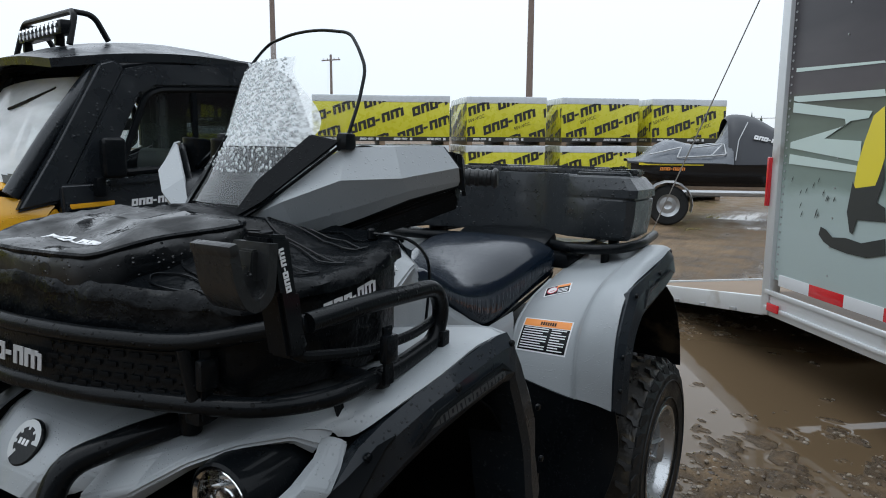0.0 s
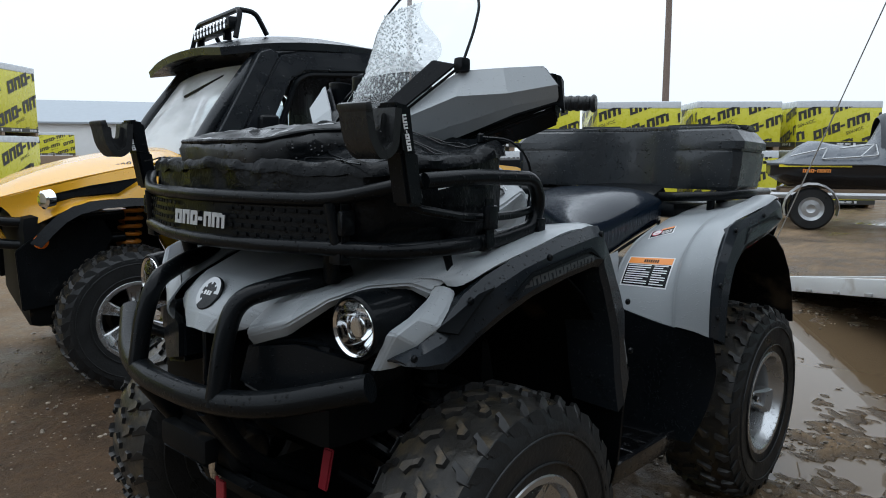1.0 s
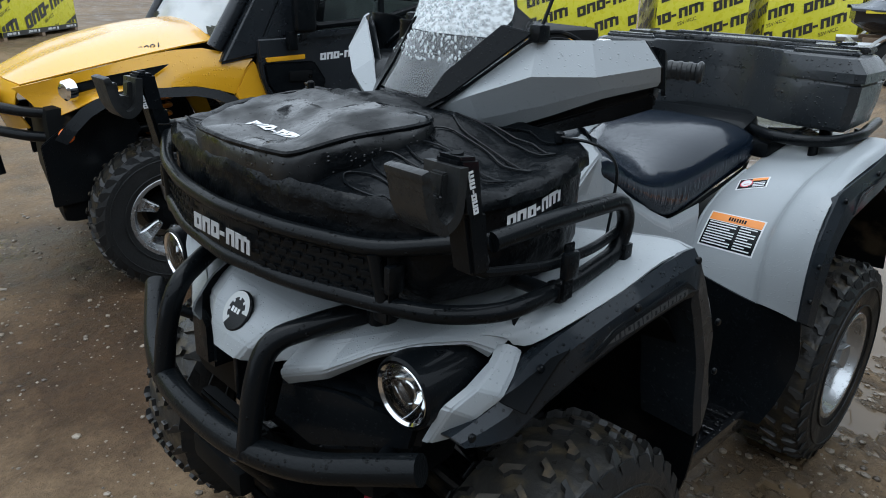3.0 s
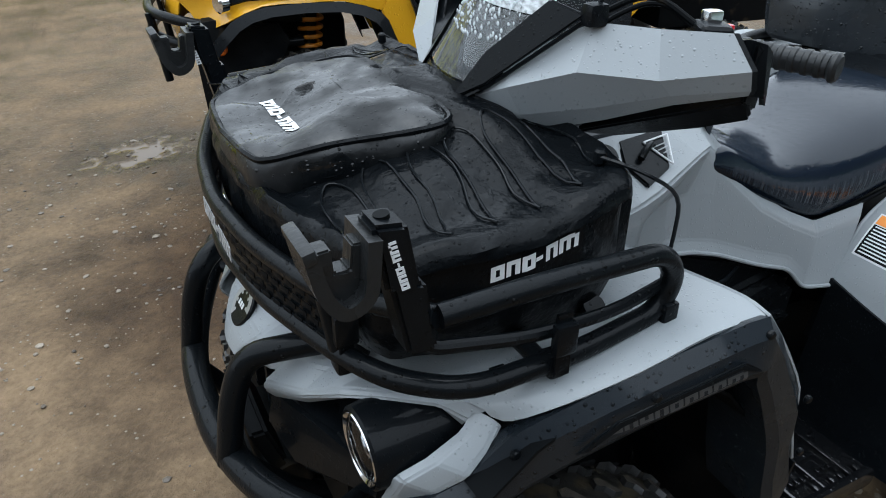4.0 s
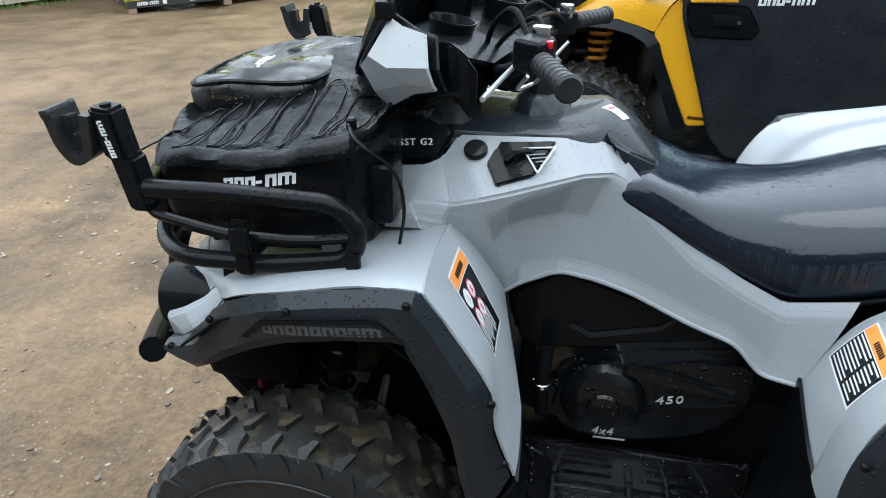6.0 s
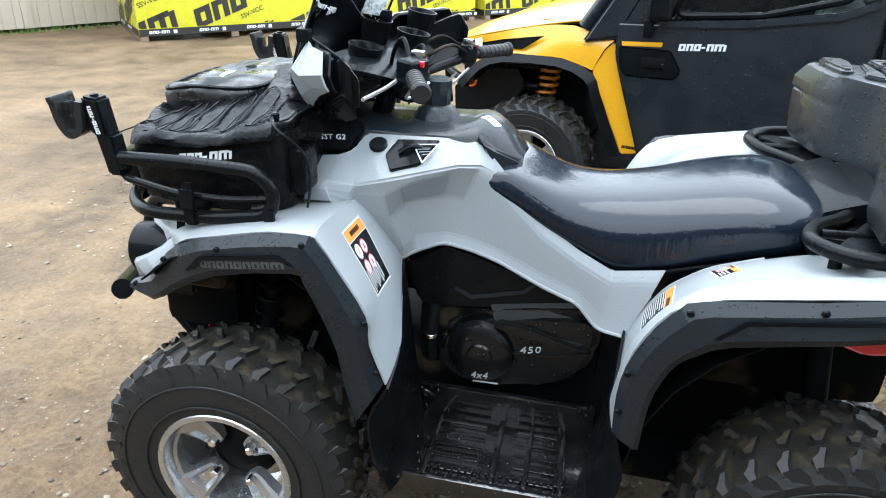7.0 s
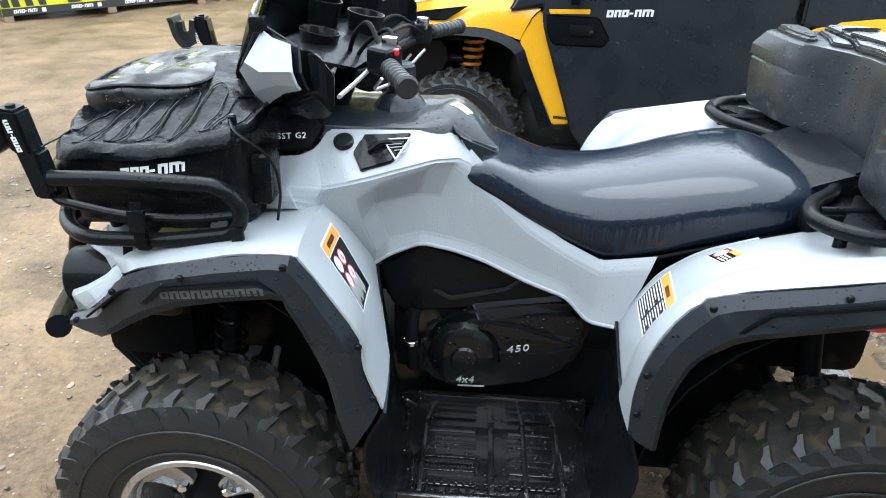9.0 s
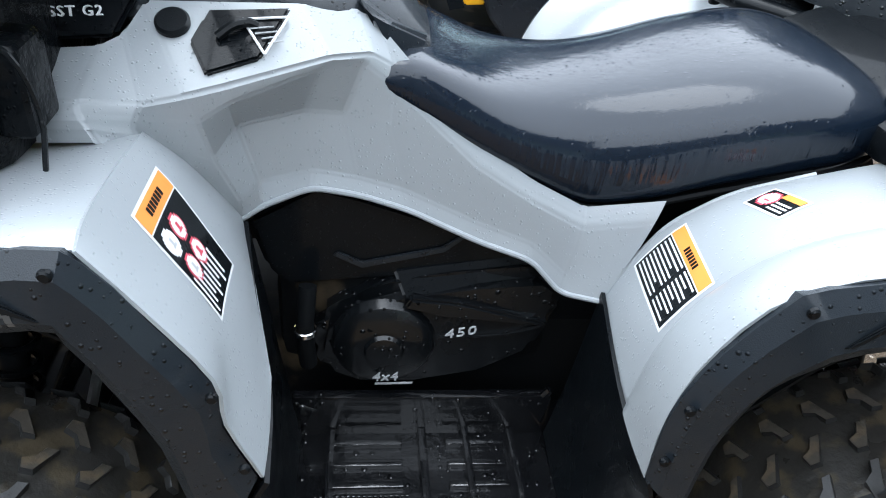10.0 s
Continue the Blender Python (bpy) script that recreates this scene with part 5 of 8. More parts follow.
for rows, nm in ((wing_rows, "front_fender_wing"), (strip_rows, "lamp_brow")):
    PANEL[nm] = crisp(*pair(nm, cage(rows, 0.004), GREY, quad, "light grey moulded plastic", 50))

# hood and nose
hood_rows = []
for x, w, wc, z, drop in ((-0.982, 0.060, 0.040, 0.690, 0.004), (-0.970, 0.120, 0.062, 0.722, 0.016), (-0.950, 0.160, 0.085, 0.750, 0.022), (-0.905, 0.176, 0.100, 0.784, 0.024), (-0.80, 0.182, 0.120, 0.822, 0.020), (-0.65, 0.190, 0.140, 0.848, 0.016), (-0.50, 0.20, 0.150, 0.862, 0.012)):
    hood_rows.append([(x + 0.028, -w, z - drop), (x, -wc, z), (x - 0.004, 0, z + 0.004), (x, wc, z), (x + 0.028, w, z - drop)])
hood = crisp(part("hood", cage(hood_rows, 0.006), GREY, quad, "light grey hood with a raised middle", 50))
bd = empty("badge")
bd.parent = quad
part("badge_disc", cyl(0.036, 0.008, seg=32, bevel=0.002), LABEL_BLACK, bd, "round black badge with a silver cog ring")
gear = bmesh.new()
for k in range(24):
    a0, a1 = 2 * math.pi * k / 24, 2 * math.pi * (k + 1) / 24
    if math.degrees(a0) > 225:
        continue
    r0 = 0.023 if k % 3 else 0.018
    gear.faces.new([gear.verts.new((r * math.cos(a), r * math.sin(a), 0.0045)) for r, a in ((r0, a0), (0.034, a0), (0.034, a1), (r0, a1))])
part("cog_ring", gear, STEEL, bd)
part("badge_print", bars([(-0.013 + 0.009 * k, -0.005, 0.006, 0.009, 0) for k in range(3)], Matrix.Translation((0, 0, 0.0045)), 0.0005), WHITE, bd)
bd.matrix_local = frame_of(V(-0.950, 0, 0.756), V(0, -1, 0), V(0.68, 0, 1))

# dark nose grille and the housings round the lamps
nose_b = box(0.20, 0.60, 0.20, (-0.80, 0, 0.60), 0.03)
part("nose_panel", nose_b, DARK, quad, "black nose panel", 40)
for k in (-1, 1):
    part("grille_rib", box(0.05, 0.016, 0.13, (-0.915, k * 0.045, 0.62), 0.004), BLACK_FINE, quad)
    part("nose_cheek", slab([(-0.95, k * 0.12, 0.685), (-0.93, k * 0.24, 0.70), (-0.86, k * 0.37, 0.68), (-0.87, k * 0.36, 0.62), (-0.95, k * 0.2, 0.58), (-0.96, k * 0.1, 0.60)], (0.10, 0, 0), 0.012), BLACK_FINE, quad)
for s in (-1, 1):
    lamp = empty("headlamp")
    lamp.parent = quad
    lamp.matrix_local = look((-0.893, s * 0.360, 0.738), (-1.9, s * 0.40, 0.700)) @ pose(0, 0, 0, 180, 0, 0) @ Matrix.Scale(0.76, 4)
    part("lamp_tube", lathe([(0.0, -0.20), (0.082, -0.20), (0.088, -0.17), (0.084, -0.09), (0.074, 0.0), (0.069, 0.005), (0.066, -0.01), (0.060, -0.02)], 36), BLACK_FINE, lamp, "black lamp housing")
    part("reflector", lathe([(0.0, -0.055), (0.02, -0.052), (0.042, -0.035), (0.057, -0.008), (0.060, 0.0)], 36), MIRROR, lamp, "silver reflector bowl")
    part("lamp_ring", lathe([(0.058, 0.0), (0.064, 0.006), (0.067, 0.0), (0.064, -0.006)], 36), CHROME, lamp, "bright lamp ring")
    part("bulb", cyl(0.013, 0.03, (0, 0, -0.03), seg=14, bevel=0.004), CHROME, lamp)
    ln = part("lens", lathe([(0, 0.016), (0.025, 0.013), (0.045, 0.008), (0.0585, 0.001)], 36), LENS, lamp, "clear lens")
    ln.visible_shadow = False
    part("bulb_shield", cyl(0.024, 0.006, (0, 0, -0.012), seg=20, bevel=0.002), CHROME, lamp)
    part("lamp_back", box(0.16, 0.12, 0.10, (-0.76, s * 0.33, 0.71), 0.03, 3), DARK, quad, "black lamp mount")

# bumper of black tube
def rod(name, pts, r, bend=0.05, material=STEEL_BLACK, parent=quad, label="", seg=12):
    return part(name, tube(pts, r, bend, seg), material, parent, label)


bumper = empty("front_bumper")
bumper.parent = quad
tagged(bumper, "black tubular steel bumper, wet")
rod("lower_hoop", [(-0.915, -0.425, 0.655), (-1.00, -0.25, 0.60), (-1.036, -0.10, 0.588), (-1.036, 0.10, 0.588), (-1.00, 0.25, 0.60), (-0.915, 0.425, 0.655)], 0.024, 0.09, parent=bumper)
for s in (-1, 1):
    rod("upright", [(-1.030, s * 0.150, 0.585), (-1.012, s * 0.150, 0.70), (-0.985, s * 0.150, 0.770), (-0.88, s * 0.205, 0.800), (-0.80, s * 0.24, 0.805)], 0.019, 0.07, parent=bumper)
    rod("stay", [(-1.03, s * 0.12, 0.575), (-0.94, s * 0.11, 0.45), (-0.80, s * 0.11, 0.36)], 0.018, 0.05, parent=bumper)
    rod("brace", [(-0.95, s * 0.37, 0.645), (-0.86, s * 0.30, 0.60), (-0.74, s * 0.22, 0.58)], 0.012, 0.03, parent=bumper)
part("skid_face", slab([(-0.99, -0.10, 0.575), (-0.99, 0.10, 0.575), (-0.90, 0.12, 0.33), (-0.90, -0.12, 0.33)], (0.03, 0, 0), 0.006), DARK, bumper)
winch = empty("winch")
winch.parent = quad
part("drum_body", cyl(0.045, 0.22, (-0.93, 0, 0.46), (90, 0, 0), bevel=0.01), DARK, winch)
part("fairlead", box(0.03, 0.17, 0.05, (-1.0, 0, 0.475), 0.01), DARK, winch)
part("hook", tube([(-0.985, -0.07, 0.480), (-0.990, -0.072, 0.455), (-0.985, -0.060, 0.425), (-0.970, -0.045, 0.405), (-0.955, -0.055, 0.420)], 0.008, 0.02), CHROME, winch, "bright steel hook")
part("hook_strap", slab([(-0.962, -0.060, 0.395), (-0.962, -0.030, 0.395), (-0.955, -0.018, 0.290), (-0.955, -0.046, 0.290)], (0.006, 0, 0), 0.001), RED_STRAP, winch, "red pull strap")
rod("winch_rope", [(-1.005, -0.03, 0.475), (-0.986, -0.07, 0.482)], 0.005, 0, STEEL, winch, seg=8)

# underside: chassis, engine, arms, dampers
part("frame_block", box(1.25, 0.24, 0.22, (0.0, 0, 0.36), 0.03), DARK, quad, "black frame and engine", 40)
# skid plates, made broad and black to stand for the deep shade beneath
part("skid_plate", box(1.30, 0.52, 0.02, (-0.10, 0, 0.245), 0.008), DARK, quad, "black skid plate")
part("front_skid", slab([(-0.75, -0.24, 0.25), (-0.75, 0.24, 0.25), (-0.98, 0.16, 0.42), (-0.98, -0.16, 0.42)], (0.02, 0, 0.01), 0.006), DARK, quad)
part("engine_block", box(0.46, 0.30, 0.26, (-0.06, 0, 0.52), 0.04), DARK, quad)
part("rear_block", box(0.50, 0.34, 0.22, (0.55, 0, 0.58), 0.04), DARK, quad)
part("front_block", box(0.34, 0.26, 0.34, (-0.62, 0, 0.58), 0.04), DARK, quad)
for s in (-1, 1):
    for x in (-0.64, 0.648):
        for dx, z0, z1 in ((0.08, 0.36, 0.30), (-0.08, 0.36, 0.30), (0.06, 0.46, 0.385), (-0.06, 0.46, 0.385)):
            rod("control_arm", [(x + dx, s * 0.12, z0), (x + dx * 0.3, s * 0.37, z1)], 0.013, 0, seg=8)
        rod("drive_shaft", [(x, s * 0.10, 0.36), (x, s * 0.42, 0.303)], 0.016, 0, DARK, seg=10)
        part("brake_disc", cyl(0.09, 0.006, (x, s * 0.385, 0.303), (90, 0, 0), seg=28), STEEL, quad)
    damper = empty("front_damper" )
    damper.parent = quad
    rod("body_tube", [(-0.62, s * 0.24, 0.72), (-0.63, s * 0.31, 0.46)], 0.020, 0, DARK, damper, seg=12)
    coil = [(-0.62 - 0.01 * k / 96 + 0.032 * math.cos(k * 0.42), s * (0.25 + 0.055 * k / 96) + 0.032 * math.sin(k * 0.42), 0.70 - 0.22 * k / 96) for k in range(97)]
    rod("spring", coil, 0.0055, 0, STEEL_BLACK, damper, "black coil spring", seg=6)
    rod("rear_damper", [(0.60, s * 0.22, 0.76), (0.63, s * 0.30, 0.42)], 0.026, 0, DARK, seg=12)
    rod("tie_rod", [(-0.58, s * 0.10, 0.42), (-0.56, s * 0.36, 0.35)], 0.009, 0, STEEL, seg=8)
    part("tow_strap", slab([(-0.832, s * 0.200, 0.470), (-0.832, s * 0.228, 0.470), (-0.838, s * 0.215, 0.385), (-0.838, s * 0.188, 0.385)], (0.008, 0, 0), 0.003), RED_STRAP, quad, "dull red nylon tow strap")
    # inner wheel-arch liners and guards beside the footwell
    arch = []
    for a in range(50, 171, 15):
        c, d = math.cos(radians(a)), math.sin(radians(a))
        arch.append([(-0.60 - c * 0.30, s * 0.20, 0.42 + d * 0.38), (-0.60 - c * 0.31, s * 0.36, 0.42 + d * 0.40), (-0.60 - c * 0.31, s * 0.51, 0.43 + d * 0.40)])
    part("arch_liner", sheet(arch, 0.004, 1, 1), DARK, quad, "", 40)
    arch = []
    for a in range(5, 171, 15):
        c, d = math.cos(radians(a)), math.sin(radians(a))
        arch.append([(0.60 - c * 0.38, s * 0.20, 0.42 + d * 0.39), (0.60 - c * 0.38, s * 0.36, 0.42 + d * 0.40), (0.60 - c * 0.38, s * 0.51, 0.43 + d * 0.40)])
    part("arch_liner", sheet(arch, 0.004, 1, 1), DARK, quad, "", 40)
    rows = [[(-0.322, s * 0.19, 0.705), (-0.300, s * 0.30, 0.66), (-0.270, s * 0.42, 0.605), (-0.262, s * 0.535, 0.585)],
            [(-0.30, s * 0.20, 0.56), (-0.285, s * 0.32, 0.53), (-0.275, s * 0.43, 0.51), (-0.300, s * 0.545, 0.50)],
            [(-0.275, s * 0.21, 0.40), (-0.272, s * 0.33, 0.38), (-0.272, s * 0.43, 0.37), (-0.285, s * 0.53, 0.37)],
            [(-0.255, s * 0.21, 0.29), (-0.255, s * 0.33, 0.275), (-0.255, s * 0.43, 0.27), (-0.265, s * 0.50, 0.28)]]
    part("front_mudguard", sheet(rows, 0.006, 3, 3), BLACK_FINE, quad, "black guard before the footwell")
    rows = [[(0.205, s * 0.23, 0.62), (0.195, s * 0.33, 0.60), (0.187, s * 0.43, 0.585), (0.187, s * 0.54, 0.575)],
            [(0.195, s * 0.23, 0.50), (0.190, s * 0.33, 0.49), (0.190, s * 0.43, 0.48), (0.215, s * 0.545, 0.47)],
            [(0.185, s * 0.23, 0.40), (0.185, s * 0.33, 0.39), (0.190, s * 0.43, 0.38), (0.200, s * 0.53, 0.37)],
            [(0.170, s * 0.23, 0.30), (0.170, s * 0.33, 0.285), (0.170, s * 0.43, 0.28), (0.175, s * 0.50, 0.28)]]
    part("rear_mudguard", sheet(rows, 0.006, 3, 3), BLACK_FINE, quad, "black guard behind the footwell")
    # footwell
    foot = empty("footwell")
    foot.parent = quad
    part("tray", box(0.44, 0.26, 0.03, (-0.045, s * 0.335, 0.275), 0.008), TRAY, foot, "wet black plastic foot tray")
    part("rim", tube([(-0.25, s * 0.22, 0.345), (-0.25, s * 0.215, 0.36), (-0.22, s * 0.212, 0.345), (0.15, s * 0.212, 0.36), (0.17, s * 0.212, 0.39)], 0.008, 0.02, 8), TRAY, foot)
    part("inner_wall", box(0.44, 0.02, 0.12, (-0.045, s * 0.21, 0.32), 0.006), TRAY, foot)
    part("outer_lip", box(0.40, 0.02, 0.045, (-0.045, s * 0.462, 0.292), 0.008), TRAY, foot)
    for k in range(3):
        part("tray_rib", box(0.014, 0.23, 0.018, (-0.20 + 0.155 * k, s * 0.335, 0.297), 0.004), TRAY, foot)
    for k in range(5):
        for half, x0 in ((0.13, -0.155), (0.10, 0.035)):
            part("tread_bar", box(half, 0.014, 0.012, (x0 + 0.01, s * (0.245 + 0.042 * k), 0.293), 0.003), TRAY, foot)
    for k in range(6):
        part("tread_bar", box(0.012, 0.03, 0.012, (-0.205 + 0.022 * k, s * 0.438, 0.293), 0.004), TRAY, foot)
        part("tread_bar", box(0.016, 0.022, 0.016, (0.02 + 0.024 * k, s * 0.440, 0.294), 0.006), TRAY, foot)
    for k in range(18):
        for q in range(3):
            part("tread_stud", box(0.005, 0.005, 0.010, (-0.22 + 0.0085 * k, s * (0.352 + 0.012 * q), 0.296), 0.001), TRAY, foot)
    part("tray_channel", box(0.012, 0.24, 0.022, (0.030, s * 0.335, 0.297), 0.004), TRAY, foot)
    for k in range(22):
        part("tread_tooth", box(0.006, 0.010, 0.014, (-0.215 + 0.0175 * k * 0.9, s * 0.415, 0.300), 0.001), TRAY, foot)

# clutch cover, panel above it and small fittings
for s in (-1, 1):
    cc = empty("clutch_cover")
    cc.parent = quad
    part("cover", side_slab([(-0.235, 0.45), (-0.225, 0.52), (-0.17, 0.565), (-0.09, 0.595), (0.02, 0.615), (0.13, 0.625), (0.165, 0.60), (0.16, 0.52), (0.13, 0.45), (0.05, 0.40), (-0.06, 0.375), (-0.16, 0.375), (-0.21, 0.40)], s * 0.10, s * 0.195, 0.03, 4), CLUTCH, cc, "glossy wet black clutch cover")
    part("round_boss", lathe([(0, 0.034), (0.028, 0.032), (0.032, 0.026), (0.060, 0.026), (0.078, 0.016), (0.085, 0.0)], 40), CLUTCH, cc).matrix_local = pose(-0.118, s * 0.192, 0.485, -90 * s, 0, 0)
    part("fin", side_slab([(-0.09, 0.562), (-0.03, 0.545), (0.135, 0.527), (0.145, 0.532), (0.0, 0.572), (-0.08, 0.58)], s * 0.18, s * 0.207, 0.005), CLUTCH, cc)
    part("fin", side_slab([(-0.05, 0.500), (-0.045, 0.49), (0.09, 0.502), (0.145, 0.525), (0.13, 0.525), (0.08, 0.510)], s * 0.18, s * 0.203, 0.004), CLUTCH, cc)
    part("crest", slab([(-0.11, s * 0.160, 0.606), (0.09, s * 0.158, 0.640), (0.150, s * 0.188, 0.556), (0.105, s * 0.205, 0.528), (-0.085, s * 0.205, 0.560)], (0, -s * 0.02, 0), 0.006), BLACK_FINE, cc, "sloping upper face of the cover")
    if s < 0:
        part("number_print", letters("450", 0.025, (-0.022, -0.2085, 0.503), pose(0, 0, 0, 90, 0, 0) @ pose(0, 0, 0, 0, 0, 12) @ Matrix.Diagonal((1.25, 1, 1, 1)), 0.0012, 0.2, 1.15), PRINT_MID, cc, "silver number")
        part("drive_print", letters("4x4", 0.026, (-0.135, -0.224, 0.424), pose(0, 0, 0, 90, 0, 0) @ pose(0, 0, 0, 0, 0, 2), 0.0012, 0.2, 1.1), PRINT_MID, cc)
        part("small_print", bars([(0, 0, 0.062, 0.004, 0.2)], frame_of(V(-0.130, -0.2165, 0.408), V(1, 0, 0.03), V(0, 0, 1)), 0.001), PRINT_MID, cc)
    part("side_cover", side_slab([(-0.325, 0.69), (-0.225, 0.750), (-0.16, 0.735), (-0.03, 0.692), (0.09, 0.640), (0.135, 0.595), (0.07, 0.595), (-0.05, 0.588), (-0.18, 0.573), (-0.27, 0.565), (-0.30, 0.60)], s * 0.11, s * 0.160, 0.010, 2), BLACK_FINE, quad, "black panel under the tank")
    part("side_cover_rib", slab([(-0.20, s * 0.161, 0.63), (-0.155, s * 0.161, 0.607), (-0.03, s * 0.161, 0.64), (0.0, s * 0.161, 0.668), (-0.01, s * 0.161, 0.670), (-0.035, s * 0.161, 0.650), (-0.155, s * 0.161, 0.620), (-0.192, s * 0.161, 0.638)], (0, s * 0.004, 0), 0.0015), BLACK, quad)
    rod("hose", [(-0.235, s * 0.20, 0.60), (-0.24, s * 0.225, 0.53), (-0.235, s * 0.22, 0.46)], 0.014, 0.04, DARK)
    part("hose_clamp", lathe([(0.0155, -0.005), (0.0175, -0.004), (0.0175, 0.004), (0.0155, 0.005)], 18), CHROME, quad).matrix_local = pose(-0.239, s * 0.222, 0.53)

# tank sides: upper plane, crease, hollow flank and a rim, from the rack to the tail
side_cols = [
    [(-0.60, -0.175, 0.930), (-0.60, -0.275, 0.912), (-0.60, -0.286, 0.900), (-0.60, -0.288, 0.890), (-0.60, -0.290, 0.880), (-0.60, -0.290, 0.868)],
    [(-0.475, -0.182, 0.946), (-0.485, -0.262, 0.911), (-0.478, -0.274, 0.898), (-0.470, -0.279, 0.889), (-0.464, -0.282, 0.880), (-0.460, -0.283, 0.870)],
    [(-0.446, -0.176, 0.960), (-0.418, -0.243, 0.902), (-0.428, -0.246, 0.884), (-0.432, -0.249, 0.868), (-0.402, -0.228, 0.805), (-0.362, -0.204, 0.745)],
    [(-0.425, -0.140, 0.990), (-0.368, -0.243, 0.914), (-0.358, -0.236, 0.878), (-0.346, -0.222, 0.818), (-0.322, -0.196, 0.740), (-0.328, -0.181, 0.702)],
    [(-0.330, -0.134, 0.992), (-0.325, -0.234, 0.924), (-0.318, -0.231, 0.902), (-0.322, -0.186, 0.852), (-0.300, -0.172, 0.760), (-0.296, -0.177, 0.724)],
    [(-0.240, -0.128, 0.994), (-0.200, -0.190, 0.950), (-0.214, -0.190, 0.936), (-0.235, -0.166, 0.868), (-0.226, -0.166, 0.778), (-0.228, -0.176, 0.756)],
    [(-0.165, -0.124, 0.990), (-0.148, -0.162, 0.946), (-0.160, -0.164, 0.935), (-0.185, -0.160, 0.862), (-0.165, -0.165, 0.768), (-0.160, -0.174, 0.744)],
    [(-0.135, -0.132, 0.968), (-0.120, -0.148, 0.926), (-0.122, -0.157, 0.905), (-0.125, -0.163, 0.848), (-0.100, -0.168, 0.752), (-0.092, -0.177, 0.724)],
    [(-0.000, -0.162, 0.830), (0.000, -0.172, 0.815), (0.000, -0.180, 0.800), (0.005, -0.180, 0.765), (0.012, -0.183, 0.708), (0.014, -0.191, 0.681)],
    [(0.085, -0.174, 0.778), (0.088, -0.184, 0.762), (0.090, -0.191, 0.748), (0.092, -0.193, 0.715), (0.094, -0.195, 0.682), (0.097, -0.202, 0.656)],
    [(0.165, -0.184, 0.742), (0.165, -0.194, 0.727), (0.165, -0.200, 0.713), (0.162, -0.203, 0.680), (0.152, -0.206, 0.632), (0.148, -0.211, 0.602)],
    [(0.275, -0.206, 0.770), (0.268, -0.213, 0.752), (0.262, -0.217, 0.737), (0.250, -0.221, 0.700), (0.225, -0.227, 0.645), (0.208, -0.233, 0.604)],
]
crisp(*pair("tank_side", cage(side_cols, 0.006), GREY, quad, "light grey moulded tank side", 50))
for s in (-1, 1):
    rod("rolled_edge", [(x, s * -y, z) for x, y, z in (c[-1] for c in side_cols[3:])], 0.0045, 0.02, GREY, seg=8)
    rod("rolled_edge", [(x, s * -y, z) for x, y, z in (r[0] for r in face_rows[1:4])] + [(-0.272, s * 0.40, 0.612)], 0.005, 0.03, GREY, seg=8)
    pk = empty("storage_pocket")
    pk.parent = quad
    part("pocket", slab([(-0.351, s * 0.146, 0.987), (-0.252, s * 0.137, 0.992), (-0.285, s * 0.205, 0.951), (-0.346, s * 0.228, 0.937), (-0.368, s * 0.189, 0.961)], (0, -s * 0.012, -0.018), 0.003), BLACK_FINE, pk, "dark pocket in the tank side")
    face = V(0, s * 0.52, 0.85)
    for p, q in (((-0.309, 0.158, 0.9775), (-0.254, 0.152, 0.9815)), ((-0.254, 0.152, 0.9815), (-0.279, 0.201, 0.9515)), ((-0.279, 0.201, 0.9515), (-0.309, 0.158, 0.9775))):
        a, b = V(p[0], s * p[1], p[2]) + face * 0.0035, V(q[0], s * q[1], q[2]) + face * 0.0035
        part("pocket_label_edge", tube([a, b], 0.0018, 0, 6), WHITE, pk, "white edge of a three-cornered label")
    for k in range(4):
        a = V(-0.300 + 0.008 * k, s * (0.170 + 0.006 * k), 0.9705 - 0.0035 * k) + face * 0.0035
        part("pocket_label_line", tube([a, a + V(0.030 - 0.004 * k, -s * 0.004, 0.003)], 0.0011, 0, 5), PRINT_MID, pk)
    part("pull_cord", tube([(-0.335, s * 0.188, 0.967), (-0.318, s * 0.180, 0.980), (-0.300, s * 0.168, 0.980), (-0.292, s * 0.165, 0.975)], 0.006, 0.02, 8), STEEL_BLACK, pk)
    part("knob_hole", cyl(0.021, 0.012, (-0.390, s * 0.166, 0.974), (s * -32, 0, 0), seg=24, bevel=0.003), LABEL_BLACK, quad, "round black recess")
    part("sst_panel", slab([(-0.62, s * 0.190, 0.940), (-0.455, s * 0.180, 0.955), (-0.430, s * 0.150, 1.000), (-0.450, s * 0.130, 1.012), (-0.60, s * 0.130, 1.006)], (0, -s * 0.03, 0), 0.006), BLACK_FINE, quad)
    if s < 0:
        part("frame_print", letters("SST G2", 0.017, (-0.523, -0.1835, 0.978), pose(0, 0, 0, 66, 0, 0) @ pose(0, 0, 0, 0, 0, 5), 0.0025, 0.0, 1.2), WHITE, quad, "white model print")

# console over the tank
con = []
for x, w, z, crown in ((-0.60, 0.135, 0.985, 0.012), (-0.50, 0.136, 0.998, 0.012), (-0.41, 0.132, 1.000, 0.008), (-0.30, 0.128, 1.000, 0.008), (-0.215, 0.124, 1.002, 0.014), (-0.165, 0.120, 0.996, 0.028), (-0.115, 0.104, 0.970, 0.028), (-0.068, 0.075, 0.930, 0.016)):
    con.append([(x, -w - 0.012, z - 0.03), (x, -w, z - 0.004), (x, -w * 0.62, z + crown * 0.75), (x, 0, z + crown), (x, w * 0.62, z + crown * 0.75), (x, w, z - 0.004), (x, w + 0.012, z - 0.03)])
part("console", sheet(con, 0.006, 2, 3), BLACK, quad, "black tank console with rain drops", 32)
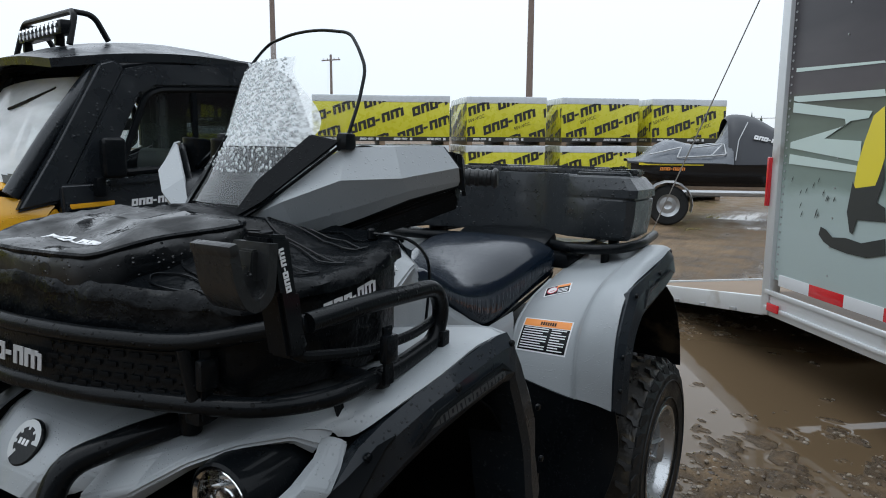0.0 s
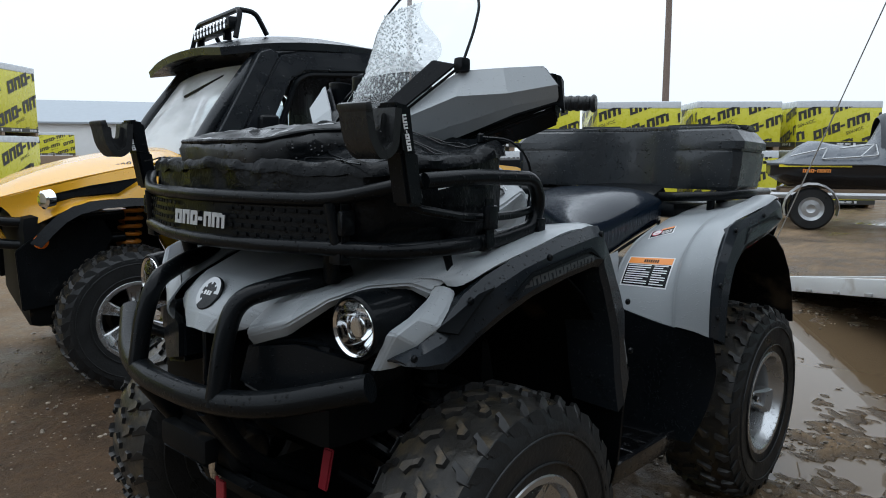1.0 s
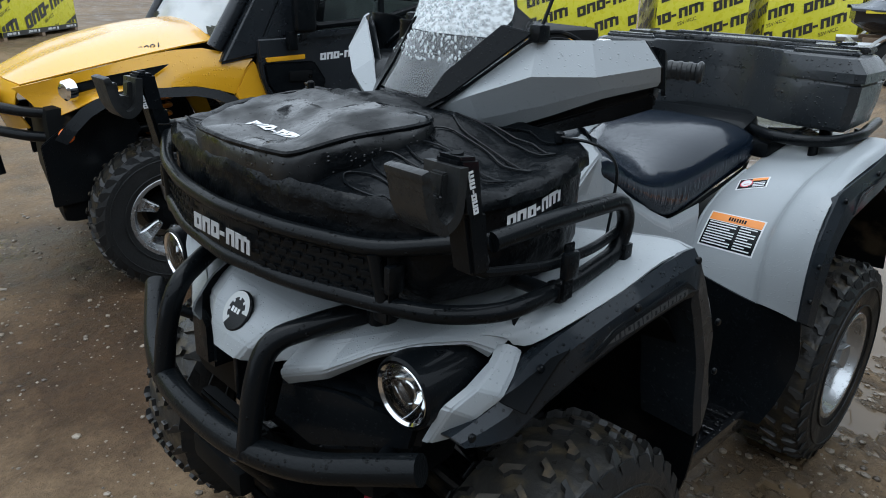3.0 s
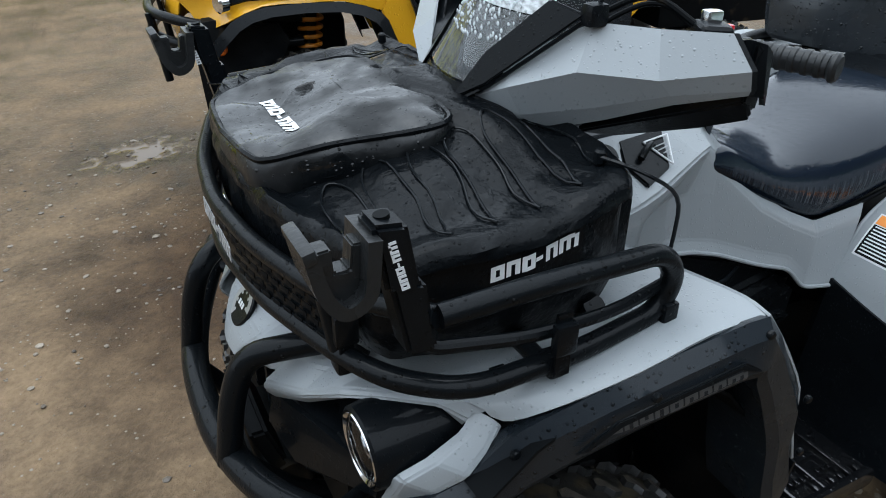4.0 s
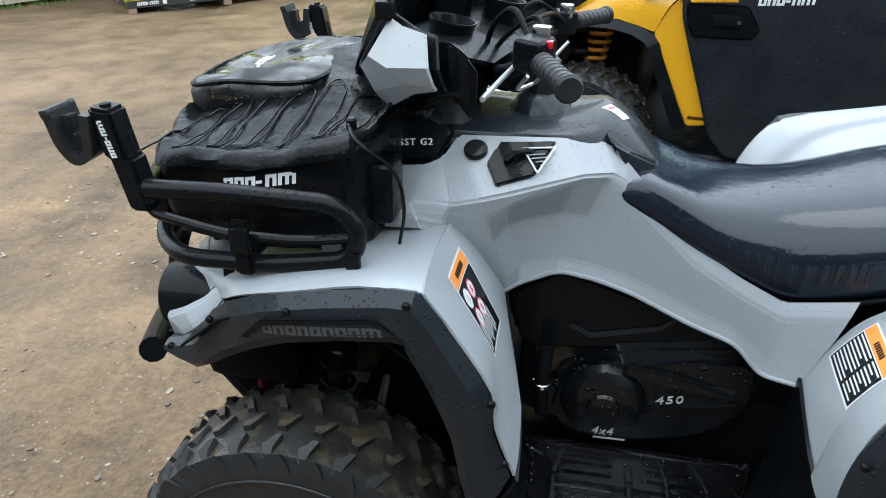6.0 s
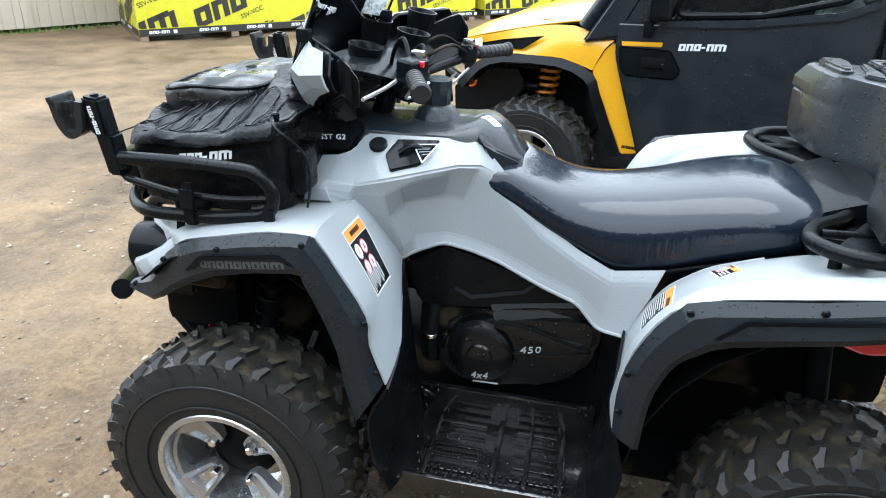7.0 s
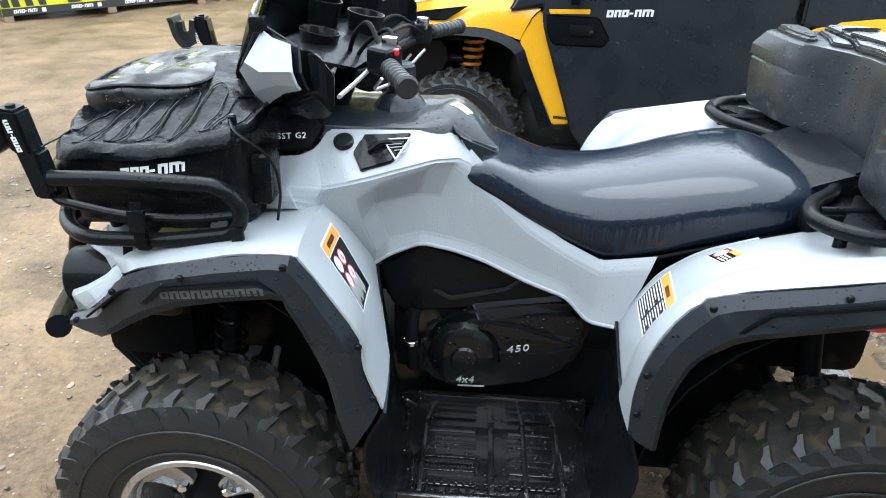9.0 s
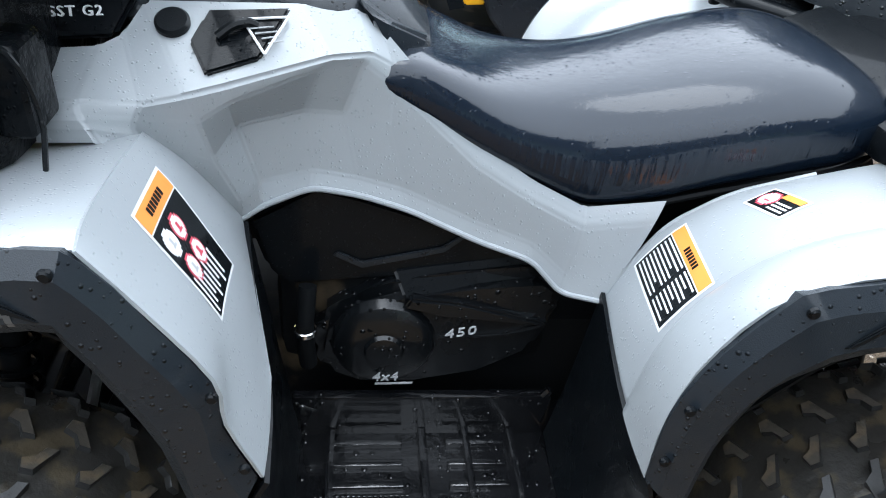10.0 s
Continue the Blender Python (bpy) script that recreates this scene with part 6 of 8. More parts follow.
for s in (-1, 1):
    part("console_tail", slab([(-0.172, s * 0.133, 1.008), (-0.130, s * 0.131, 0.978), (-0.068, s * 0.075, 0.940), (-0.085, s * 0.085, 0.918), (-0.116, s * 0.148, 0.922), (-0.136, s * 0.140, 0.952)], (0, -s * 0.03, 0), 0.006), BLACK, quad)
lab = empty("console_label")
lab.parent = quad
console = [o for o in quad.children if o.name == "console"][0]
f = frame_of(V(-0.134, -0.062, 1.02), V(0.537, 0.843, 0), V(-0.641, 0.408, 0.652))
part("paper", decal([(0, 0, 0.030, 0.044, 0)], f, console, 0.001), WHITE, lab, "small white paper label")
part("red_print", decal([(0.004, 0.030, 0.022, 0.008, 0)], f, console, 0.0016), LABEL_RED, lab)
part("grey_print", decal([(0.004, 0.006 + 0.007 * k, 0.020, 0.003, 0) for k in range(3)], f, console, 0.0016), PRINT_MID, lab)
part("fuel_cap", lathe([(0, 0.099), (0.026, 0.098), (0.031, 0.093), (0.032, 0.068), (0.030, 0.058), (0.030, 0.036), (0.046, 0.026), (0.062, 0.0)], 10), BLACK, quad, "black round filler cap with rain drops", 30).matrix_local = pose(-0.290, 0.0, 1.004)

# seat
sr = []
prof = [(-0.165, 0.150, 0.905, 0.918), (-0.10, 0.160, 0.868, 0.925), (-0.04, 0.166, 0.835, 0.912), (0.03, 0.172, 0.798, 0.894), (0.10, 0.178, 0.764, 0.890), (0.17, 0.184, 0.737, 0.896), (0.25, 0.195, 0.752, 0.911), (0.34, 0.208, 0.786, 0.935), (0.43, 0.218, 0.815, 0.953), (0.50, 0.222, 0.834, 0.956), (0.56, 0.205, 0.850, 0.945), (0.59, 0.17, 0.865, 0.925)]
for x, w, zb, zt in prof:
    q = max(0.0, min(1.0, (0.06 - x) / 0.16))
    zt += 0.012 * q
    d = zt - zb
    half = [(w - 0.020, zb - 0.002), (w - 0.002, zb + d * 0.12), (w + 0.004, zb + d * 0.42), (w - 0.002, zb + d * (0.60 + 0.10 * q)), (w - 0.016 + 0.008 * q, zb + d * (0.74 + 0.13 * q)), (w * (0.72 + 0.10 * q), zb + d * (0.91 + 0.06 * q)), (w * 0.40, zb + d * 0.985)]
    sr.append([(x, -y, z) for y, z in half] + [(x, 0, zt)] + [(x, y, z) for y, z in half[::-1]])
sr = [sr[0]] + sr
seat_bm = sheet(sr, 0, 2, 3)
part("seat", seat_bm, VINYL, quad, "wet glossy dark blue-black vinyl seat", 60)
rod("seat_piping", [(x, -w + 0.006, zb - 0.002) for x, w, zb, zt in prof], 0.005, 0.02, DARK, seg=6)
part("seat_back_panel", box(0.10, 0.34, 0.10, (0.625, 0, 0.90), 0.02, turn=(0, -20, 0)), BLACK_FINE, quad, "black panel behind the seat")

# grey rear fenders
rear_rows = [
    [(0.207, -0.228, 0.600), (0.240, -0.220, 0.665), (0.285, -0.214, 0.735), (0.36, -0.222, 0.795), (0.46, -0.238, 0.838), (0.58, -0.245, 0.872), (0.74, -0.245, 0.895), (0.90, -0.24, 0.90)],
    [(0.202, -0.30, 0.592), (0.232, -0.29, 0.670), (0.280, -0.285, 0.745), (0.355, -0.295, 0.815), (0.46, -0.31, 0.862), (0.58, -0.315, 0.890), (0.74, -0.315, 0.910), (0.90, -0.30, 0.905)],
    [(0.197, -0.40, 0.582), (0.222, -0.39, 0.672), (0.268, -0.385, 0.755), (0.345, -0.40, 0.838), (0.46, -0.41, 0.885), (0.58, -0.42, 0.908), (0.72, -0.42, 0.926), (0.87, -0.40, 0.905)],
    [(0.190, -0.49, 0.578), (0.197, -0.485, 0.680), (0.228, -0.485, 0.775), (0.305, -0.495, 0.862), (0.46, -0.50, 0.900), (0.58, -0.505, 0.918), (0.69, -0.505, 0.936), (0.82, -0.47, 0.880)],
    [(0.186, -0.53, 0.575), (0.186, -0.528, 0.680), (0.214, -0.525, 0.780), (0.285, -0.525, 0.862), (0.46, -0.525, 0.896), (0.58, -0.528, 0.916), (0.68, -0.528, 0.934), (0.80, -0.49, 0.860)],
]
# a raised rim runs beside the flare
inner, outer = rear_rows[2], rear_rows[3]
rear_rows[3:3] = [[V(*p).lerp(V(*q), 0.25) for p, q in zip(inner, outer)], [V(*p).lerp(V(*q), 0.45) + V(-0.011, 0, 0.009) for p, q in zip(inner, outer)]]
rear_rows[5] = [V(*q) + V(-0.009, 0, 0.007) for q in outer]
for s in (-1, 1):
    rod("rolled_edge", [(x, s * -y, z) for x, y, z in rear_rows[0][:5]], 0.005, 0.03, GREY, seg=8)
PANEL["rear_fender"], _ = pair("rear_fender", sheet(rear_rows, 0.004, 3, 3), GREY, quad, "light grey moulded rear fender", 40)
part("rear_deck", box(0.42, 0.52, 0.05, (0.74, 0, 0.885), 0.02), BLACK_FINE, quad)
for s in (-1, 1):
    part("tail_lamp", slab([(0.520, s * 0.475, 0.800), (0.66, s * 0.475, 0.834), (0.765, s * 0.45, 0.806), (0.755, s * 0.45, 0.784), (0.60, s * 0.475, 0.776)], (0, -s * 0.12, 0), 0.006), RED, quad, "red tail lamp lens")
    part("lamp_back", slab([(0.60, s * 0.46, 0.790), (0.73, s * 0.44, 0.797), (0.76, s * 0.40, 0.77), (0.72, s * 0.40, 0.745), (0.62, s * 0.44, 0.75)], (0, -s * 0.16, 0), 0.012), BLACK_FINE, quad)
    part("rear_end_cap", slab([(0.78, s * 0.50, 0.90), (0.86, s * 0.40, 0.90), (0.88, s * 0.38, 0.80), (0.82, s * 0.48, 0.76)], (0, -s * 0.06, 0), 0.008), BLACK, quad)
hitch = side_slab([(0.66, 0.445), (0.87, 0.372), (0.875, 0.350), (0.66, 0.415)], -0.08, 0.08, 0.004)
part("hitch_plate", hitch, WET_LID, quad, "black steel hitch plate")
for dx in (0.74, 0.82):
    part("hitch_hole", cyl(0.014, 0.06, (dx, 0.0, 0.378 + (0.82 - dx) * 0.33), seg=16), DARK, quad)

# warning labels on the fenders
def sticker(o, u, v, w, h, kind, target):
    f = frame_of(o, u, v)
    st = empty("warning_label")
    st.parent = quad
    tagged(st, "white, orange and black warning label")

    def lay(name, boxes, material, lift):
        return part(name, decal(boxes, f, target, lift), material, st)
    lay("border", [(0, 0, w, h, 0)], WHITE, 0.0008)
    m = 0.004
    if kind == "front":
        lay("black_field", [(m, m, w - 2 * m, h - 0.036, 0)], LABEL_BLACK, 0.0014)
        lay("orange_strip", [(m, h - 0.030, w - 2 * m, 0.026, 0)], LABEL_ORANGE, 0.0014)
        lay("heading", [(0.030 + 0.008 * k, h - 0.022, 0.006, 0.011, 0) for k in range(7)], LABEL_BLACK, 0.002)
        for cx, cy in ((0.026, h - 0.056), (0.062, h - 0.056), (0.030, h - 0.094), (0.066, h - 0.094)):
            lay("pictogram_ring", disc_boxes(cx, cy, 0.0165, 9), LABEL_RED if cx > 0.028 else WHITE, 0.002)
            lay("pictogram", disc_boxes(cx, cy, 0.0135, 9), WHITE, 0.0024)
            lay("pictogram_bar", [(cx - 0.006, cy - 0.006, 0.012, 0.003, 0.3), (cx - 0.003, cy - 0.004, 0.006, 0.010, 0)], LABEL_RED if cx > 0.04 else PRINT_MID, 0.0028)
        lay("fine_print", [(0.008 + 0.0105 * k, 0.008 + 0.006 * (k % 3), 0.0045, 0.050 - 0.012 * (k % 2), 0) for k in range(8)], WHITE, 0.002)
    elif kind == "rear":
        lay("black_field", [(m, m, w - 2 * m, h - 0.030, 0)], LABEL_BLACK, 0.0014)
        lay("orange_strip", [(m, h - 0.024, w - 2 * m, 0.021, 0)], LABEL_ORANGE, 0.0014)
        lay("heading", [(w * 0.36 + 0.007 * k, h - 0.019, 0.005, 0.010, 0) for k in range(7)], LABEL_BLACK, 0.002)
        lines = []
        for k in range(9):
            lines.append((0.009, 0.009 + 0.0072 * k, w * (0.50 - 0.10 * (k % 4 == 2)), 0.0030, 0))
            lines.append((w * 0.62, 0.009 + 0.0072 * k, w * (0.30 - 0.10 * (k % 3 == 1)), 0.0030, 0))
        lay("fine_print", lines, WHITE, 0.002)
    else:
        lay("black_field", [(m, m, w - 2 * m, h - 2 * m, 0)], LABEL_BLACK, 0.0014)
        lay("orange_strip", [(w * 0.45, h - 0.016, w * 0.5, 0.012, 0)], LABEL_ORANGE, 0.002)
        lay("pictogram_ring", disc_boxes(0.024, h / 2, 0.0165, 9), LABEL_RED, 0.002)
        lay("pictogram", disc_boxes(0.024, h / 2, 0.0135, 9), WHITE, 0.0024)
        lay("pictogram_bar", [(0.018, h / 2 - 0.006, 0.012, 0.003, 0.6)], LABEL_RED, 0.0028)
        lay("fine_print", [(w * 0.52, 0.008 + 0.007 * k, w * 0.38, 0.0035, 0) for k in range(3)], WHITE, 0.002)


sticker((-0.322, -0.428, 0.722), (-0.002, 0.12, -0.008), (-0.087, -0.012, 0.125), 0.118, 0.155, "front", PANEL["front_fender_face"])
sticker((0.232, -0.235, 0.680), (0.008, -0.140, -0.010), (0.058, 0.01, 0.085), 0.150, 0.098, "rear", PANEL["rear_fender"])
sticker((0.352, -0.262, 0.806), (0.012, -0.085, 0.016), (0.075, 0.0, 0.05), 0.080, 0.050, "small", PANEL["rear_fender"])

# ---- front rack, bag and rests ----
rack = empty("front_rack")
rack.parent = quad
tagged(rack, "black tubular steel front rack")


def both(pts):
    """A line on the near side carried on, mirrored, to the far side."""
    return pts + [(x, -y, z) for x, y, z in pts[::-1] if abs(y) > 1e-6]


low = [(-0.838, -0.462, 0.985), (-0.72, -0.467, 0.992), (-0.545, -0.467, 0.990), (-0.512, -0.460, 0.945), (-0.528, -0.456, 0.896), (-0.65, -0.462, 0.878), (-0.80, -0.462, 0.874), (-0.868, -0.400, 0.868), (-0.905, -0.325, 0.870), (-0.948, -0.17, 0.866), (-0.966, 0, 0.864)]
rod("side_loop", both(low), 0.0138, 0.04, parent=rack, seg=14)
rod("front_top_rail", both([(-0.838, -0.462, 0.985), (-0.912, -0.318, 0.950), (-0.955, -0.16, 0.948), (-0.972, 0, 0.948)]), 0.0125, 0.05, parent=rack, seg=14)
for s in (-1, 1):
    rod("middle_rail", [(-0.862, s * 0.435, 0.965), (-0.845, s * 0.452, 0.940), (-0.72, s * 0.462, 0.921), (-0.60, s * 0.462, 0.922), (-0.520, s * 0.450, 0.930)], 0.008, 0.04, parent=rack, seg=10)
    rod("front_strut", [(-0.912, s * 0.318, 0.945), (-0.903, s * 0.328, 0.870)], 0.011, 0, parent=rack)
    rod("cross_strut", [(-0.70, s * 0.46, 0.876), (-0.70, s * 0.2, 0.872)], 0.012, 0, parent=rack)
    rod("rack_foot", [(-0.58, s * 0.40, 0.885), (-0.58, s * 0.38, 0.86)], 0.016, 0, parent=rack)
    rod("rack_foot", [(-0.86, s * 0.26, 0.86), (-0.85, s * 0.25, 0.80)], 0.016, 0, parent=rack)
    tab = empty("rack_tab")
    tab.parent = rack
    part("tab", box(0.022, 0.012, 0.045, (-0.522, s * 0.470, 0.892), 0.004), STEEL_BLACK, tab)
    part("tab_bolt", cyl(0.006, 0.008, (-0.522, s * 0.478, 0.880), (90, 0, 0), seg=10), CHROME, tab)
    for z0, z1, x, y, wdt in ((0.955, 0.87, -0.690, 0.476, 0.022), (0.955, 0.850, -0.898, 0.338, 0.018)):
        st = part("strap", slab([(x - wdt / 2, s * y, z0), (x + wdt / 2, s * y, z0), (x + wdt / 2, s * (y + 0.004), z1), (x - wdt / 2, s * (y + 0.004), z1)], (0, s * 0.004, 0), 0.001), FABRIC, rack)
        part("buckle", box(0.030, 0.014, 0.042, (x, s * (y + 0.006), (z0 + z1) / 2 + 0.01), 0.005), BLACK_FINE, st)
        part("clamp", box(0.024, 0.030, 0.028, (x, s * (y - 0.012), z1 + 0.006), 0.006), BLACK_FINE, st)
    part("strap_tail", slab([(-0.752, s * 0.425, 0.862), (-0.732, s * 0.425, 0.862), (-0.735, s * 0.445, 0.80), (-0.748, s * 0.445, 0.80)], (0, s * 0.003, 0)), FABRIC, rack)
plate_rows = [[(-0.906, -0.322, z), (-0.951, -0.165, z), (-0.969, 0, z), (-0.951, 0.165, z), (-0.906, 0.322, z)] for z in (0.870, 0.945)]
plate = part("front_plate", sheet(plate_rows, 0.004, 4, 1), STEEL_BLACK, rack, "black pierced steel front plate")
part("name_print", bars(mark(0.175, 0.12), frame_of(V(-0.9735, 0.085, 0.890), V(0, -1, 0), V(0, 0, 1)), 0.0012), PRINT_MID, plate, "silver maker's mark")
for s in (-1, 1):
    for k in range(9):
        for j in range(4):
            y = 0.112 + 0.024 * k - 0.012 * (j % 2)
            x = -0.969 + 0.018 * (y / 0.165) ** 2 if y < 0.165 else -0.951 + 0.045 * (y - 0.165) / 0.157
            hole = part("slot", box(0.0015, 0.017, 0.007, bevel=0.0005), DARK, plate)
            hole.matrix_local = pose(x - 0.0042, s * y, 0.882 + 0.0155 * j, 0, 0, -s * (12 if y < 0.165 else 16))

bag = empty("cargo_bag")
bag.parent = quad
tagged(bag, "soft black nylon cargo bag, soaked, strapped on the rack")
ring = [(-0.946, 0.0), (-0.928, -0.17), (-0.892, -0.300), (-0.846, -0.384), (-0.70, -0.408), (-0.590, -0.402), (-0.530, -0.358), (-0.520, -0.20), (-0.518, 0.0)]
ring = ring + [(x, -y) for x, y in ring[-2:0:-1]]


def top_z(x, y):
    return 0.998 + 0.060 * (x + 0.95) / 0.45 + 0.018 * (1 - min(1.0, abs(y) / 0.4))


levels = []
cx = -0.715
for f, dz, absz in ((0.90, None, 0.862), (0.97, None, 0.872), (1.0, None, 0.915), (1.005, None, 0.955), (1.0, -0.030, None), (0.998, -0.018, None), (1.028, -0.021, None), (1.022, -0.006, None), (0.985, 0.004, None), (0.94, 0.0, None), (0.88, -0.006, None), (0.80, -0.004, None), (0.72, 0.004, None), (0.62, 0.014, None), (0.5, 0.024, None), (0.2, 0.03, None)):
    pts = [(cx + (x - cx) * f, y * f, absz if absz else top_z(x, y) + dz) for x, y in ring]
    pts = spline(pts + [pts[0]], 8)[:-1]
    levels.append(pts)
bm = loft(levels)
for v in bm.verts:
    p = v.co
    a = noise.noise(p * 9 + V(4, 1, 2)) * 0.008 + noise.noise(p * 24) * 0.005 + abs(noise.noise(V(p.x * 40, p.y * 40, p.z * 14))) * 0.005
    n_out = V(p.x - cx, p.y, 0)
    if n_out.length > 0.05:
        v.co += n_out.normalized() * a
    v.co.z += noise.noise(p * 13 + V(7, 7, 7)) * (0.010 if p.z > 0.96 else 0.002) + (0.006 * noise.noise(p * 34) if p.z > 0.98 else 0)
bag_tree = BVHTree.FromBMesh(bm)
bag_body = part("bag_body", bm, FABRIC, bag, "", 60)
lid_rings = []
for f, z0, rise in ((0.98, 1.005, 0.0), (1.02, 1.022, 0.01), (1.03, 1.045, 0.02), (1.0, 1.058, 0.022), (0.96, 1.062, 0.024), (0.75, 1.066, 0.026), (0.35, 1.064, 0.022)):
    base = [(-0.946, 0), (-0.936, -0.110), (-0.915, -0.142), (-0.84, -0.170), (-0.74, -0.190), (-0.688, -0.186), (-0.668, -0.140), (-0.664, 0)]
    base = base + [(x, -y) for x, y in base[-2:0:-1]]
    pts = [(-0.81 + (x + 0.81) * f, y * f, z0 + rise * (x + 0.95) / 0.28 - (0.012 if x < -0.9 else 0)) for x, y in base]
    lid_rings.append(spline(pts + [pts[0]], 7)[:-1])
bm = loft(lid_rings)
for v in bm.verts:
    v.co += V(noise.noise(v.co * 14), noise.noise(v.co * 14 + V(3, 3, 3)), noise.noise(v.co * 11 + V(9, 0, 0))) * 0.006 + V(0, 0, 0.006 * noise.noise(v.co * 30))
roll = []
for y, k in ((-0.20, 0.3), (-0.19, 0.75), (-0.15, 0.95), (-0.05, 1.0), (0.06, 0.96), (0.16, 0.95), (0.20, 0.7), (0.21, 0.3)):
    roll.append([(-0.605 + 0.055 * k * math.cos(a), y, 1.045 + 0.040 * k * math.sin(a) + 0.004 * noise.noise(V(y * 30, a * 2, 3))) for a in np.linspace(0, 2 * math.pi, 17)[:-1]])
part("rear_roll", loft(roll), FABRIC, bag, "rolled padded flap behind the lid", 60)
lid = part("bag_lid", bm, WET_NYLON, bag, "padded black lid with pooled rain", 60)
part("lid_piping", tube([p + V(0, 0, 0.002) for p in lid_rings[3]], 0.0045, 0, 6, closed=True), FABRIC, bag)
part("bag_mark", decal(mark(0.117, 0.22), frame_of(V(-0.745, -0.412, 0.968), V(0.111, -0.012, 0.020), V(0, 0, 1)), bag_body, 0.0015), WHITE, bag, "white maker's mark")
part("bag_mark", decal(mark(0.117, 0.22), frame_of(V(-0.645, 0.412, 0.977), V(-0.111, 0.012, -0.018), V(0, 0, 1)), bag_body, 0.0015), WHITE, bag)
part("lid_mark", decal(mark(0.13, 0.2), frame_of(V(-0.872, 0.078, 1.07), V(0.02, -1, 0), V(1, 0.02, 0)), lid, 0.0015), WHITE, bag, "white maker's mark")
for s in (-1, 1):
    part("side_pocket", box(0.040, 0.075, 0.10, (-0.512, s * 0.315, 0.955), 0.012, 3), FABRIC, bag)
    part("toggle", cyl(0.008, 0.02, (-0.555, s * 0.345, 1.066), seg=12, bevel=0.003), BLACK_FINE, bag)
    rc = random.Random(5 + s)
    for k in range(6):
        x, q = -0.895 + 0.058 * k, rc.uniform(0.01, 0.03)
        loop = [(x, 0.375), (x + q, 0.30), (x + q + 0.004, 0.22), (x + q + 0.022, 0.180), (x + q + 0.044, 0.20), (x + q + 0.048, 0.27), (x + 0.052, 0.33), (x + 0.058, 0.378)]
        line = []
        for p in spline([V(a, b, 0) for a, b in loop], 4):
            hit = bag_tree.ray_cast(V(p.x, s * p.y, 1.3), V(0, 0, -1))
            line.append(V(p.x, s * p.y, (hit[0].z if hit[0] is not None else top_z(p.x, p.y)) + 0.003))
        part("shock_cord", tube(line, 0.0017, 0, 6), LABEL_BLACK, bag, "thin black elastic cord")
    part("shock_cord", tube(spline([(-0.56, s * 0.345, 1.068), (-0.53, s * 0.40, 1.06), (-0.475, s * 0.405, 1.02), (-0.462, s * 0.40, 0.96), (-0.47, s * 0.40, 0.90)], 4), 0.0028, 0, 6), LABEL_BLACK, bag)

# rests for long tools on the rack corners
for s in (-1, 1):
    rest = empty("rack_rest")
    rest.parent = quad
    tagged(rest, "black rubber fork rest on the rack corner")
    y = s * 0.445
    rod("stem", [(-0.848, s * 0.452, 0.955), (-0.868, y, 1.02), (-0.876, y, 1.06)], 0.014, 0.02, parent=rest)
    part("stem_plate", side_slab([(-0.872, 0.945), (-0.838, 0.945), (-0.852, 1.03), (-0.892, 1.04)], y - 0.020, y + 0.020, 0.005), BLACK_FINE, rest)
    part("block", side_slab([(-0.895, 1.028), (-0.858, 1.022), (-0.872, 1.100), (-0.908, 1.104)], y - 0.022, y + 0.022, 0.005), BLACK_FINE, rest)
    part("block_bore", cyl(0.008, 0.006, (-0.890, y, 1.102), (0, -8, 0), seg=14), DARK, rest)
    u = V(-0.016, 0, 0.062)
    if s < 0:
        part("name_print", bars(mark(0.055, 0.1), frame_of(V(-0.872, y - 0.0225, 1.032), u, V(-1, 0, -0.25)), 0.0008), WHITE, rest)
    else:
        part("name_print", bars(mark(0.055, 0.1), frame_of(V(-0.893, y - 0.0225, 1.034), u, V(-1, 0, -0.25)), 0.0008), WHITE, rest)
    path = fillet([(-0.968, 0, 1.092), (-0.958, 0, 1.045), (-0.938, 0, 1.020), (-0.913, 0, 1.034), (-0.908, 0, 1.094)], 0.024, steps=4)
    outer, inner = [], []
    for i, p in enumerate(path):
        d = (path[min(i + 1, len(path) - 1)] - path[max(i - 1, 0)]).normalized()
        nrm = V(-d.z, 0, d.x)
        outer.append((p.x - nrm.x * 0.007, p.z - nrm.z * 0.007))
        inner.append((p.x + nrm.x * 0.007, p.z + nrm.z * 0.007))
    part("fork_band", side_slab(outer + inner[::-1], y - 0.030, y + 0.030), RUBBER, rest)
    part("fork_web", side_slab([(-0.966, 1.084), (-0.956, 1.045), (-0.938, 1.022), (-0.914, 1.034), (-0.909, 1.086), (-0.924, 1.086), (-0.927, 1.060), (-0.942, 1.060), (-0.944, 1.086)], y - 0.012, y + 0.012, 0.002), RUBBER, rest)
    part("fork_tip", box(0.014, 0.066, 0.014, (-0.969, y, 1.092), 0.004, turn=(0, -14, 0)), RUBBER, rest)

# ---- handlebar, guards and windscreen ----
FAR_GRIP = (V(-0.247, 0.290, 1.116), V(0.070, 0.112, -0.003))
bar = empty("handlebar")
bar.parent = quad
tagged(bar, "black handlebar with grips, levers and switches")
rod("bar_tube", [(-0.243, -0.390, 1.156), (-0.285, -0.270, 1.158), (-0.36, -0.13, 1.10), (-0.385, -0.02, 1.085), (-0.36, 0.12, 1.085), FAR_GRIP[0], FAR_GRIP[0] + FAR_GRIP[1]], 0.012, 0.06, parent=bar)
rod("steering_stem", [(-0.40, 0, 1.10), (-0.44, 0, 0.98)], 0.025, 0, parent=bar)
part("gauge_pod", lathe([(0, 0.045), (0.036, 0.043), (0.044, 0.034), (0.044, -0.03), (0.03, -0.04)], 24), BLACK_FINE, bar, "black gauge pod").matrix_local = pose(-0.365, 0.0, 1.085, 0, 22, 0)
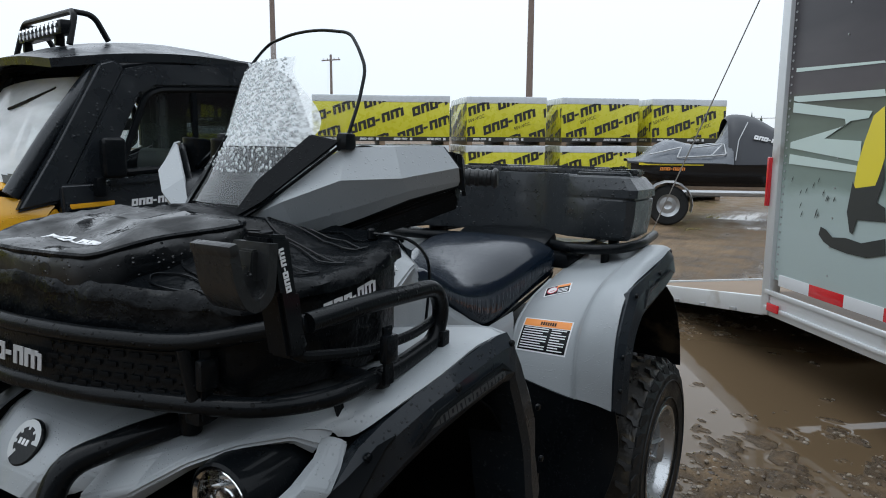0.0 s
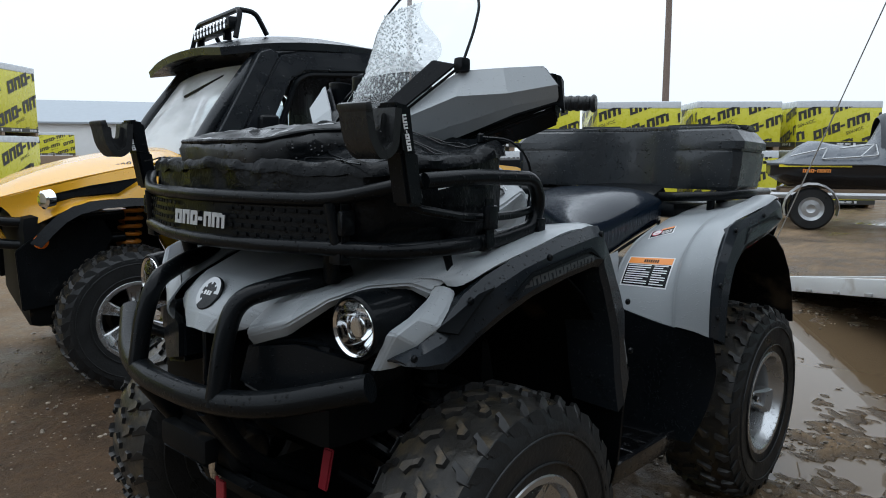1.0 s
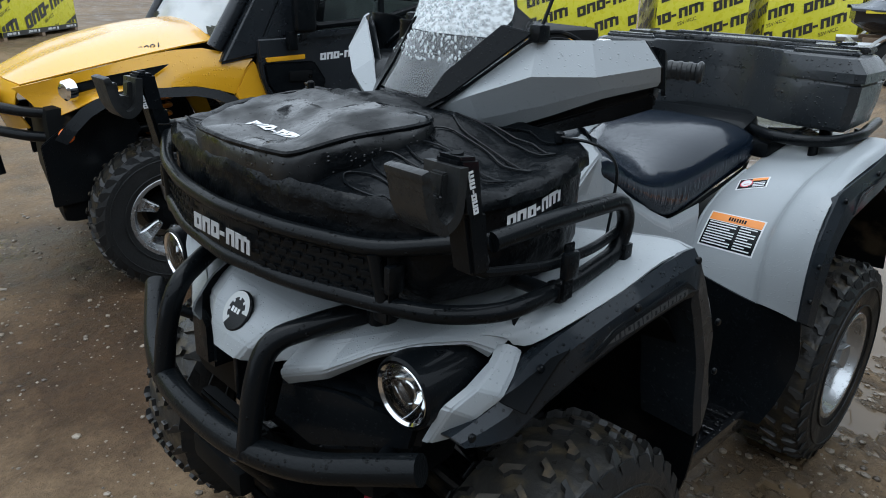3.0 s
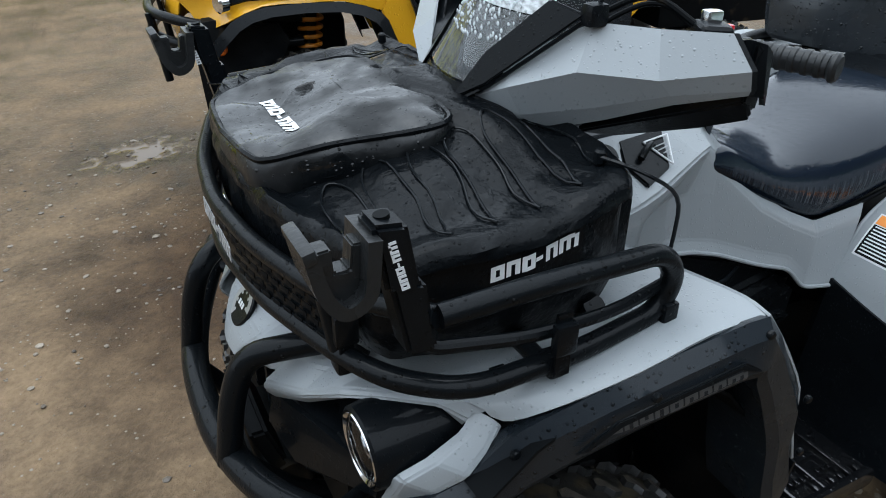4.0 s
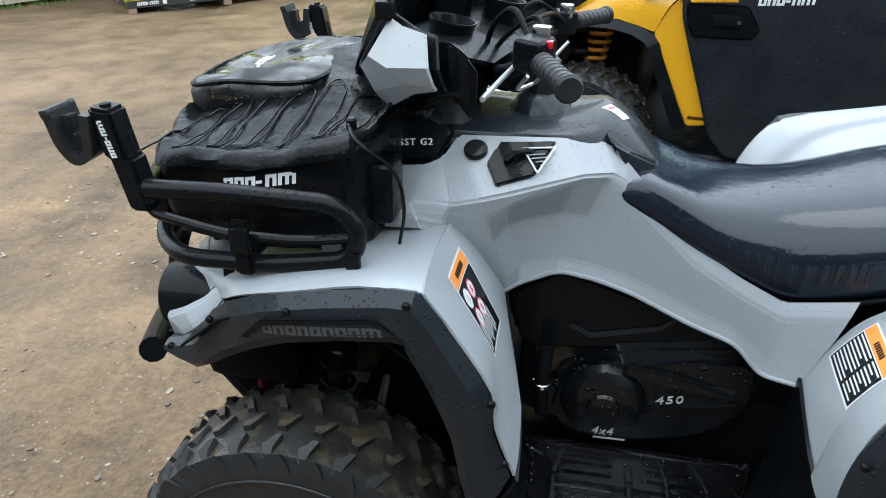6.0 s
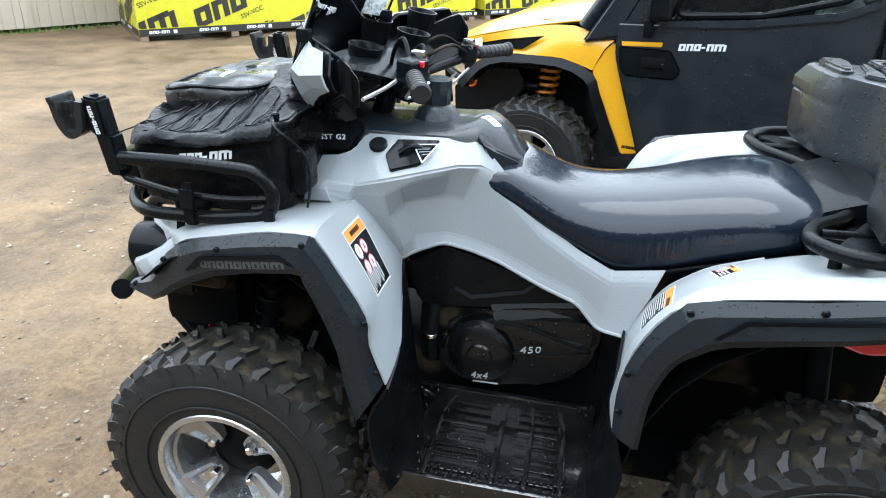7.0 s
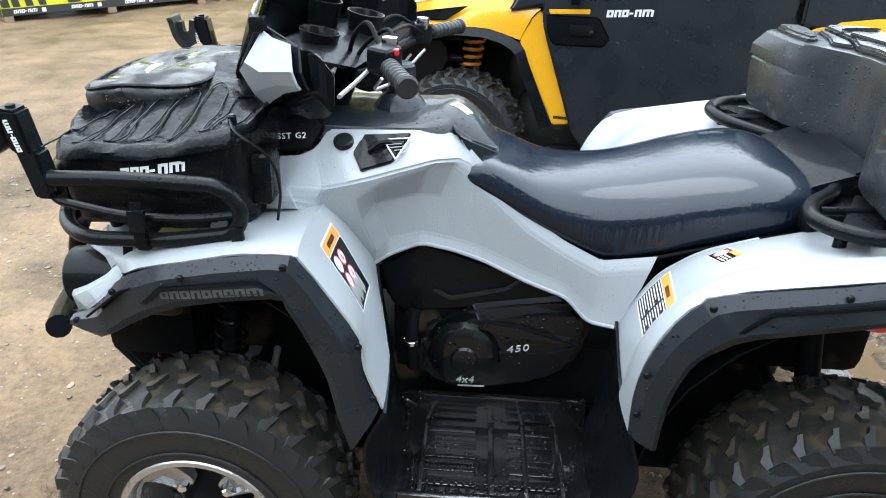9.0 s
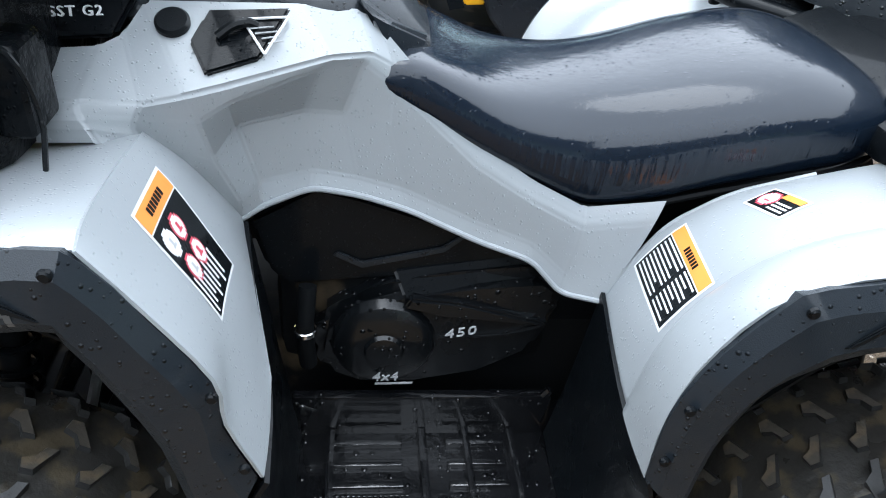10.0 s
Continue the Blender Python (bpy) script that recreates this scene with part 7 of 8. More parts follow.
TURN = Matrix.Translation((-0.41, -0.02, 0)) @ pose(0, 0, 0, 0, 0, -10) @ Matrix.Translation((0.41, 0.0, 0))
for s in (-1, 1):
    d = V(0.065, s * 0.145, 0.005).normalized()
    g0 = V(-0.305, s * 0.295, 1.1455)
    # each half is swung with the steering: where its grip begins and which way it runs
    root, run = (V(-0.281, -0.286, 1.158), V(0.040, -0.110, -0.002)) if s < 0 else FAR_GRIP
    bar = empty("handlebar_end")
    bar.parent = quad
    bar.matrix_local = Matrix.Translation(root) @ d.rotation_difference(run.normalized()).to_matrix().to_4x4() @ Matrix.Translation(-g0)
    tagged(bar, "black handlebar end with grip, switches and lever")
    for k in range(7):
        c = part("grip_ring", cyl(0.0175, 0.012, seg=16, bevel=0.003), RUBBER, bar)
        c.matrix_local = Matrix.Translation(g0 + d * (0.008 + 0.017 * k)) @ d.to_track_quat("Z", "Y").to_matrix().to_4x4()
    c = part("grip", cyl(0.0158, 0.125, seg=18, bevel=0.004), RUBBER, bar)
    c.matrix_local = Matrix.Translation(g0 + d * 0.062) @ d.to_track_quat("Z", "Y").to_matrix().to_4x4()
    c = part("grip_end", cyl(0.020, 0.012, seg=18, bevel=0.004), RUBBER, bar)
    c.matrix_local = Matrix.Translation(g0 + d * 0.128) @ d.to_track_quat("Z", "Y").to_matrix().to_4x4()
    part("switch_box", box(0.05, 0.055, 0.05, (-0.322, s * 0.255, 1.148), 0.012, 3, (0, 0, s * 24)), BLACK_FINE, bar)
    part("red_switch", box(0.012, 0.014, 0.012, (-0.300, s * 0.262, 1.165), 0.003), RED, bar)
    part("clamp", box(0.03, 0.02, 0.03, (-0.315, s * 0.24, 1.172), 0.006), CHROME, bar)
    rod("brake_lever", [(-0.345, s * 0.245, 1.132), (-0.362, s * 0.30, 1.118), (-0.366, s * 0.415, 1.124)], 0.004, 0.03, STEEL, bar, seg=8)
    rod("brake_hose", [(-0.335, s * 0.235, 1.165), (-0.37, s * 0.17, 1.20), (-0.42, s * 0.10, 1.15), (-0.45, s * 0.05, 1.03)], 0.005, 0.06, DARK, bar, seg=8)
    rod("cable", [(-0.315, s * 0.225, 1.150), (-0.33, s * 0.14, 1.185), (-0.40, s * 0.08, 1.13), (-0.46, s * 0.07, 1.02)], 0.0045, 0.06, DARK, bar, seg=8)
    rod("wire_bracket", [(-0.335, s * 0.215, 1.10), (-0.355, s * 0.20, 1.07), (-0.33, s * 0.17, 1.075), (-0.30, s * 0.21, 1.115)], 0.0035, 0.01, STEEL, bar, seg=6)
    guard = empty("hand_guard")
    guard.parent = quad
    tagged(guard, "light grey and black hand guard")
    if s > 0:
        guard.matrix_local = TURN
    rows = [[(-0.600, s * 0.052, 1.068), (-0.565, s * 0.135, 1.140), (-0.515, s * 0.255, 1.208), (-0.478, s * 0.335, 1.212), (-0.430, s * 0.402, 1.216)],
            [(-0.606, s * 0.060, 1.062), (-0.590, s * 0.176, 1.112), (-0.548, s * 0.272, 1.152), (-0.494, s * 0.362, 1.158), (-0.422, s * 0.432, 1.178)],
            [(-0.600, s * 0.066, 1.040), (-0.566, s * 0.178, 1.070), (-0.518, s * 0.282, 1.105), (-0.468, s * 0.358, 1.135), (-0.414, s * 0.430, 1.154)],
            [(-0.578, s * 0.075, 1.010), (-0.545, s * 0.175, 1.040), (-0.497, s * 0.280, 1.085), (-0.456, s * 0.352, 1.120), (-0.410, s * 0.424, 1.146)]]
    part("shell", sheet(rows, 0.004, 1, 1), GREY, guard, "light grey faceted shell", 8)
    part("lining", sheet([[(x + 0.014, y - s * 0.004, z - 0.002) for x, y, z in r] for r in rows], 0.004, 1, 1), BLACK_FINE, guard, "black lining inside the guard", 20)
    rows = [[(-0.540, s * 0.10, 1.020), (-0.49, s * 0.22, 1.060), (-0.43, s * 0.33, 1.105), (-0.385, s * 0.405, 1.140), (-0.368, s * 0.408, 1.125)],
            [(-0.54, s * 0.12, 1.10), (-0.49, s * 0.22, 1.145), (-0.43, s * 0.32, 1.185), (-0.39, s * 0.395, 1.205), (-0.372, s * 0.405, 1.190)]]
    part("black_backing", sheet(rows, 0.008, 2, 1), BLACK_FINE, guard, "black inner guard")
    part("lower_deflector", slab([(-0.50, s * 0.225, 1.062), (-0.385, s * 0.405, 1.142), (-0.364, s * 0.398, 1.112), (-0.385, s * 0.335, 1.085), (-0.44, s * 0.235, 1.050)], (0, 0, -0.012), 0.003), BLACK_FINE, guard)
    part("rear_fin", slab([(-0.398, s * 0.412, 1.205), (-0.374, s * 0.410, 1.190), (-0.358, s * 0.405, 1.168), (-0.360, s * 0.398, 1.112), (-0.392, s * 0.406, 1.128)], (0, -s * 0.010, 0), 0.003), BLACK_FINE, guard)
cups = empty("dash_cups")
cups.parent = quad
for x, y, z, rad, deep in ((-0.470, 0.085, 1.212, 0.038, 0.075), (-0.398, 0.262, 1.216, 0.038, 0.085), (-0.382, 0.107, 1.184, 0.041, 0.05), (-0.454, -0.053, 1.170, 0.041, 0.05)):
    part("cup", lathe([(rad * 0.7, -deep), (rad * 0.85, -deep), (rad, -0.004), (rad + 0.002, 0.0), (rad + 0.0015, 0.003), (rad - 0.001, 0.003), (rad - 0.003, 0.0), (rad * 0.80, -deep * 0.9), (0, -deep * 0.92)], 28), BLACK_FINE, cups, "black plastic cup holder", 40).matrix_local = pose(x, y, z, 0, 10, 0)
part("dash", sheet([[(-0.575, -0.11, 1.045), (-0.585, 0, 1.055), (-0.575, 0.11, 1.045)], [(-0.54, -0.20, 1.130), (-0.55, 0, 1.140), (-0.54, 0.20, 1.130)], [(-0.45, -0.20, 1.145), (-0.43, 0.02, 1.155), (-0.42, 0.26, 1.150)], [(-0.37, -0.12, 1.115), (-0.33, 0.03, 1.125), (-0.34, 0.20, 1.125)]], 0.008, 3, 3), BLACK_FINE, quad, "black dash behind the windscreen")

screen = empty("windscreen")
screen.parent = quad
tagged(screen, "tall clear windscreen with rain drops and black base")


def screen_at(v, y):
    """v runs up the screen; it leans back, wraps round and is turned a little with the bars."""
    x = -0.625 + 0.16 * v if v < 0.41 else -0.559 + 0.085 * (v - 0.41) / 0.345
    return V(x + max(0.8, 2.0 - 3.0 * max(0.0, v - 0.41)) * y * y + 0.17 * y, y - 0.075 * min(1.0, max(0.0, v) / 0.42), 1.065 + 0.375 * v)


half_width = [(0.0, 0.08), (0.12, 0.125), (0.41, 0.188), (0.60, 0.192), (0.755, 0.190), (0.86, 0.160), (0.945, 0.125), (0.975, 0.05)]
rows = [[screen_at(v, w * k / 4) for k in range(-4, 5)] for v, w in half_width]
sc = part("pane", sheet(rows, 0, 2, 2), SCREEN, screen, "clear plastic pane")
sc.visible_shadow = False
part("pane_edge", tube([screen_at(v, -w) for v, w in half_width] + [screen_at(0.98, 0)] + [screen_at(v, w) for v, w in half_width[::-1]], 0.0032, 0.02, 8), LABEL_BLACK, screen)
rows = [[screen_at(v, w * k / 4) + V(-0.004, 0, 0) for k in range(-4, 5)] for v, w in ((-0.03, 0.075), (0.04, 0.10), (0.09, 0.118))]
part("base_band", sheet(rows, 0.006, 2, 2), BLACK_FINE, screen, "black lower band")
for s in (-1, 1):
    wing_pts = [screen_at(0.02, s * 0.08), screen_at(0.12, s * 0.122), screen_at(0.41, s * 0.184), screen_at(0.44, s * 0.13), screen_at(0.22, s * 0.085)]
    part("base_wing", slab([p + V(-0.010, 0, 0) for p in wing_pts], (0.006, 0, 0), 0.002), BLACK_FINE, screen)
    part("screen_clamp", box(0.03, 0.025, 0.03, tuple(screen_at(0.41, s * 0.188)), 0.008), BLACK_FINE, screen)
    part("screen_stay", tube([screen_at(0.41, s * 0.18), (-0.46, s * 0.20, 1.16)], 0.006, 0, 8), BLACK_FINE, screen)
part("name_print", bars(mark(0.07, 0.1), frame_of(screen_at(0.46, 0.055) + V(-0.004, 0, 0), V(0, -1, 0), V(0.235, 0, 0.425)), 0.0006), WHITE, screen)

rows = [[screen_at(v, -w + (w + q) * k / 5) + V(0.010, 0, 0) for k in range(6)] for v, w, q in ((-0.02, 0.076, 0.05), (0.06, 0.100, 0.03), (0.12, 0.118, -0.02), (0.16, 0.125, -0.07))]
part("inner_fairing", sheet(rows, 0.004, 2, 2), BLACK_FINE, screen, "black fairing behind the lower screen")
rows = [[screen_at(v, a + (b - a) * k / 8) + V(-0.003, 0, 0) for k in range(9)] for v, a, b in ((0.38, -0.125, 0.180), (0.46, -0.140, 0.184), (0.54, -0.130, 0.186), (0.62, -0.095, 0.186), (0.70, -0.050, 0.186), (0.77, -0.020, 0.182), (0.84, -0.010, 0.155))]
film = part("rain_film", sheet(rows, 0, 2, 2), hazed("rain_film", (0.96, 0.97, 0.97), 0.85, 22.0, 0.30), screen, "sheet of rain running down the screen")
# pale veil: the sky's reflection low on the pane, put in as colour
rows = [[screen_at(v, w * k / 4) + V(-0.003, 0, 0) for k in range(-4, 5)] for v, w in ((0.10, 0.112), (0.22, 0.145), (0.375, 0.178))]
veil = part("sheen_veil", sheet(rows, 0, 2, 2), hazed("sheen_veil", (0.9, 0.93, 0.95), 0.13, 12.0, 0.4), screen, "thin pale veil on the wet lower screen, for the sky's reflection")
veil.visible_shadow = False
film.visible_shadow = False

# beads of rain on the screen
bead = bmesh.new()
rng = random.Random(11)
for k in range(900):
    v, u = rng.uniform(0.25, 0.84), rng.uniform(-0.55, 0.95)
    w = 0.185
    if u < (v - 0.80) * 1.8:
        continue
    p = screen_at(v, u * w) + V(-0.004, 0, 0)
    r = rng.uniform(0.0012, 0.0034)
    b = bmesh.new()
    bmesh.ops.create_icosphere(b, subdivisions=1, radius=r)
    for q in b.verts:
        q.co = V(q.co.x * 0.5, q.co.y, q.co.z * 1.2) + p
    join(bead, b)
tagged(part("rain_bead", bead, BEAD, screen), kind="stuff")

# ---- rear rack and trunk box ----
rrack = empty("rear_rack")
rrack.parent = quad
tagged(rrack, "black tubular steel rear rack")
rod("loop", both([(0.95, -0.40, 0.945), (0.66, -0.445, 0.945), (0.545, -0.425, 0.940), (0.495, -0.36, 0.935), (0.52, -0.27, 0.930), (0.62, -0.17, 0.925), (0.66, 0, 0.925)]), 0.015, 0.05, parent=rrack, seg=14)
for s in (-1, 1):
    rod("post", [(0.545, s * 0.37, 0.935), (0.545, s * 0.37, 0.875)], 0.012, 0, parent=rrack)
    rod("post", [(0.80, s * 0.40, 0.94), (0.80, s * 0.40, 0.90)], 0.014, 0, parent=rrack)
    rod("slat", [(0.53, s * 0.30, 0.932), (0.95, s * 0.28, 0.94)], 0.009, 0, parent=rrack)
    part("rack_gusset", slab([(0.52, s * 0.40, 0.937), (0.56, s * 0.42, 0.937), (0.70, s * 0.30, 0.937), (0.64, s * 0.20, 0.932)], (0, 0, -0.012), 0.003), BLACK_FINE, rrack)
trunk = empty("trunk_box", QM @ pose(0.045, -0.012, -0.005), "wet black moulded trunk box strapped on the rear rack", "luggage box")


def trunk_ring(z, out):
    near = [(0.612, -0.160), (0.575, -0.215), (0.558, -0.275), (0.546, -0.400), (0.560, -0.424), (0.70, -0.416), (0.795, -0.408), (0.830, -0.375), (0.842, 0)]
    mid = [(0.672, 0.0), (0.668, -0.065), (0.645, -0.115)]
    pts = [(0.69 + (x - 0.69) * (1 + out), y * (1 + out * 0.6), z) for x, y in mid + near]
    return pts + [(x, -y, z) for x, y, z in pts[-2:0:-1]]


rings = [trunk_ring(0.958, -0.10), trunk_ring(0.968, -0.05), trunk_ring(1.03, -0.01), trunk_ring(1.078, 0.0), trunk_ring(1.082, -0.02), trunk_ring(1.088, -0.02)]
part("box_body", loft(rings), TRUNK, trunk, "black moulded lower box", 25)
rings = [trunk_ring(1.088, 0.02), trunk_ring(1.112, 0.02), trunk_ring(1.146, -0.10), trunk_ring(1.152, -0.16), trunk_ring(1.153, -0.5), trunk_ring(1.153, -0.85)]
part("box_lid", loft(rings), TRUNK, trunk, "black moulded lid with beaded rain", 22)
for s in (-1, 1):
    cap = [(0.602, 0.215), (0.588, 0.275), (0.582, 0.370), (0.600, 0.388), (0.642, 0.384), (0.650, 0.335), (0.640, 0.262), (0.626, 0.222)]
    part("lobe_cap", slab([(x, s * y, 1.146) for x, y in cap], (0, 0, 0.020), 0.007, 3), TRUNK, trunk, "raised moulded cap beside the lid groove")
    step = [(0.640, 0.180), (0.664, 0.255), (0.676, 0.345), (0.690, 0.345), (0.690, 0.20), (0.675, 0.145)]
    part("lid_step", slab([(x, s * y, 1.150) for x, y in step], (0, 0, 0.012), 0.004), TRUNK, trunk)
    for x0, y0, x1, y1 in ((0.700, 0.235, 0.735, 0.09), (0.705, 0.29, 0.80, 0.31)):
        part("lid_rib", slab([(x0, s * y0, 1.169), (x0 + 0.012, s * (y0 + 0.006), 1.169), (x1 + 0.012, s * (y1 + 0.006), 1.169), (x1, s * y1, 1.169)], (0, 0, 0.008), 0.003), TRUNK, trunk)
pad = [(0.690, 0.075), (0.672, 0.125), (0.696, 0.205), (0.694, 0.355), (0.715, 0.380), (0.800, 0.374), (0.815, 0.350)]
pad = pad[::-1] + [(x, -y) for x, y in pad]
part("lid_pad", slab([(x, y, 1.152) for x, y in pad], (0, 0, 0.018), 0.005), WET_LID, trunk, "flat wet top of the lid")
part("hinge_bar", box(0.018, 0.50, 0.014, (0.825, 0.0, 1.168), 0.005), TRUNK, trunk)
part("front_tray", slab([(0.58, -0.15, 0.93), (0.66, -0.12, 0.95), (0.66, 0.12, 0.95), (0.58, 0.15, 0.93)], (0, 0, 0.02), 0.005), BLACK_FINE, trunk)
for s in (-1, 1):
    part("mount_post", box(0.03, 0.03, 0.06, (0.66, s * 0.33, 0.935), 0.006), BLACK_FINE, trunk)

# ---- the side-by-side: x to its tail, its near side at y = 0 ----
SM = Matrix.Translation((-0.22, 1.87, -0.01)) @ pose(0, 0, 0, 0, 0, -12)
ssv = empty("side_by_side", SM, "yellow and black side-by-side buggy with a closed cab", "buggy")
WID = 1.40
CAB = mat("black_cab_panel", (0.010, 0.0125, 0.016), 0.30, grain=0.15, vary=0.2, drops=0.25, drop_size=60, rough_vary=0.08)
SEATM = mat("grey_seat_cloth", (0.10, 0.11, 0.11), 0.7, grain=0.3, vary=0.2)


def across(bm):
    """The same piece on the buggy's other side."""
    b = bm.copy()
    for v in b.verts:
        v.co.y = WID - v.co.y
    bmesh.ops.reverse_faces(b, faces=b.faces)
    return b


def twin(name, bm, material, label="", smooth=35):
    b = across(bm)
    return part(name, bm, material, ssv, label, smooth), part(name, b, material, ssv, label, smooth)


for x, z in ((0.0, 0.325), (1.93, 0.335)):
    for s in (-1, 1):
        wheel(ssv, x, 0.125 if s < 0 else WID - 0.125, z, 0.335, 0.24, 0.172, s, 15, 6)
twin("front_flare", sheet([[(-0.40, 0.06, 0.70), (-0.29, 0.05, 0.815), (-0.15, 0.03, 0.868), (0.15, 0.02, 0.872), (0.31, 0.01, 0.820), (0.36, 0.0, 0.73), (0.485, 0.0, 0.44)],
                           [(-0.36, 0.04, 0.68), (-0.26, 0.02, 0.785), (-0.13, 0.0, 0.835), (0.14, -0.01, 0.838), (0.28, -0.02, 0.79), (0.32, -0.02, 0.71), (0.43, -0.02, 0.43)],
                           [(-0.34, 0.16, 0.68), (-0.24, 0.16, 0.785), (-0.12, 0.16, 0.83), (0.13, 0.16, 0.832), (0.265, 0.16, 0.785), (0.30, 0.16, 0.71), (0.41, 0.16, 0.43)]], 0.006, 2, 1), BLACK_FINE, "black wheel-arch flare")
twin("yellow_side", side_slab([(0.335, 0.76), (0.31, 0.83), (0.36, 0.925), (0.40, 0.965), (0.44, 0.90), (0.565, 0.455), (0.485, 0.445)], 0.01, 0.05, 0.006), YELLOW, "yellow side panel")
twin("yellow_hood_side", sheet([[(0.40, 0.02, 0.97), (0.20, 0.06, 1.02), (0.0, 0.10, 1.00), (-0.20, 0.14, 0.955), (-0.38, 0.22, 0.91), (-0.50, 0.34, 0.87)],
                                [(0.36, 0.01, 0.93), (0.20, 0.03, 0.945), (0.05, 0.06, 0.93), (-0.13, 0.10, 0.90), (-0.30, 0.18, 0.86), (-0.45, 0.30, 0.82)],
                                [(0.31, 0.02, 0.83), (0.16, 0.03, 0.872), (0.0, 0.05, 0.87), (-0.16, 0.07, 0.862), (-0.30, 0.12, 0.80), (-0.40, 0.26, 0.74)]], 0.005, 2, 2), YELLOW, "yellow front wing")
twin("dark_inset", slab([(0.06, 0.045, 0.965), (-0.16, 0.082, 0.930), (-0.30, 0.145, 0.895), (-0.33, 0.165, 0.845), (-0.22, 0.105, 0.880), (-0.05, 0.05, 0.895)], (0, -0.012, 0.004), 0.004), BLACK_FINE, "black headlamp surround")
part("hood", sheet([[(0.30, 0.10, 1.05), (0.27, 0.4, 1.085), (0.26, 0.7, 1.095), (0.27, 1.0, 1.085), (0.30, 1.30, 1.05)],
                    [(0.05, 0.11, 1.01), (0.0, 0.4, 1.055), (-0.01, 0.7, 1.06), (0.0, 1.0, 1.055), (0.05, 1.29, 1.01)],
                    [(-0.25, 0.17, 0.945), (-0.30, 0.42, 0.985), (-0.31, 0.7, 0.975), (-0.30, 0.98, 0.985), (-0.25, 1.23, 0.945)],
                    [(-0.47, 0.32, 0.880), (-0.52, 0.48, 0.890), (-0.53, 0.7, 0.885), (-0.52, 0.92, 0.890), (-0.47, 1.08, 0.880)]], 0.006, 3, 3), YELLOW, ssv, "yellow hood")
part("nose", sheet([[(-0.47, 0.32, 0.880), (-0.52, 0.48, 0.890), (-0.53, 0.7, 0.885), (-0.52, 0.92, 0.890), (-0.47, 1.08, 0.880)],
                    [(-0.50, 0.34, 0.80), (-0.56, 0.50, 0.80), (-0.57, 0.7, 0.80), (-0.56, 0.90, 0.80), (-0.50, 1.06, 0.80)],
                    [(-0.46, 0.36, 0.70), (-0.53, 0.50, 0.68), (-0.54, 0.7, 0.67), (-0.53, 0.90, 0.68), (-0.46, 1.04, 0.70)]], 0.006, 2, 2), YELLOW, ssv, "yellow nose")
for y0, y1 in ((0.40, 0.60), (0.80, 1.00)):
    part("air_intake", slab([(-0.565, y0, 0.855), (-0.575, y1, 0.855), (-0.578, y1 - 0.03, 0.75), (-0.560, y0 + 0.04, 0.75)], (-0.006, 0, 0), 0.003), DARK, ssv, "dark air intake")
part("number_print", letters("1000", 0.05, (0, 0, 0), frame_of(V(0.06, 0.145, 1.027), V(-1, 0.35, -0.22), V(0.2, 0.9, 0.4)), 0.001), BLACK_FINE, ssv)
for k in (0.26, 1.14):
    hl = part("headlamp", lathe([(0, 0.01), (0.03, 0.008), (0.04, 0.0), (0.045, -0.03)], 20), MIRROR, ssv, "small round headlamp")
    hl.matrix_local = pose(-0.33, 0.13 if k < 0.7 else WID - 0.13, 0.875, 0, -90, 28 if k < 0.7 else -28)
part("front_block", box(0.62, 0.62, 0.42, (-0.10, 0.70, 0.55), 0.05), DARK, ssv)
part("front_bulkhead", box(0.28, 1.05, 0.50, (-0.28, 0.70, 0.56), 0.05), DARK, ssv)
fb = empty("bumper")
fb.parent = ssv
tagged(fb, "black tubular front bumper with side plates")
for z in (0.80, 0.70):
    part("bumper_tube", tube([(0.0, 0.20, z - 0.01), (-0.40, 0.22, z - 0.03), (-0.62, 0.42, z), (-0.66, 0.70, z), (-0.62, 0.98, z), (-0.40, 1.18, z - 0.03), (0.0, 1.20, z - 0.01)], 0.022, 0.12, 12), STEEL_BLACK, fb)
for y in (0.16, WID - 0.16):
    part("side_plate", side_slab([(-0.45, 0.66), (-0.30, 0.77), (-0.10, 0.78), (-0.06, 0.70), (-0.22, 0.42), (-0.44, 0.40)], y - 0.01, y + 0.01, 0.004), STEEL_BLACK, fb)
    part("side_marker", cyl(0.030, 0.02, (-0.35, y + (-0.016 if y < 0.7 else 0.016), 0.695), (90, 0, 0), seg=24, bevel=0.005), AMBER, fb, "round amber side marker")
    part("bumper_upright", tube([(-0.63, y + (0.28 if y < 0.7 else -0.28), 0.80), (-0.60, y + (0.28 if y < 0.7 else -0.28), 0.50)], 0.018, 0, 10), STEEL_BLACK, fb)
for y in (0.27, WID - 0.27):
    dm = empty("damper")
    dm.parent = ssv
    tagged(dm, "orange coil spring damper")
    a, b = V(0.055, y, 0.84), V(-0.01, y - 0.04 if y < 0.7 else y + 0.04, 0.44)
    part("damper_tube", tube([a, b], 0.024, 0, 12), DARK, dm)
    ax = (b - a).normalized()
    sx = ax.orthogonal().normalized()
    sy = ax.cross(sx)
    part("spring", tube([a + (b - a) * (0.02 + 0.9 * k / 150) + (sx * math.cos(k * 0.42) + sy * math.sin(k * 0.42)) * 0.047 for k in range(151)], 0.0095, 0, 8), ORANGE_SPRING, dm, "orange coil spring")
    for dx in (-0.16, 0.16):
        for z in (0.36, 0.52):
            part("control_arm", tube([(dx, 0.50 if y < 0.7 else 0.90, z), (dx * 0.2, 0.20 if y < 0.7 else 1.20, z - 0.06)], 0.017, 0, 8), STEEL_BLACK, ssv)
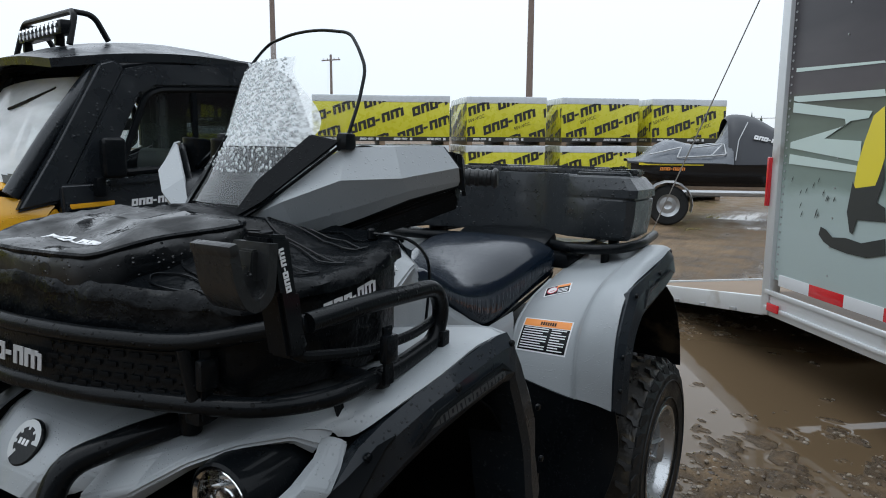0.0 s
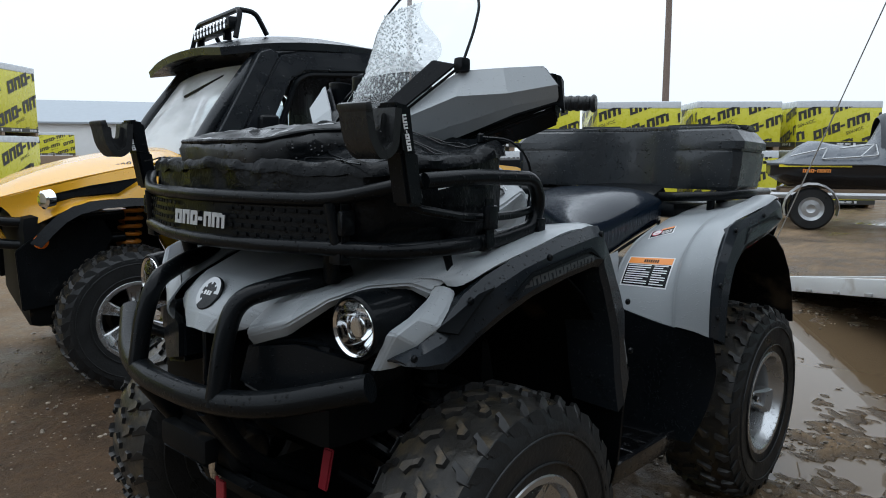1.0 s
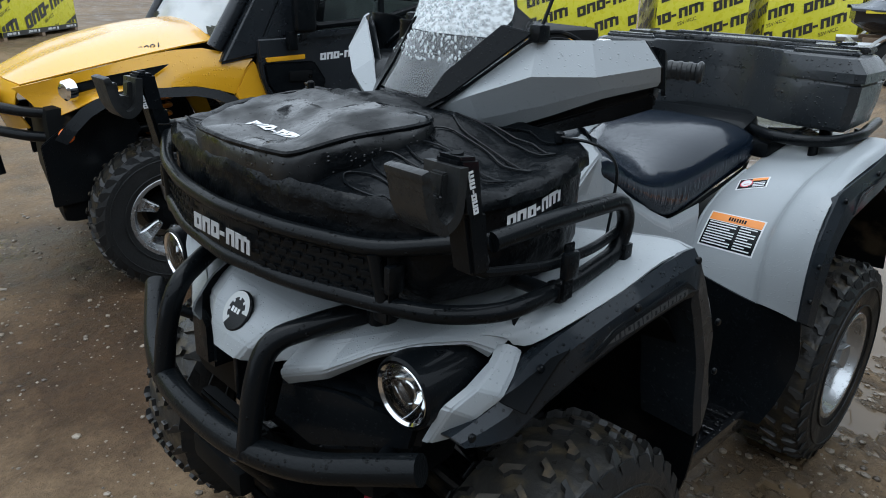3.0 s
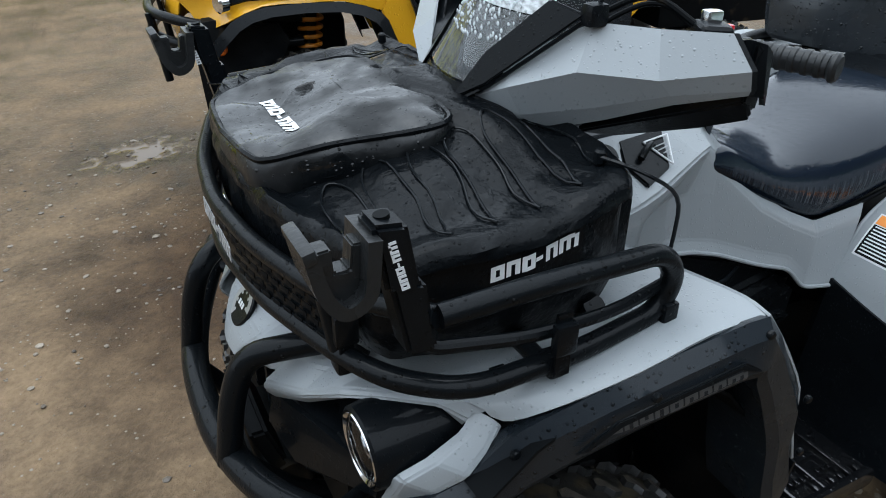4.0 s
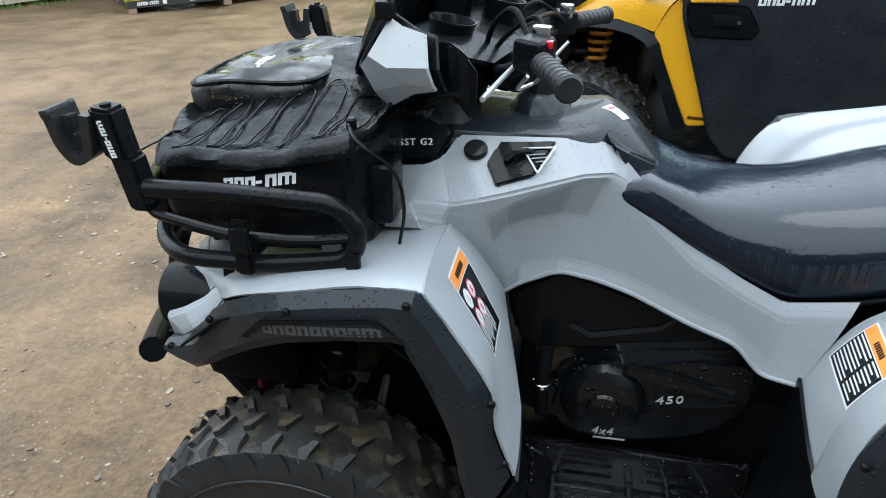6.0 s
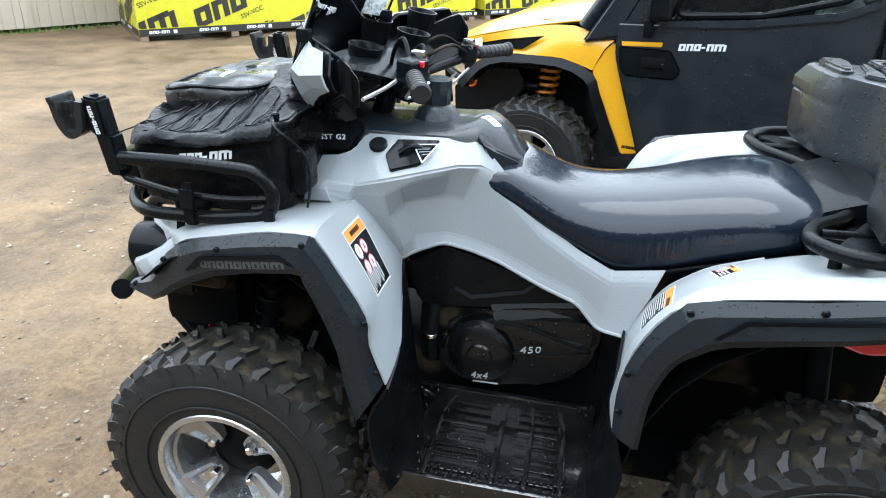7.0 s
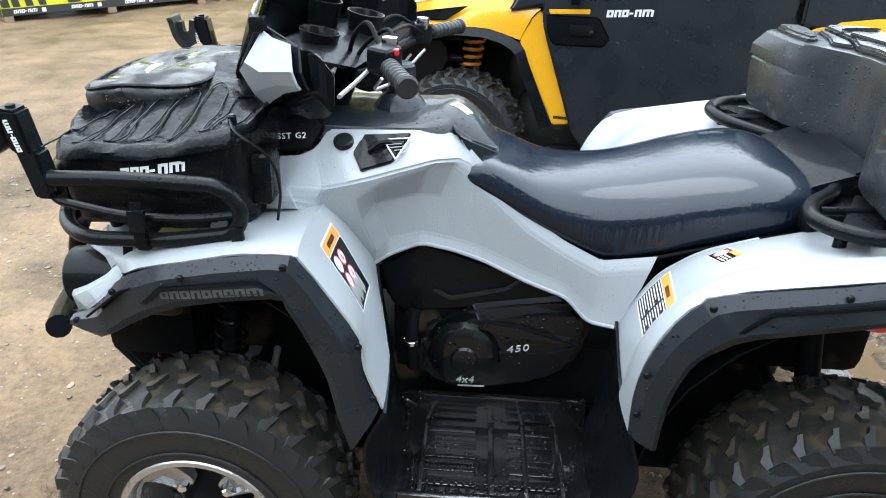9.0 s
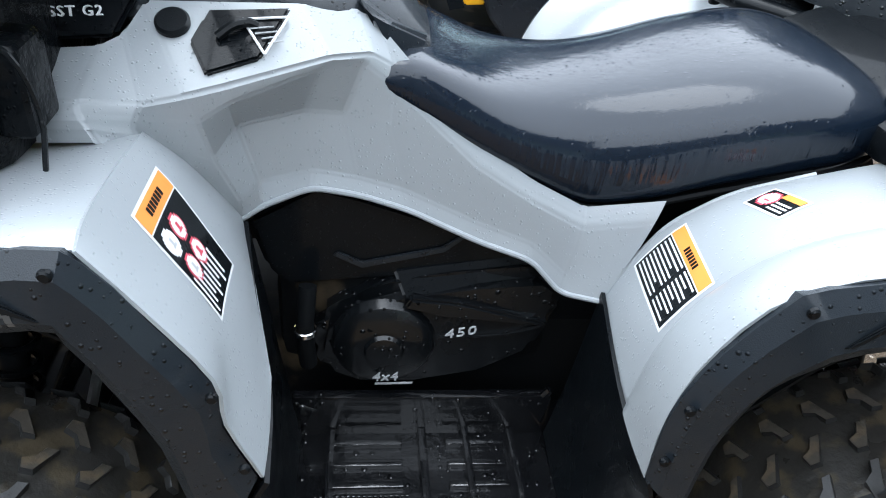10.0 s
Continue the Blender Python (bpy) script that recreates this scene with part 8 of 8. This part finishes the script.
# doors
for yy in (0, 1):
    def put(name, bm, material, parent, label="", smooth=35):
        if yy:
            b = across(bm)
            bm.free()
            bm = b
        return part(name, bm, material, parent, label, smooth)
    door = empty("cab_door")
    door.parent = ssv
    tagged(door, "black cab door with a framed side window")
    put("panel", side_slab([(0.41, 1.06), (0.415, 0.91), (0.45, 0.80), (0.58, 0.42), (0.66, 0.33), (1.30, 0.33), (1.43, 0.62), (1.455, 1.20), (1.30, 1.13), (0.95, 1.085), (0.60, 1.065)], -0.025, 0.03, 0.012, 3), CAB, door, "smooth black door panel")
    put("belt_line", side_slab([(0.60, 1.075), (0.95, 1.10), (1.30, 1.15), (1.44, 1.21), (1.44, 1.175), (1.30, 1.115), (0.95, 1.065), (0.60, 1.045)], -0.04, -0.02, 0.006), CAB, door)
    put("upper_frame", side_slab([(0.44, 1.05), (0.70, 1.535), (0.80, 1.56), (1.30, 1.585), (1.44, 1.55), (1.46, 1.20), (1.36, 1.18), (1.36, 1.44), (1.30, 1.485), (0.83, 1.465), (0.76, 1.43), (0.595, 1.10), (0.60, 1.06)], -0.015, 0.03, 0.010, 2), CAB, door, "black window frame")
    put("pillar_panel", side_slab([(0.25, 0.955), (0.42, 0.985), (0.455, 1.06), (0.715, 1.54), (0.66, 1.575), (0.60, 1.555), (0.40, 1.20)], -0.008, 0.055, 0.014, 3), CAB, door, "broad black front pillar")
    put("window_seal", tube([(0.655, 0.0, 1.10), (0.79, 0.0, 1.425), (0.85, 0.0, 1.455), (1.28, 0.0, 1.475), (1.335, 0.0, 1.43), (1.335, 0.0, 1.20), (1.0, 0.0, 1.115)], 0.016, 0.05, 8, closed=True), BLACK_FINE, door)
    put("window_post", side_slab([(1.0, 1.10), (1.025, 1.10), (1.025, 1.47), (1.0, 1.47)], -0.008, 0.01, 0.003), BLACK_FINE, door)
    pane = put("pane", side_slab([(0.61, 1.07), (0.78, 1.44), (1.30, 1.48), (1.345, 1.44), (1.345, 1.17), (1.0, 1.09)], 0.006, 0.0065), PANE, door, "tinted side window")
    pane.visible_shadow = False
    put("handle_plate", side_slab([(0.43, 0.955), (0.66, 0.955), (0.715, 0.865), (0.69, 0.825), (0.47, 0.825), (0.44, 0.87)], -0.034, -0.02, 0.008), BLACK_FINE, door)
    put("handle", box(0.105, 0.016, 0.045, (0.59, -0.036, 0.895), 0.006), DARK, door, "recessed black door handle")
    put("lock", cyl(0.009, 0.008, (0.633, -0.042, 0.892), (90, 0, 0), seg=14), CHROME, door)
    put("yellow_line", side_slab([(0.44, 0.978), (0.62, 0.985), (0.62, 0.965), (0.445, 0.958)], -0.029, -0.022, 0.002), YELLOW, door)
    if yy == 0:
        part("name_print", bars(mark(0.19, 0.15), frame_of(V(0.69, -0.0265, 0.955), V(1, 0, 0.06), V(0, 0, 1)), 0.001), WHITE, door, "white maker's mark")
    put("mirror_arm", box(0.04, 0.05, 0.08, (0.555, -0.05, 1.045), 0.01), BLACK_FINE, door)
    put("mirror", box(0.10, 0.06, 0.17, (0.60, -0.09, 1.165), 0.028, 3), BLACK_FINE, door, "black door mirror")
    put("rear_quarter", side_slab([(1.475, 0.95), (1.475, 1.555), (1.56, 1.535), (1.68, 1.24), (1.92, 1.08), (1.90, 0.98), (1.70, 0.93)], -0.01, 0.03, 0.012), CAB, ssv, "black rear cab panel")
    put("quarter_pane", side_slab([(1.51, 1.20), (1.51, 1.46), (1.56, 1.45), (1.645, 1.20)], -0.016, -0.0155), PANE, ssv)
    put("rear_fender", sheet([[(1.22, 0.02, 0.52), (1.34, 0.01, 0.76), (1.46, 0.0, 0.90), (1.62, -0.01, 0.975), (1.90, -0.01, 1.00), (2.25, 0.02, 0.98), (2.42, 0.04, 0.92)],
                              [(1.31, 0.01, 0.49), (1.43, -0.01, 0.72), (1.54, -0.02, 0.82), (1.70, -0.03, 0.88), (1.93, -0.03, 0.90), (2.20, -0.01, 0.87), (2.38, 0.03, 0.80)]], 0.01, 2, 1), YELLOW, ssv, "yellow rear fender")
    put("rocker", box(0.95, 0.10, 0.12, (0.93, 0.04, 0.27), 0.03, 3), BLACK_FINE, ssv)
part("maker_print", bars(mark(0.075, 0.1, 5, 0), frame_of(V(0.488, 0.0085, 0.478), V(1, 0, -0.03), V(-0.2, 0, 1)), 0.001), BLACK_FINE, ssv)
# windscreen, pillars, roof
part("front_screen_frame", slab([(0.28, 0.10, 1.06), (0.28, 1.30, 1.06), (0.30, 1.30, 1.10), (0.30, 0.10, 1.10)], (-0.02, 0, 0.0), 0.006), BLACK_FINE, ssv)
ws = part("windscreen", sheet([[(0.27, 0.06, 1.06), (0.25, 0.4, 1.075), (0.245, 0.7, 1.08), (0.25, 1.0, 1.075), (0.27, 1.34, 1.06)],
                               [(0.60, 0.10, 1.50), (0.575, 0.4, 1.51), (0.57, 0.7, 1.515), (0.575, 1.0, 1.51), (0.60, 1.30, 1.50)]], 0, 3, 2), HAZED_SCREEN, ssv, "front screen, part clear and part pale haze")
ws.visible_shadow = False
for y in (0.05, WID - 0.05):
    part("a_pillar", tube([(0.25, y, 1.02), (0.42, y, 1.28), (0.64, y + (0.02 if y < 0.7 else -0.02), 1.56)], 0.034, 0.1, 12), CAB, ssv, "black front pillar")
    part("b_pillar", tube([(1.46, y + 0.02, 0.9), (1.45, y + 0.02, 1.57)], 0.03, 0, 10), CAB, ssv)
    part("roll_tube", tube([(0.66, y, 1.55), (1.0, y, 1.60), (1.45, y, 1.58), (1.55, y, 1.53), (1.68, y, 1.20), (1.90, y, 1.02)], 0.028, 0.1, 10), CAB, ssv)
part("wiper", tube([(0.545, 0.34, 1.46), (0.48, 0.55, 1.405), (0.455, 0.72, 1.375)], 0.007, 0.03, 6), LABEL_BLACK, ssv)
part("roof", sheet([[(0.43, 0.05, 1.560), (0.41, 0.35, 1.588), (0.40, 0.7, 1.596), (0.41, 1.05, 1.588), (0.43, 1.35, 1.560)],
                    [(0.72, 0.01, 1.600), (0.70, 0.35, 1.665), (0.69, 0.7, 1.675), (0.70, 1.05, 1.665), (0.72, 1.39, 1.600)],
                    [(1.05, 0.01, 1.615), (1.05, 0.35, 1.690), (1.05, 0.7, 1.70), (1.05, 1.05, 1.690), (1.05, 1.39, 1.615)],
                    [(1.40, 0.02, 1.590), (1.40, 0.35, 1.650), (1.40, 0.7, 1.66), (1.40, 1.05, 1.650), (1.40, 1.38, 1.590)],
                    [(1.57, 0.04, 1.545), (1.57, 0.35, 1.585), (1.57, 0.7, 1.595), (1.57, 1.05, 1.585), (1.57, 1.36, 1.545)]], 0.036, 3, 3), CAB, ssv, "black moulded roof, wet")
part("cab_back", box(0.05, 1.30, 0.36, (1.50, 0.70, 0.98), 0.02), DARK, ssv)
rw = part("rear_pane", box(0.004, 1.24, 0.40, (1.50, 0.70, 1.36), 0.0), PANE, ssv, "clear rear window")
rw.visible_shadow = False
for y in (0.38, 1.02):
    sb = empty("cab_seat")
    sb.parent = ssv
    part("seat_back", box(0.14, 0.46, 0.52, (1.30, y, 0.92), 0.05, 3, (0, 10, 0)), SEATM, sb, "dark grey seat")
    part("seat_base", box(0.50, 0.48, 0.16, (1.05, y, 0.66), 0.05, 3), SEATM, sb)
part("cab_dash", box(0.22, 1.22, 0.26, (0.42, 0.70, 0.96), 0.05), DARK, ssv)
part("steering_wheel", tube([(0.62 + 0.10 * math.sin(a) * 0.5, 0.38 + 0.16 * math.cos(a), 1.08 + 0.15 * math.sin(a)) for a in np.linspace(0, 2 * math.pi, 25)[:-1]], 0.014, 0, 8, closed=True), DARK, ssv)
part("floor_pan", box(1.5, 1.25, 0.10, (0.95, 0.70, 0.30), 0.02), DARK, ssv)
part("cargo_bed", box(0.85, 1.25, 0.40, (2.05, 0.70, 0.83), 0.04), DARK, ssv, "black cargo bed")
lb = empty("light_bar")
lb.parent = ssv
tagged(lb, "roof light bar inside a black tube hoop")
part("lamp_body", box(0.06, 0.58, 0.062, (0.60, 0.60, 1.725), 0.01), BLACK_FINE, lb)
for k in range(10):
    for j in range(2):
        part("led", cyl(0.013, 0.01, (0.568, 0.357 + 0.054 * k, 1.712 + 0.027 * j), (0, 90, 0), seg=12), MIRROR, lb)
part("hoop", tube([(0.60, 0.30, 1.65), (0.64, 0.32, 1.80), (0.64, 1.02, 1.81), (0.60, 1.04, 1.65)], 0.014, 0.05, 10), STEEL_BLACK, lb)
for y in (0.33, 1.01):
    part("hoop_stay", tube([(0.64, y, 1.795), (0.72, y, 1.79), (0.78, y, 1.68)], 0.013, 0.05, 10), STEEL_BLACK, lb)
    part("lamp_foot", box(0.04, 0.03, 0.06, (0.61, y + (0.12 if y < 0.7 else -0.12), 1.685), 0.006), STEEL_BLACK, lb)

# a lump of broken concrete by the buggy's wheel
lump = bmesh.new()
bmesh.ops.create_icosphere(lump, subdivisions=3, radius=1)
for v in lump.verts:
    d = 0.75 + 0.5 * noise.noise(v.co * 1.3) + 0.18 * noise.noise(v.co * 4)
    v.co = V(v.co.x * 0.11 * d, v.co.y * 0.08 * d, v.co.z * 0.07 * d)
STONE = mat("broken_concrete", (0.30, 0.26, 0.21), 0.75, grain=0.3, vary=0.3, bump=0.6, bump_size=40)
rock = part("stone", lump, STONE, None, "", 50)
rock.matrix_world = SM @ pose(0.40, -0.02, 0.045, 0, 0, 20)
tagged(rock, "pale broken stone beside the buggy's wheel", "stone")
